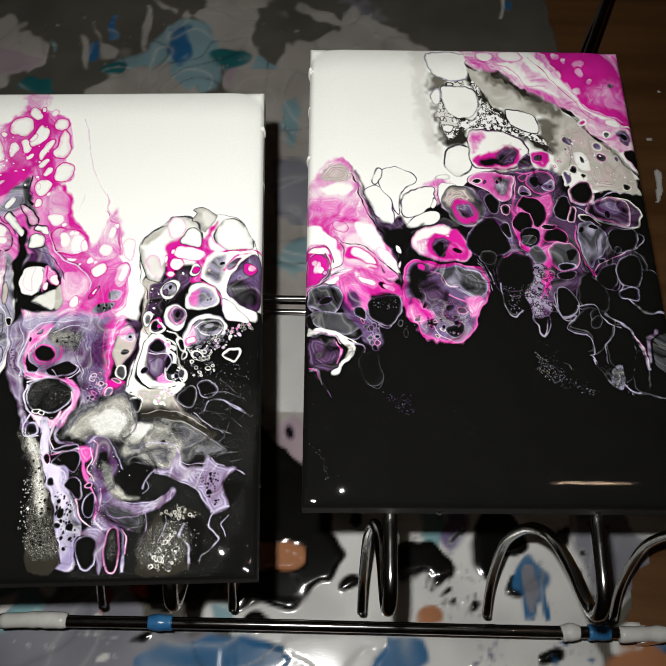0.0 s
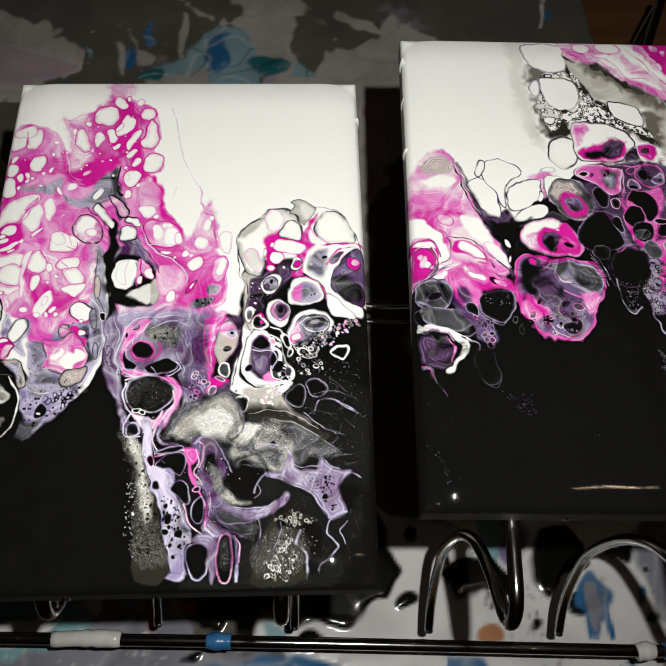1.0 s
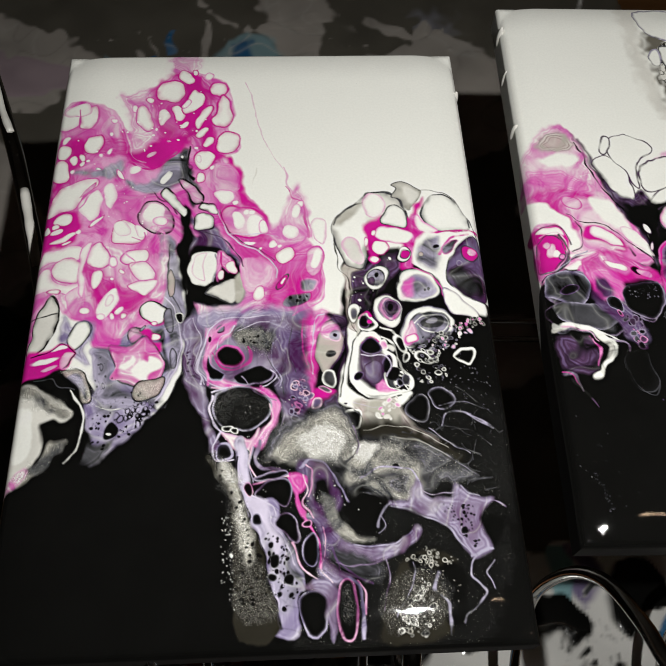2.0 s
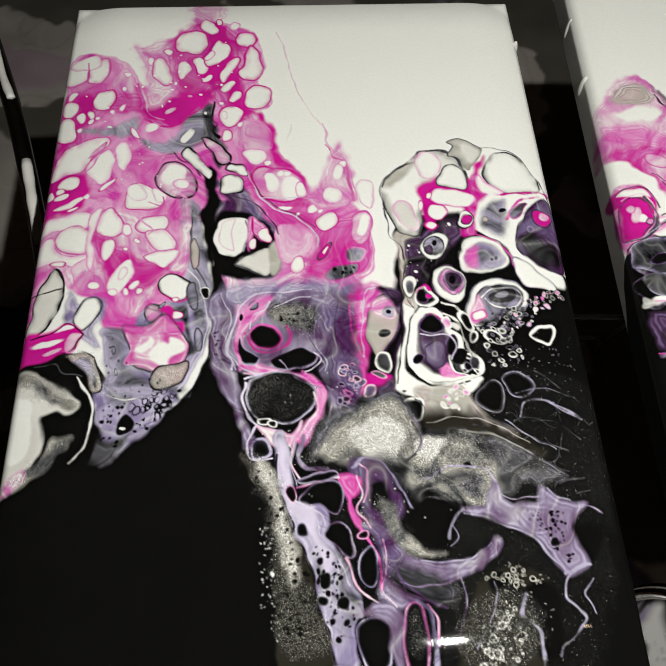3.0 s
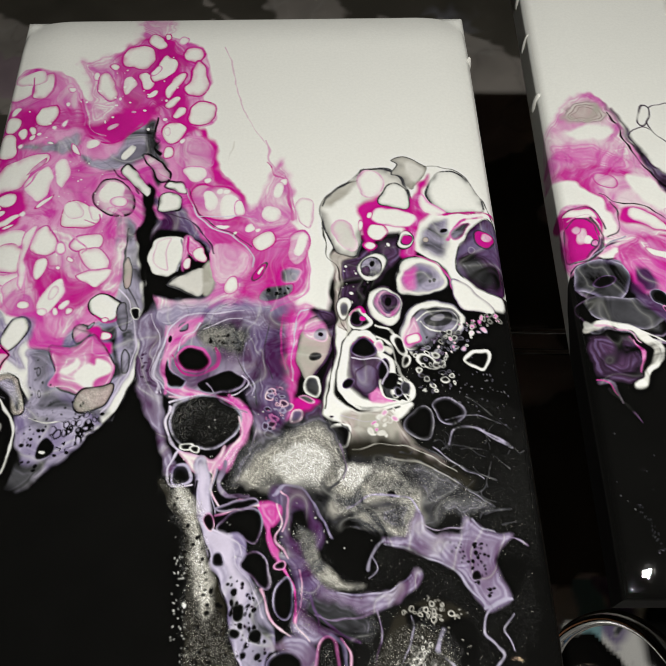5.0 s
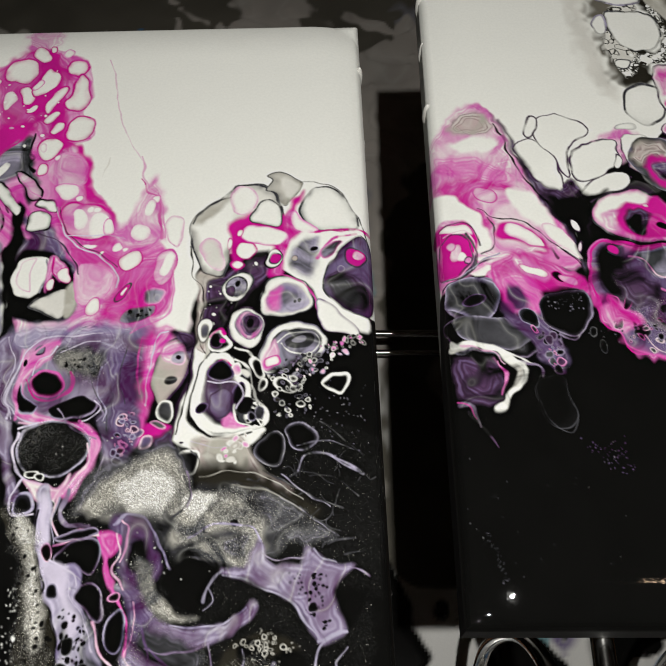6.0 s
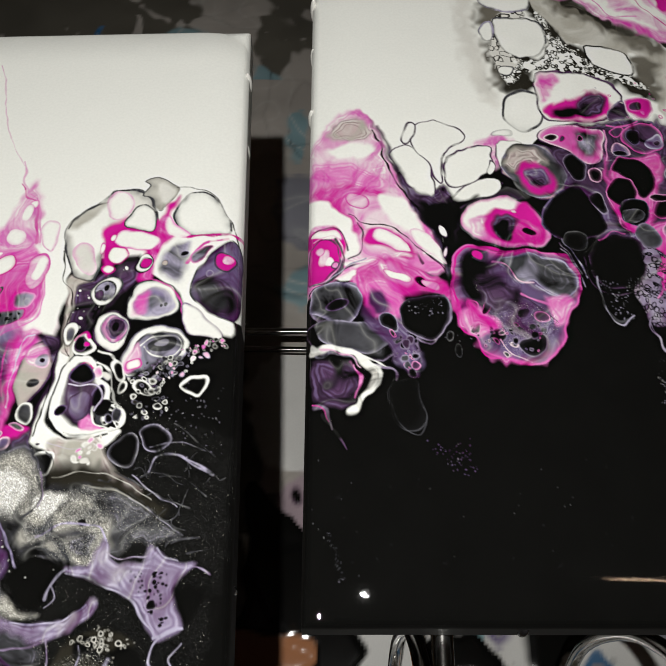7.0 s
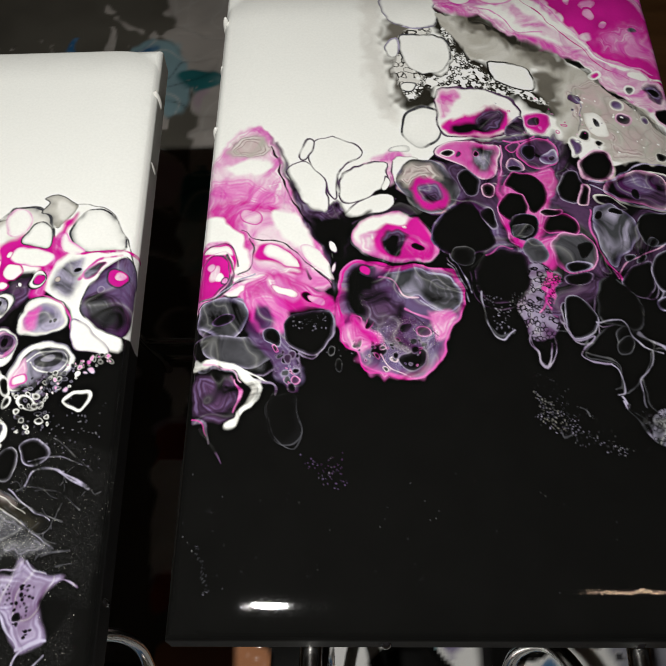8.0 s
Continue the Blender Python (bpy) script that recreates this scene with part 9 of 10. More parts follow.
pod(R, 'V', 'w', 0.68, 1.02, [(163.6, 123.5), (173.2, 116.6), (183.6, 116.2), (192.4, 123.3), (190.1, 134.4), (178.6, 134.1), (168.9, 131.9), (163.7, 127.8)])
cell(R, 171.5, 126.8, 3.8, 3.2, -54, 'K', 'V', 0.67)
cell(R, 182.6, 126.7, 4.6, 3.8, -50, 'K', 'm', 0.67)
pod(R, 'K', 'w', 0.51, 0.51, [(157, 127.7), (162.7, 128.6), (168.2, 134), (162, 133.5), (157.3, 130.9)])
pod(R, 'd', 'l', 0.66, 1.66, [(153.6, 138.2), (160.1, 134.7), (168.1, 136.9), (171.1, 144.1), (166.7, 154.1), (161.7, 161.1), (157.5, 161.1), (154.8, 152), (153.5, 145)])
region(R, 'K', 1.64, 0.66, [(161.7, 145.1), (168.3, 145.1), (164.8, 156.1), (160.3, 154.1)])
cell(R, 155.8, 137.4, 2.5, 1.5, -77, 'K', 'l', 0.33)
cell(R, 162.7, 136, 2.6, 1.3, 5, 'K', 'l', 0.33)
pod(R, 'K', 'm', 0.50, 0.99, [(134.1, 142.2), (139.8, 136.9), (148.1, 136.7), (151.1, 146), (145.2, 146.1), (135.2, 147.1)])
pod(R, 'V', 'm', 0.42, 0.67, [(136.8, 133.5), (145.5, 131.4), (149.9, 135.7), (139.9, 136)])
pod(R, 'd', 'l', 0.65, 1.47, [(136.6, 149.1), (143.4, 146.9), (151.3, 149), (152.6, 157.9), (147.9, 161), (140, 160), (136.5, 155.9)])
cell(R, 147.8, 154.2, 3.7, 3.1, -58, 'K', 'd', 0.49)
cell(R, 144.3, 161.4, 4.7, 1.9, -1, 'K', 'l', 0.48)
cell(R, 144.7, 167.1, 5.7, 2.8, -9, 'K', 'l', 0.36)
cell(R, 128.7, 153.8, 5.4, 4, -76, 'd', 'm', 0.49)
pod(R, 'K', 'V', 0.24, 0.48, [(104.3, 163.4), (113.2, 154.1), (124.3, 156.2), (125.9, 165.5), (120.7, 178.5), (109.4, 178.8), (105.2, 172.9)])
cell(R, 102.8, 156.2, 4.3, 3.4, -80, 'K', 'l', 0.39)
stroke(R, 'l', 0.49, 0.32, [(96.2, 159.5), (100, 167.2), (103, 175.7)])
stroke(R, 'd', 0.32, 0.63, [(107.4, 174.8), (108.8, 185.7), (112.9, 191), (117.6, 190.2)])
stroke(R, 'p', 0.42, 0.50, [(118, 134.4), (120.1, 146.8), (122.4, 152.8)])
stroke(R, 'p', 0.51, 0.51, [(113.7, 125.8), (116.1, 131.2), (118.2, 135.4)])
stroke(R, 'p', 0.65, 0.32, [(111.3, 156.7), (116.5, 153.3), (121.3, 153.8)])
stroke(R, 'q', 0.82, 0.65, [(131.7, 148.9), (134.6, 144.8), (136.9, 146.3)])
stroke(R, 'p', 0.50, 0.41, [(152, 141.9), (154.8, 156), (159.7, 165.7)])
stroke(R, 'P', 0.66, 0.49, [(135.1, 147.9), (135.1, 155.8), (136.6, 161.7)])
region(R, 'm', 1.28, 1.44, [(126.8, 163.6), (135, 161.7), (137.3, 171.2), (133.1, 183.1), (126.6, 181.3), (124.1, 173)])
foam(R, 'l', 'V', 1.12, 0.48, [(127.1, 163.6), (134.9, 162.6), (136.4, 173.1), (133.2, 182.2), (127.1, 181.3), (124.9, 173)])
sprinkle(R, 'Vmp', 'lpm', 70, 0.16, 0.64, [(126.8, 163.6), (136.5, 162.7), (136.7, 173.1), (130.4, 185.8), (119.6, 178.5)])
stroke(R, 'q', 0.63, 0.47, [(133.6, 173.1), (131.3, 181.3), (133.4, 184)])
stroke(R, 'l', 0.46, 0.31, [(123.9, 189.3), (127.3, 185.8), (131.5, 189.4), (132, 198.1), (128.2, 204), (124.1, 198), (123.8, 190.2)])
pod(R, 'K', 'l', 0.31, 0.47, [(137.5, 179), (142.9, 174.2), (146.9, 178.7), (149.2, 185.9), (146.3, 193.3), (140.2, 193.1), (135.1, 185.8)])
cell(R, 136.4, 181.9, 4.8, 1.8, -74, 'K', 'l', 0.30)
pod(R, 'K', 'l', 0.31, 0.47, [(149, 175), (155.2, 165.7), (160.3, 173.2), (163.7, 182.4), (156.9, 186.3), (148.9, 186.3)])
pod(R, 'K', 'l', 0.40, 0.48, [(160.7, 166.1), (168.7, 161.1), (171.8, 163.9), (172.8, 173.3), (169.6, 175.5), (163.7, 171.6)])
pod(R, 'd', 'g', 0.48, 1.12, [(173.7, 158.5), (182.1, 150.2), (190.5, 156.2), (187.1, 172.4), (175.9, 173.7), (172.3, 167.7)])
pod(R, 'K', 'g', 0.50, 0.66, [(172.4, 138.4), (181.3, 137), (191.4, 140.2), (186.5, 148.3), (173.9, 150.2), (171.6, 145.1)])
cell(R, 173.7, 151.6, 1.8, 1.5, -39, 'K', 'g', 0.32)
cell(R, 164.5, 158, 1.8, 1.5, -55, 'K', 'd', 0.32)
cell(R, 168.6, 158.4, 1.5, 1.3, -32, 'K', 'd', 0.32)
pod(R, 'K', 'd', 0.46, 0.69, [(143, 198.9), (147.4, 191.3), (157.4, 185.5), (163.5, 191.9), (168, 195.6), (161.2, 208.7), (153.7, 213.7), (152.8, 203.3)])
cell(R, 157.7, 191.9, 4.9, 3.4, -75, 'K', 'd', 0.37)
pod(R, 'K', 'd', 0.45, 0.68, [(161.2, 208.7), (167.3, 197.1), (176, 200.6), (175.5, 213), (170.6, 229), (165.2, 227.6), (162.1, 218)])
pod(R, 'K', 'd', 0.45, 0.68, [(176.4, 213), (182.3, 218.3), (180, 234.5), (175.1, 236), (171.9, 227.5)])
pod(R, 'K', 'g', 0.59, 1.41, [(173.8, 174.9), (183.9, 164.1), (200.6, 163.9), (201.6, 185), (187, 189.3), (178.6, 183.2)])
stroke(R, 'g', 0.70, 1.17, [(173.7, 175.4), (178.6, 183.2), (186.9, 189.6), (199, 187.1)])
pod(R, 'd', 'd', 0.46, 1.15, [(188.2, 203), (198.5, 202.9), (195.1, 222.5), (186.5, 220.2), (185.9, 210.4)])
stroke(R, 'g', 0.93, 1.16, [(163.2, 190.6), (172, 196.6), (177.5, 203.1), (180.3, 214.2), (182.2, 222.1)])
stroke(R, 'l', 1.84, 1.38, [(188.8, 199.2), (183.7, 206.7), (182.9, 217.8)])
stroke(R, 'L', 0.69, 0.46, [(177.9, 203.1), (180.9, 212.9), (182, 220.2)])
stroke(R, 'g', 0.56, 0.79, [(152.4, 215.2), (157, 222.9), (162.8, 228.8), (172.9, 235.8), (187.9, 238.7)])
stroke(R, 'd', 0.58, 0.58, [(133.8, 189.6), (142.8, 191.1), (143.5, 197.1), (152.9, 202.1), (153.5, 210.3), (150.7, 212.3)])
dots(R, 'd', 130, 0.11, 0.32, [(121, 213.5), (128.4, 218.3), (136.2, 227.8), (172.4, 239.3), (187.4, 241.5), (161.6, 237), (135.8, 231.4), (122.9, 228)])
dots(R, 'g', 60, 0.11, 0.27, [(153.4, 215.6), (163.3, 225.2), (173.1, 234.6), (185.8, 238), (170.3, 238.1), (158.5, 227.6)])
sprinkle(R, 'Kd', 'dV', 50, 0.23, 0.90, [(153.1, 218.1), (163.7, 222.8), (168.6, 234.6), (160.4, 230)])
sprinkle(R, 'WbV', 'gPL', 24, 0.27, 0.91, [(98.3, 75.8), (146.3, 71.4), (168.7, 91.3), (163, 105.2), (134.1, 98)])
dots(R, 'g', 90, 0.06, 0.15, [(17.3, 192.4), (30, 199.4), (51.2, 181.8), (39.1, 197.7), (78.9, 196.1), (89.8, 192.7), (84.6, 204.7), (65, 202.9)])
dots(R, 'd', 120, 0.06, 0.17, [(120.8, 203.1), (133.4, 209.8), (144.3, 225.9), (159.8, 235.1), (140.2, 233.6), (122.6, 225.9)])
# second coat: folds, eye, pod, violet-walled cells and crust
# pink folds on the edge
region(R, 'L', 1.91, 0.46, [(-10.7, 129.7), (-3.6, 112.2), (4.4, 100.8), (11.0, 92.6), (18.0, 88.6), (25.5, 93.9), (28.6, 103.4), (30.8, 117.0), (35.5, 127.9), (41.0, 142.7), (44.5, 154.9), (49.5, 162.7), (38.1, 162.6), (22.1, 166.4), (12.1, 162.5), (-0.7, 146.5), (-7.3, 146.4)])
region(R, 'b', 1.83, 0.49, [(7.2, 102.0), (13.8, 93.8), (22.0, 95.1), (25.9, 102.2), (22.5, 106.0), (11.9, 105.9)])
region(R, 'W', 1.40, 0.36, [(6.8, 110.0), (13.7, 107.8), (23.4, 107.4), (26.3, 112.5), (19.4, 115.1), (11.5, 115.0)])
region(R, 'q', 1.88, 0.34, [(-0.4, 129.8), (13.2, 127.7), (23.5, 127.8), (29.7, 132.2), (27.3, 136.4), (20.4, 134.2), (14.0, 140.4), (21.2, 148.7), (18.1, 152.7), (10.8, 142.5), (3.4, 134.1)])
region(R, 'p', 1.75, 0.35, [(2.1, 116.7), (12.5, 116.8), (23.2, 121.3), (30.4, 127.9), (27.1, 132.1), (13.2, 127.7), (2.6, 123.3)])
region(R, 'L', 1.17, 0.35, [(24.0, 120.2), (30.0, 119.2), (30.5, 123.1), (26.8, 124.0)])
cell(R, 19.2, 136.3, 4.25, 2.61, 24, 'L', 'q', 0.49)
region(R, 'W', 1.11, 0.33, [(27.3, 135.3), (35.7, 134.3), (40.1, 140.6), (43.6, 150.9), (41.2, 154.8), (34.5, 148.8), (29.2, 142.6)])
region(R, 'W', 0.73, 0.22, [(-13.7, 133.9), (-0.1, 133.4), (8.7, 137.3), (16.1, 146.6), (19.9, 156.7), (18.6, 161.5), (13.7, 162.5), (14.1, 154.6), (10.3, 148.6), (4.4, 146.5), (-2.1, 148.5), (-12.0, 150.5)])
stroke(R, 'd', 0.54, 0.54, [(19.4, 146.6), (21.5, 154.7), (20.5, 160.6), (15.4, 163.5)])
region(R, 'P', 0.90, 0.32, [(21.4, 152.7), (24.5, 149.1), (31.2, 150.8), (38.0, 157.8), (40.6, 162.7), (34.8, 160.7), (28.2, 158.7), (23.2, 156.7)])
pod(R, 'W', 'q', 0.43, 1.80, [(24.7, 152.7), (27.9, 149.7), (34.6, 154.8), (38.9, 160.7), (33.2, 159.7), (28.1, 156.7)])
stroke(R, 'K', 0.54, 0.54, [(15.8, 142.5), (22.7, 146.7), (31.1, 148.8), (39.6, 156.8), (44.6, 162.7), (51.1, 168.5)])
pod(R, 'W', 'L', 0.21, 1.43, [(37.8, 150.8), (41.9, 150.4), (47.8, 154.9), (51.1, 162.7), (51.9, 166.6), (46.2, 162.7), (41.3, 156.8)])
stroke(R, 'W', 0.56, 0.37, [(0.9, 145.5), (5.8, 143.5), (11.0, 146.6)])
region(R, 'P', 0.91, 0.33, [(-8.6, 150.5), (1.3, 149.5), (9.5, 148.6), (13.9, 152.6), (15.1, 158.6), (12.1, 162.5), (5.3, 158.5), (-4.7, 156.5)])
pod(R, 'W', 'q', 0.44, 1.82, [(1.4, 151.6), (4.6, 149.0), (10.5, 150.2), (13.2, 154.6), (8.3, 154.6)])
region(R, 'P', 0.71, 0.21, [(1.5, 172.0), (1.0, 156.5), (6.6, 154.6), (11.2, 160.5), (10.9, 168.2), (6.3, 172.0)])
cell(R, 6.4, 162.4, 3.77, 2.35, -84, 'L', 'P', 0.69)
cell(R, 8.2, 164.4, 1.88, 1.17, -83, 'W', 'L', 0.23)
stroke(R, 'V', 0.53, 0.53, [(1.6, 157.5), (5.0, 154.2), (9.2, 155.6), (11.7, 161.5), (10.8, 167.3), (7.1, 171.6)])
stroke(R, 'L', 0.54, 0.54, [(2.5, 154.6), (8.1, 152.6), (13.1, 157.6), (12.9, 162.5)])
stroke(R, 'V', 0.55, 0.55, [(1.4, 150.6), (7.8, 148.2), (13.9, 152.6), (15.5, 159.6)])
cell(R, 4.5, 159.5, 1.48, 1.37, -43, 'L', 'q', 0.36)
cell(R, 9.9, 166.3, 1.68, 1.00, -82, 'p', 'V', 0.35)
stroke(R, 'd', 0.88, 0.71, [(9.9, 154.6), (13.7, 162.5), (11.2, 172.0), (3.3, 173.8)])
stroke(R, 'g', 0.37, 0.49, [(1.7, 173.8), (9.5, 172.0), (15.6, 166.4), (21.9, 163.5)])
stroke(R, 'K', 0.77, 1.16, [(26.7, 101.0), (28.8, 110.2), (30.9, 119.2), (36.4, 130.1), (40.8, 136.5), (44.3, 142.7)])
region(R, 'V', 1.15, 0.34, [(28.4, 98.7), (31.9, 112.5), (37.2, 128.0), (44.2, 136.5), (52.7, 140.7), (62.7, 138.8), (66.2, 134.6), (59.4, 136.6), (53.5, 128.1), (47.6, 134.4), (40.7, 130.1), (35.3, 119.2)])
region(R, 'K', 1.27, 0.33, [(44.3, 140.7), (54.3, 136.6), (59.3, 142.9), (57.6, 155.0), (56.0, 164.7), (51.9, 166.6), (49.4, 154.9), (45.2, 148.9)])
cell(R, 51.5, 151.9, 3.58, 1.49, 81, 'W', 'V', 0.36)
cell(R, 52.4, 161.8, 2.31, 0.82, -82, 'L', 'V', 0.35)
region(R, 'q', 1.03, 0.31, [(17.5, 170.2), (25.2, 164.5), (34.9, 164.6), (44.8, 170.3), (51.2, 174.1), (49.6, 177.8), (41.7, 177.8), (32.3, 181.4), (23.0, 185.0), (19.5, 177.7)])
region(R, 'L', 1.04, 0.31, [(26.1, 166.4), (31.7, 165.5), (38.4, 172.2), (36.9, 175.9), (30.4, 172.1)])
cell(R, 33.6, 171.2, 5.06, 1.61, 30, 'W', 'q', 0.45)
cell(R, 41.9, 173.7, 2.75, 1.84, 16, 'K', 'P', 0.45)
cell(R, 45.6, 175.0, 3.28, 1.80, 26, 'L', 'q', 0.34)
region(R, 'p', 1.19, 0.30, [(21.0, 175.8), (30.5, 174.0), (35.5, 181.4), (31.1, 190.4), (24.8, 188.6)])
region(R, 'm', 1.35, 0.30, [(22.8, 179.5), (29.1, 179.6), (29.4, 186.8), (24.8, 187.7)])
pod(R, 'd', 'c', 0.41, 1.69, [(1.4, 184.9), (2.7, 176.6), (11.3, 173.9), (18.7, 177.7), (20.7, 185.0), (17.1, 190.3), (9.4, 191.2)])
cell(R, 11.2, 184.0, 4.06, 2.37, -8, 'K', 'm', 0.51)
pod(R, 'K', 'l', 0.40, 1.33, [(33.3, 186.8), (37.1, 181.4), (44.9, 179.3), (51.2, 181.5), (51.6, 190.5), (48.3, 196.6), (42.9, 198.3), (36.6, 193.9)])
dots(R, 'g', 40, 0.10, 0.27, [(35.5, 181.4), (49.6, 180.6), (49.7, 188.7), (37.3, 190.4)])
pod(R, 'd', 'g', 0.39, 1.63, [(3.2, 192.0), (10.9, 190.3), (20.3, 192.1), (29.1, 197.4), (27.0, 202.5), (19.5, 204.2), (10.1, 200.7)])
region(R, 'm', 0.97, 0.29, [(21.9, 192.1), (31.1, 190.4), (37.5, 197.4), (39.2, 204.3), (38.0, 212.6), (33.3, 209.3), (30.1, 202.5)])
cell(R, 29.6, 191.3, 4.49, 2.70, 56, 'K', 'c', 0.33)
sprinkle(R, 'KdV', 'cpl', 30, 0.32, 1.77, [(29.8, 195.6), (37.5, 197.4), (40.0, 206.0), (36.5, 212.6), (31.7, 205.9)])
stroke(R, 'W', 1.89, 2.52, [(2.4, 200.7), (10.2, 201.6), (19.6, 205.9), (25.9, 210.1), (24.6, 215.8), (19.0, 221.5), (15.6, 225.4)])
stroke(R, 'L', 0.56, 0.45, [(5.5, 200.7), (15.0, 205.0), (19.8, 209.2)])
stroke(R, 'p', 0.66, 0.55, [(17.5, 209.2), (19.3, 214.2), (16.8, 220.6)])
region(R, 'V', 1.57, 0.38, [(2.9, 205.8), (12.1, 207.5), (17.0, 212.5), (14.5, 220.6), (7.1, 220.6)])
stroke(R, 'q', 0.53, 0.21, [(2.9, 223.0), (6.8, 225.4), (8.6, 229.3)])
stroke(R, 'd', 0.30, 0.30, [(30.5, 212.6), (29.4, 222.3), (34.2, 231.7), (39.3, 234.0), (41.3, 225.5), (39.6, 217.5)])
# the eye
pod(R, 'p', 'd', 0.73, 1.83, [(59.3, 146.9), (61.9, 140.8), (67.8, 136.3), (76.3, 134.7), (82.1, 137.9), (87.8, 141.0), (91.5, 149.2), (92.0, 155.2), (86.9, 158.7), (78.8, 159.0), (69.0, 158.0), (62.5, 155.0)])
region(R, 'W', 0.93, 0.33, [(60.6, 147.0), (63.6, 139.8), (71.2, 136.3), (79.6, 136.8), (81.1, 141.0), (74.4, 142.0), (66.0, 145.0), (64.2, 153.0)])
region(R, 'L', 1.09, 0.33, [(61.7, 153.0), (63.5, 147.0), (67.6, 145.0), (68.3, 153.0), (65.8, 156.0)])
region(R, 'P', 0.91, 0.33, [(67.6, 147.0), (72.7, 140.9), (79.4, 142.0), (85.4, 138.9), (89.1, 147.2), (89.5, 155.2), (82.1, 157.5), (70.7, 156.0), (68.3, 153.0)])
region(R, 'q', 1.09, 0.33, [(80.8, 147.1), (87.4, 149.2), (88.7, 155.2), (83.8, 156.1), (80.6, 153.1)])
region(R, 'V', 0.73, 0.44, [(70.0, 149.0), (71.8, 144.6), (77.6, 144.0), (80.8, 147.1), (78.2, 153.1), (75.6, 156.1), (71.6, 154.1)])
region(R, 'K', 0.55, 0.33, [(71.4, 149.1), (74.3, 146.0), (77.5, 148.1), (75.7, 154.1), (72.4, 153.1)])
cell(R, 84.8, 151.6, 1.84, 1.77, -41, 'K', 'P', 0.36)
cell(R, 79.9, 142.4, 1.00, 0.82, -3, 'L', 'P', 0.13)
# the big pod
pod(R, 'm', 'q', 0.84, 3.71, [(53.6, 177.8), (54.4, 166.6), (57.6, 160.4), (62.5, 158.9), (69.0, 161.3), (80.3, 160.6), (93.2, 161.5), (99.3, 166.9), (101.0, 176.3), (98.1, 183.6), (93.8, 190.7), (92.5, 199.4), (87.6, 205.3), (80.0, 207.8), (71.0, 206.1), (63.5, 202.7), (61.3, 197.5), (56.7, 192.3)])
region(R, 'V', 1.37, 0.31, [(56.8, 172.3), (59.2, 162.8), (65.7, 160.9), (68.9, 164.8), (70.3, 172.4), (78.0, 179.8), (73.0, 188.8), (63.7, 187.0), (57.5, 181.5)])
region(R, 'K', 1.21, 0.31, [(56.8, 174.2), (58.4, 164.7), (64.1, 162.8), (68.0, 166.7), (67.1, 174.2), (70.1, 179.8), (63.8, 181.6), (58.3, 181.5)])
stroke(R, 'P', 0.73, 0.61, [(54.4, 185.1), (54.0, 172.3), (56.3, 163.7), (60.9, 159.3), (67.3, 160.9)])
cell(R, 64.4, 162.8, 2.61, 1.92, 16, 'P', 'V', 0.71)
pod(R, 'd', 'c', 0.52, 1.73, [(71.3, 165.7), (78.6, 162.5), (88.3, 162.6), (96.2, 165.9), (99.7, 172.5), (98.5, 178.1), (93.6, 180.8), (87.5, 178.0), (83.7, 174.3), (78.2, 175.2), (73.5, 170.5)])
region(R, 'g', 1.74, 0.42, [(73.7, 164.8), (83.4, 163.9), (86.3, 170.6), (81.4, 174.3), (76.7, 172.4)])
region(R, 'd', 1.38, 0.41, [(88.1, 166.8), (96.0, 167.8), (97.1, 176.2), (90.7, 178.1)])
stroke(R, 'c', 0.60, 0.60, [(88.3, 163.0), (96.2, 165.9), (100.0, 174.4), (95.2, 180.8), (89.0, 179.9), (84.4, 176.2)])
region(R, 'm', 0.86, 0.31, [(71.2, 168.6), (75.1, 170.5), (78.1, 176.1), (74.9, 178.9), (71.8, 174.2)])
stroke(R, 'L', 0.73, 0.36, [(69.7, 165.7), (74.4, 168.6), (78.2, 174.3), (83.7, 175.2)])
region(R, 'm', 2.31, 0.40, [(68.5, 181.6), (79.5, 181.6), (88.7, 185.3), (89.8, 192.4), (84.9, 199.3), (75.8, 197.6), (69.8, 192.3)])
region(R, 'p', 1.17, 0.30, [(87.3, 181.7), (96.7, 181.7), (93.8, 190.7), (89.8, 192.4), (88.6, 187.1)])
region(R, 'p', 0.99, 0.30, [(55.9, 186.9), (62.2, 185.2), (69.9, 190.6), (68.2, 195.8), (60.5, 196.6), (56.7, 191.4)])
glitter(R, 0.5, [(63.9, 174.2), (76.4, 181.6), (88.5, 188.9), (83.3, 201.0), (69.6, 201.0), (66.8, 188.8)])
cell(R, 81.0, 200.2, 4.95, 4.03, -20, 'K', 'l', 0.42)
cell(R, 59.1, 184.3, 2.19, 1.80, 0, 'K', 'q', 0.34)
cell(R, 65.3, 185.2, 2.52, 1.72, -88, 'K', 'q', 0.22)
cell(R, 68.9, 197.5, 2.62, 2.57, -39, 'K', 'l', 0.32)
cell(R, 60.9, 194.4, 1.69, 1.57, -2, 'd', 'L', 0.21)
sprinkle(R, 'KdV', 'lpL', 26, 0.32, 1.30, [(57.5, 190.5), (69.8, 192.3), (78.6, 204.4), (69.5, 206.1), (60.5, 197.5)])
stroke(R, 'L', 0.45, 0.45, [(69.7, 199.3), (72.5, 204.4), (78.5, 206.9)])
region(R, 'V', 1.70, 0.41, [(63.9, 172.3), (71.8, 174.2), (77.9, 181.6), (69.9, 187.0), (63.8, 183.4)])
region(R, 'q', 1.32, 0.30, [(57.5, 182.4), (63.7, 187.9), (69.8, 192.3), (66.7, 194.9), (59.0, 192.3)])
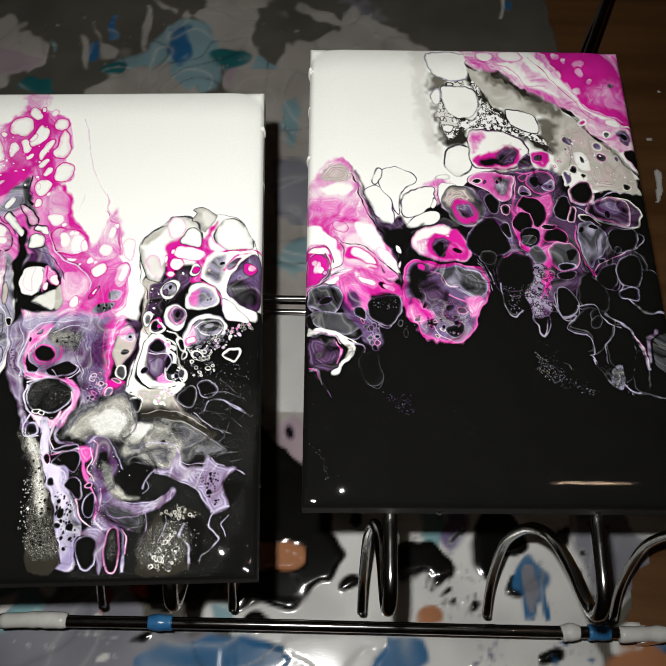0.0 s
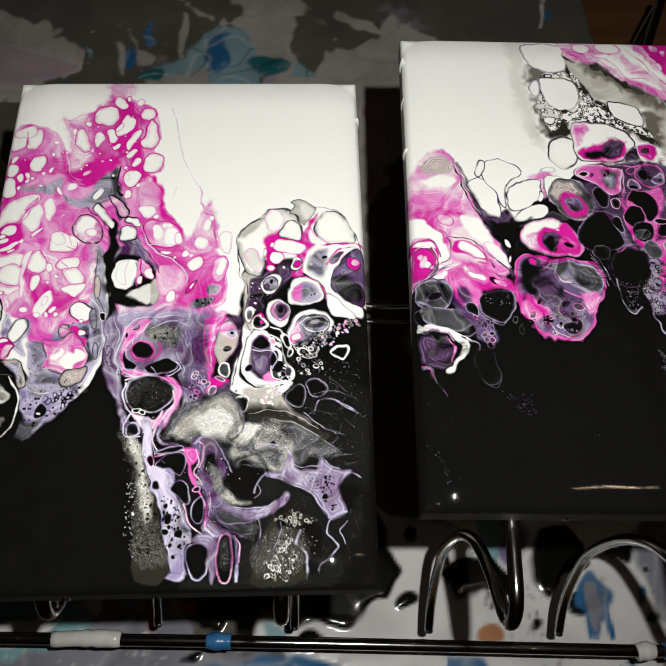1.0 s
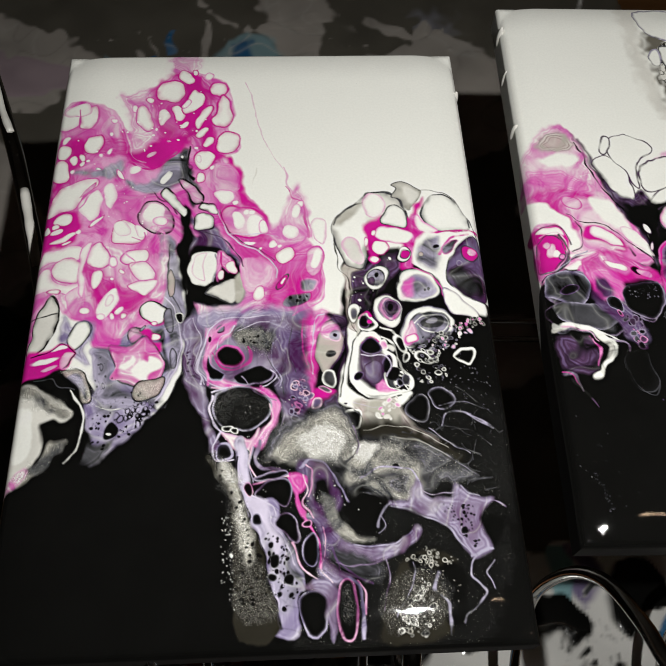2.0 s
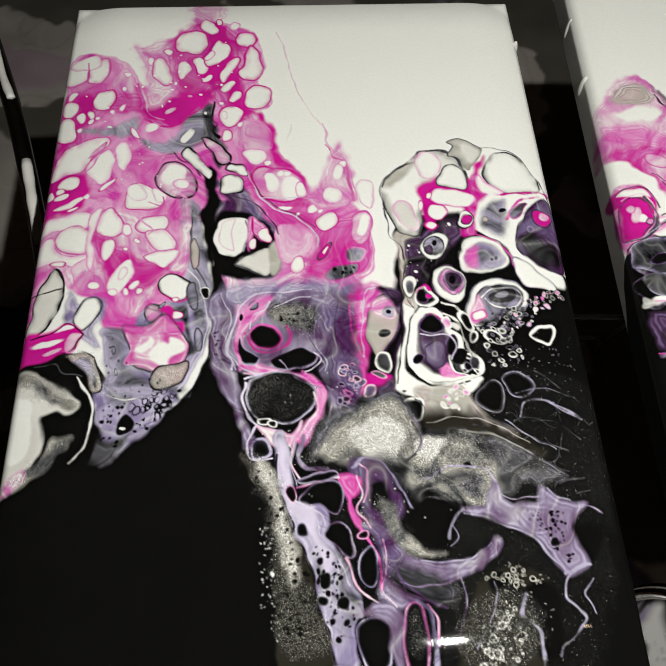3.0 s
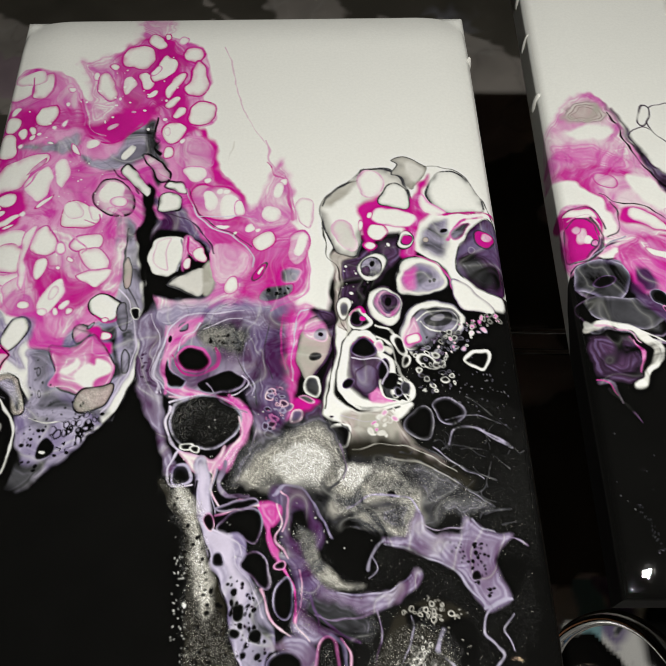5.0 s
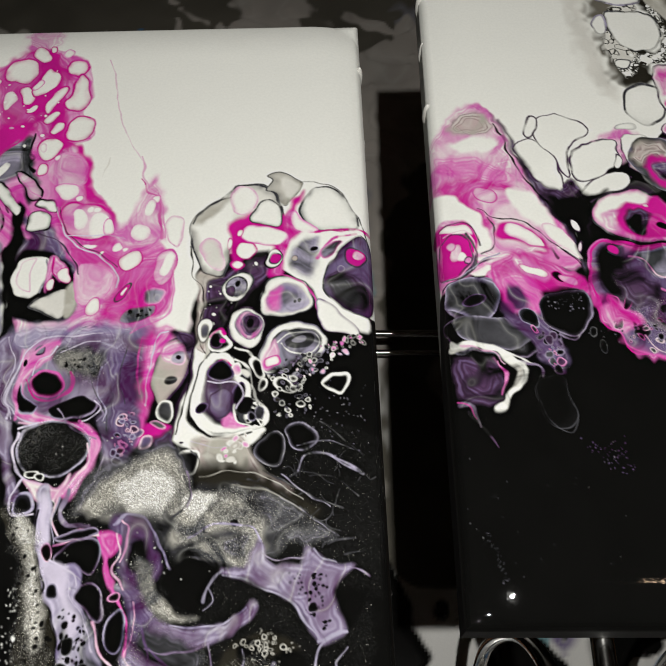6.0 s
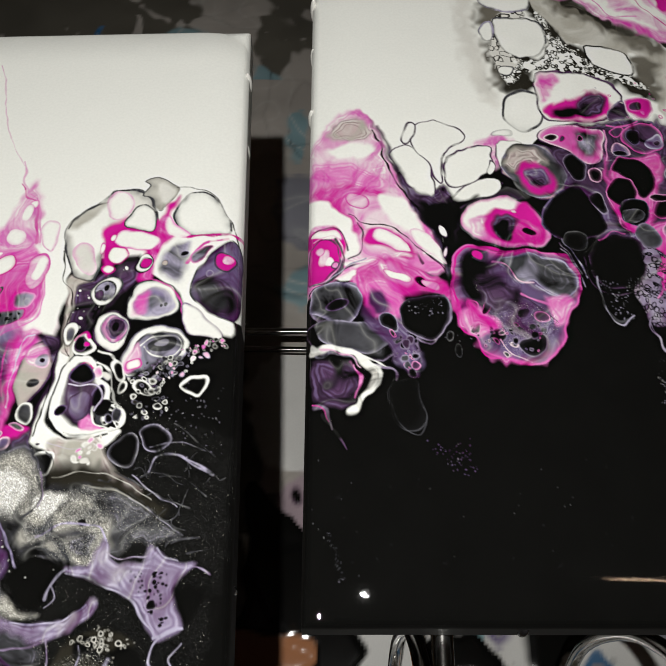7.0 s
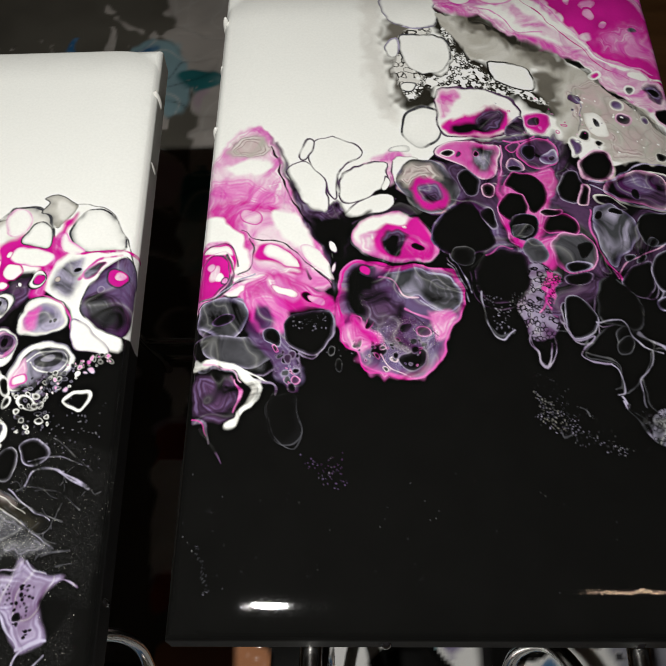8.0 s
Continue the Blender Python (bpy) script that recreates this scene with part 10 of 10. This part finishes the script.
stroke(R, 'p', 0.67, 0.67, [(78.0, 179.8), (84.1, 182.6), (91.8, 185.3)])
stroke(R, 'V', 0.67, 0.50, [(70.8, 184.3), (78.0, 180.7), (85.5, 186.2), (89.9, 190.7)])
cell(R, 79.3, 187.1, 2.50, 1.60, 26, 'V', 'm', 0.33)
cell(R, 85.4, 188.9, 1.87, 1.76, -21, 'V', 'p', 0.33)
sprinkle(R, 'KVd', 'lmp', 30, 0.32, 1.46, [(69.9, 190.6), (85.2, 192.4), (87.8, 201.1), (77.1, 204.4), (68.1, 199.3)])
# pod above
pod(R, 'd', 'g', 0.35, 1.94, [(76.8, 119.6), (79.6, 111.9), (85.0, 107.4), (92.0, 108.6), (99.4, 115.4), (102.3, 124.2), (100.1, 130.7), (94.8, 135.3), (88.1, 134.8), (82.4, 129.4)])
region(R, 'b', 1.77, 0.47, [(78.6, 117.4), (84.1, 109.6), (92.7, 112.0), (95.8, 117.6), (87.2, 117.5), (81.8, 121.9)])
region(R, 'P', 1.34, 0.35, [(82.7, 121.9), (87.3, 116.4), (94.0, 119.8), (97.9, 126.4), (96.6, 132.7), (89.8, 133.7), (85.0, 128.4)])
region(R, 'm', 1.15, 0.46, [(86.1, 121.9), (92.3, 119.8), (96.2, 126.3), (91.7, 130.6), (87.6, 127.3)])
region(R, 'V', 0.95, 0.34, [(89.4, 126.3), (93.7, 125.2), (94.3, 129.5), (90.8, 130.6)])
# dark cells with violet walls
region(R, 'V', 2.58, 0.55, [(90.8, 147.2), (105.2, 130.7), (97.8, 113.2), (108.4, 111.0), (119.7, 120.0), (143.1, 97.6), (146.3, 113.6), (155.7, 131.1), (183.1, 135.6), (178.5, 159.7), (158.9, 163.4), (149.2, 174.7), (132.1, 185.5), (123.6, 178.2), (124.1, 159.3), (108.9, 147.3)])
region(R, 'V', 2.38, 0.59, [(105.8, 99.5), (122.0, 96.2), (132.5, 97.5), (144.6, 100.0), (144.0, 118.1), (138.9, 131.0), (123.4, 117.9), (111.4, 117.7)])
pod(R, 'q', 'L', 0.60, 2.40, [(94.6, 103.6), (97.8, 99.0), (107.6, 98.4), (118.9, 100.8), (119.6, 106.6), (116.7, 115.6), (111.4, 117.7), (104.9, 111.0), (98.1, 108.7)])
region(R, 'd', 1.59, 0.36, [(108.2, 101.9), (117.8, 103.1), (116.1, 112.2), (110.9, 113.3)])
region(R, 'g', 1.79, 0.36, [(109.7, 105.4), (115.8, 106.6), (113.5, 112.2)])
cell(R, 98.8, 105.5, 2.13, 2.04, 46, 'K', 'L', 0.40)
cell(R, 110.3, 104.7, 1.65, 1.54, -50, 'K', 'q', 0.20)
cell(R, 102.7, 106.0, 1.38, 0.87, -84, 'V', 'P', 0.20)
pod(R, 'V', 'q', 0.60, 1.60, [(127.4, 104.4), (132.5, 98.0), (140.5, 97.6), (144.1, 103.4), (142.4, 110.2), (136.0, 113.1), (130.2, 110.8)])
cell(R, 132.6, 104.5, 4.17, 2.78, -79, 'K', 'm', 0.40)
cell(R, 140.5, 107.3, 3.76, 2.95, -34, 'm', 'c', 0.60)
cell(R, 141.0, 107.3, 1.46, 1.30, -38, 'V', 'l', 0.20)
pod(R, 'm', 'L', 0.39, 1.18, [(122.6, 112.3), (125.3, 107.1), (128.0, 110.1), (129.0, 113.9), (124.5, 115.7)])
cell(R, 126.0, 100.9, 2.96, 2.07, -40, 'V', 'q', 0.40)
cell(R, 125.5, 114.1, 2.60, 1.56, -2, 'K', 'l', 0.39)
stroke(R, 'p', 0.79, 0.60, [(120.7, 100.9), (120.8, 108.9), (118.7, 116.7)])
stroke(R, 'q', 0.81, 0.81, [(121.9, 97.4), (128.9, 98.6), (134.5, 95.6)])
region(R, 'm', 1.65, 0.55, [(97.9, 139.0), (106.9, 130.7), (113.3, 135.0), (119.8, 153.4), (128.7, 147.5), (120.9, 159.3), (108.4, 153.3)])
region(R, 'q', 1.28, 0.44, [(117.8, 113.4), (120.4, 130.8), (119.5, 122.2), (139.4, 113.6), (139.2, 128.9), (131.9, 147.5), (138.5, 147.6), (134.9, 163.3), (131.0, 181.9), (128.1, 180.1), (129.4, 155.5), (121.7, 151.4), (118.3, 135.0)])
pod(R, 'K', 'm', 0.55, 1.47, [(89.1, 147.2), (96.5, 134.9), (106.9, 130.7), (112.7, 141.2), (114.3, 151.4), (105.0, 155.3), (96.9, 155.2)])
pod(R, 'K', 'l', 0.35, 1.16, [(102.7, 117.7), (106.5, 113.3), (110.5, 117.7), (108.9, 126.5), (104.7, 126.4)])
cell(R, 113.9, 124.1, 3.29, 2.86, -70, 'K', 'L', 0.62)
pod(R, 'K', 'q', 0.35, 1.15, [(120.4, 122.2), (123.5, 116.8), (132.1, 116.8), (137.5, 122.4), (137.3, 131.0), (131.7, 135.2), (125.9, 126.6)])
pod(R, 'K', 'q', 0.34, 1.13, [(116.8, 132.9), (120.8, 126.6), (126.8, 126.6), (129.4, 133.0), (126.3, 139.3), (121.3, 139.2)])
cell(R, 113.0, 138.1, 5.40, 2.34, 71, 'K', 'l', 0.48)
pod(R, 'K', 'm', 0.37, 0.92, [(120.9, 142.3), (124.1, 136.1), (131.6, 136.2), (130.9, 145.5), (126.0, 149.5), (122.1, 147.4)])
cell(R, 125.4, 144.4, 4.02, 3.42, -15, 'd', 'g', 0.24)
pod(R, 'd', 'l', 0.32, 1.43, [(124.8, 152.5), (128.6, 147.9), (133.2, 150.5), (133.2, 157.5), (128.8, 160.3), (125.2, 156.4)])
pod(R, 'K', 'q', 0.44, 1.48, [(133.2, 143.4), (136.5, 137.3), (142.6, 135.2), (147.6, 141.5), (146.2, 145.6), (138.7, 145.9)])
cell(R, 138.7, 135.2, 4.20, 1.80, -17, 'K', 'p', 0.37)
pod(R, 'd', 'p', 0.43, 1.79, [(136.5, 150.5), (140.3, 146.6), (148.5, 146.6), (152.4, 153.6), (150.4, 161.5), (141.3, 163.3), (136.4, 157.5)])
cell(R, 147.8, 153.6, 3.86, 3.01, -69, 'K', 'd', 0.36)
cell(R, 145.2, 160.8, 4.91, 2.09, -8, 'K', 'c', 0.46)
cell(R, 144.4, 166.2, 5.58, 2.58, -12, 'K', 'l', 0.35)
pod(R, 'K', 'l', 0.35, 1.15, [(141.7, 122.4), (146.0, 115.9), (151.2, 115.9), (153.0, 124.7), (149.0, 131.1), (143.4, 128.9)])
pod(R, 'K', 'L', 0.46, 1.14, [(150.0, 126.8), (152.8, 122.1), (154.9, 125.8), (153.1, 132.2), (149.7, 132.2)])
pod(R, 'K', 'L', 0.94, 1.57, [(152.8, 110.3), (157.1, 104.7), (164.8, 105.9), (166.3, 112.7), (162.7, 119.3), (156.5, 120.4), (152.9, 115.9)])
pod(R, 'V', 'L', 0.46, 1.91, [(160.1, 124.8), (166.4, 117.2), (177.1, 115.1), (186.0, 120.7), (183.5, 133.5), (172.5, 131.3), (164.5, 129.1)])
region(R, 'm', 1.34, 0.46, [(165.9, 120.5), (176.7, 117.3), (180.4, 125.0), (169.9, 127.0)])
cell(R, 173.3, 127.0, 2.63, 1.65, -74, 'K', 'm', 0.38)
pod(R, 'd', 'c', 0.44, 2.55, [(153.7, 139.5), (155.4, 133.3), (163.8, 133.3), (169.4, 139.6), (169.6, 147.8), (163.4, 155.7), (160.2, 160.6), (156.5, 158.6), (154.6, 149.7)])
region(R, 'g', 2.20, 0.44, [(156.5, 137.4), (166.4, 137.5), (166.4, 147.8), (158.9, 153.7)])
cell(R, 156.0, 137.0, 2.54, 1.47, -77, 'K', 'g', 0.24)
cell(R, 163.1, 135.4, 2.96, 1.48, 5, 'K', 'g', 0.24)
stroke(R, 'q', 0.50, 0.75, [(152.6, 135.3), (152.7, 145.6), (155.0, 157.6), (159.7, 163.4), (161.4, 167.3)])
stroke(R, 'L', 0.50, 0.50, [(160.5, 163.4), (166.3, 157.7), (175.1, 153.8), (180.3, 149.9)])
stroke(R, 'c', 0.53, 0.53, [(155.3, 122.6), (163.1, 126.9), (172.3, 132.3), (183.3, 134.5)])
stroke(R, 'c', 0.68, 0.55, [(155.7, 120.4), (162.4, 120.9), (168.3, 116.1), (179.6, 110.6), (187.7, 111.8)])
pod(R, 'K', 'g', 0.33, 1.10, [(170.7, 141.7), (174.9, 136.6), (188.2, 136.7), (185.9, 147.9), (175.4, 151.8), (170.9, 149.8)])
cell(R, 174.6, 149.8, 2.36, 1.97, -48, 'd', 'g', 0.23)
cell(R, 165.1, 157.1, 1.72, 1.46, -37, 'K', 'g', 0.23)
cell(R, 169.2, 157.7, 1.66, 1.37, -54, 'K', 'g', 0.23)
pod(R, 'K', 'l', 0.31, 1.04, [(160.7, 167.3), (165.6, 161.6), (172.4, 159.7), (171.8, 171.1), (168.0, 174.8), (162.9, 172.9)])
pod(R, 'K', 'g', 0.31, 1.05, [(173.2, 159.7), (179.6, 153.8), (187.6, 155.9), (184.1, 173.0), (175.9, 173.0), (172.4, 168.3)])
pod(R, 'K', 'c', 0.41, 1.01, [(171.6, 176.7), (175.9, 174.8), (183.7, 174.9), (182.2, 182.2), (173.2, 180.3)])
cell(R, 102.5, 156.3, 4.57, 4.02, -72, 'K', 'g', 0.36)
stroke(R, 'l', 0.49, 0.37, [(96.7, 157.2), (98.8, 163.0), (102.2, 170.7)])
stroke(R, 'c', 0.37, 0.37, [(97.7, 155.2), (100.4, 162.1), (104.5, 172.6)])
pod(R, 'K', 'V', 0.35, 1.40, [(106.0, 163.1), (111.5, 155.3), (119.8, 153.4), (127.3, 159.4), (126.0, 170.8), (120.7, 176.4), (112.7, 177.3), (106.8, 172.6)])
stroke(R, 'p', 0.50, 0.25, [(110.6, 156.3), (115.9, 152.4), (120.7, 153.0)])
stroke(R, 'p', 0.64, 0.39, [(116.8, 132.9), (119.4, 141.3), (120.2, 149.4), (124.0, 152.5)])
# broken lilac crust
foam(R, 'K', 'l', 1.89, 0.52, [(128.1, 159.4), (135.1, 161.4), (137.9, 165.2), (135.3, 172.8), (131.0, 181.9), (127.7, 183.7), (125.2, 178.2), (127.0, 168.9)])
foam(R, 'V', 'q', 1.55, 0.52, [(131.7, 163.3), (137.1, 165.2), (133.0, 178.3), (130.2, 181.9)])
foam(R, 'K', 'l', 1.67, 0.50, [(120.5, 178.2), (128.8, 174.6), (133.4, 187.3), (129.7, 192.6), (125.1, 192.6), (122.8, 185.5)])
stroke(R, 'p', 0.59, 0.59, [(132.4, 170.9), (130.7, 178.3), (127.9, 181.9)])
stroke(R, 'g', 0.35, 0.35, [(107.6, 172.6), (108.4, 181.8), (110.1, 189.0), (114.4, 192.5), (117.8, 189.0)])
dots(R, 'g', 70, 0.10, 0.30, [(108.3, 174.5), (111.7, 189.0), (117.5, 192.5), (117.0, 181.8), (130.6, 172.7)])
stroke(R, 'l', 0.45, 0.45, [(124.2, 187.3), (123.2, 196.0), (128.3, 203.7), (131.0, 194.3)])
pod(R, 'K', 'l', 0.30, 0.84, [(135.1, 180.1), (137.1, 177.4), (139.6, 182.0), (136.5, 187.3)])
pod(R, 'K', 'g', 0.30, 1.00, [(138.0, 176.5), (142.9, 174.7), (148.2, 181.1), (149.1, 185.6), (145.2, 190.9), (139.0, 191.8), (136.6, 186.4)])
stroke(R, 'l', 0.57, 0.57, [(136.5, 187.3), (140.4, 192.6), (145.9, 191.8), (141.2, 197.8), (145.2, 201.3), (151.0, 203.0)])
pod(R, 'K', 'd', 0.51, 1.02, [(150.0, 174.7), (152.7, 167.2), (157.0, 165.3), (162.4, 171.0), (165.8, 178.5), (163.9, 189.2), (158.1, 187.4), (150.8, 184.7)])
stroke(R, 'g', 0.46, 0.46, [(148.3, 185.6), (157.0, 184.8), (160.5, 191.0), (165.5, 197.1), (170.9, 198.8)])
cell(R, 157.5, 195.3, 4.33, 2.91, -58, 'K', 'd', 0.32)
stroke(R, 'g', 0.44, 0.44, [(151.0, 203.0), (153.9, 208.0), (153.8, 213.0), (151.3, 214.6)])
stroke(R, 'g', 0.44, 0.33, [(166.9, 198.0), (162.3, 206.4), (160.0, 211.3), (160.7, 219.4)])
stroke(R, 'g', 0.52, 0.73, [(153.0, 217.8), (156.2, 224.2), (160.9, 230.4), (162.9, 231.9)])
foam(R, 'K', 'g', 1.19, 0.30, [(160.6, 224.2), (166.7, 221.0), (166.0, 233.4), (161.9, 232.7)])
dots(R, 'g', 120, 0.07, 0.24, [(121.3, 212.9), (131.2, 216.1), (140.8, 230.3), (154.3, 234.9), (151.0, 237.9), (130.6, 231.9), (121.5, 224.1)])
dots(R, 's', 60, 0.09, 0.30, [(121.3, 212.9), (130.8, 219.3), (132.5, 228.8), (124.0, 227.2)])
stroke(R, 'd', 0.45, 0.45, [(129.1, 227.2), (130.1, 230.3), (133.7, 230.3)])
stroke(R, 'd', 0.46, 0.46, [(138.1, 219.4), (140.1, 221.0), (141.2, 223.3)])
settle(R, 0.22)
canvas_painting(R, 198, 295, (0.0935, 0.2535), 1.0, "poured canvas, white and magenta corners, pink pods, large black field",
                [(-0.0985, 0.128, -0.008, 0.0017, 0.007, M_DRIP), (-0.0985, 0.1, -0.011, 0.0014, 0.006, M_DRIP), (-0.0985, 0.062, -0.01, 0.0018, 0.006, M_DRIP),
                 (-0.03, -0.1472, -0.013, 0.0018, 0.005, M_BLACK), (0.05, -0.1472, -0.014, 0.0014, 0.004, M_BLACK)])
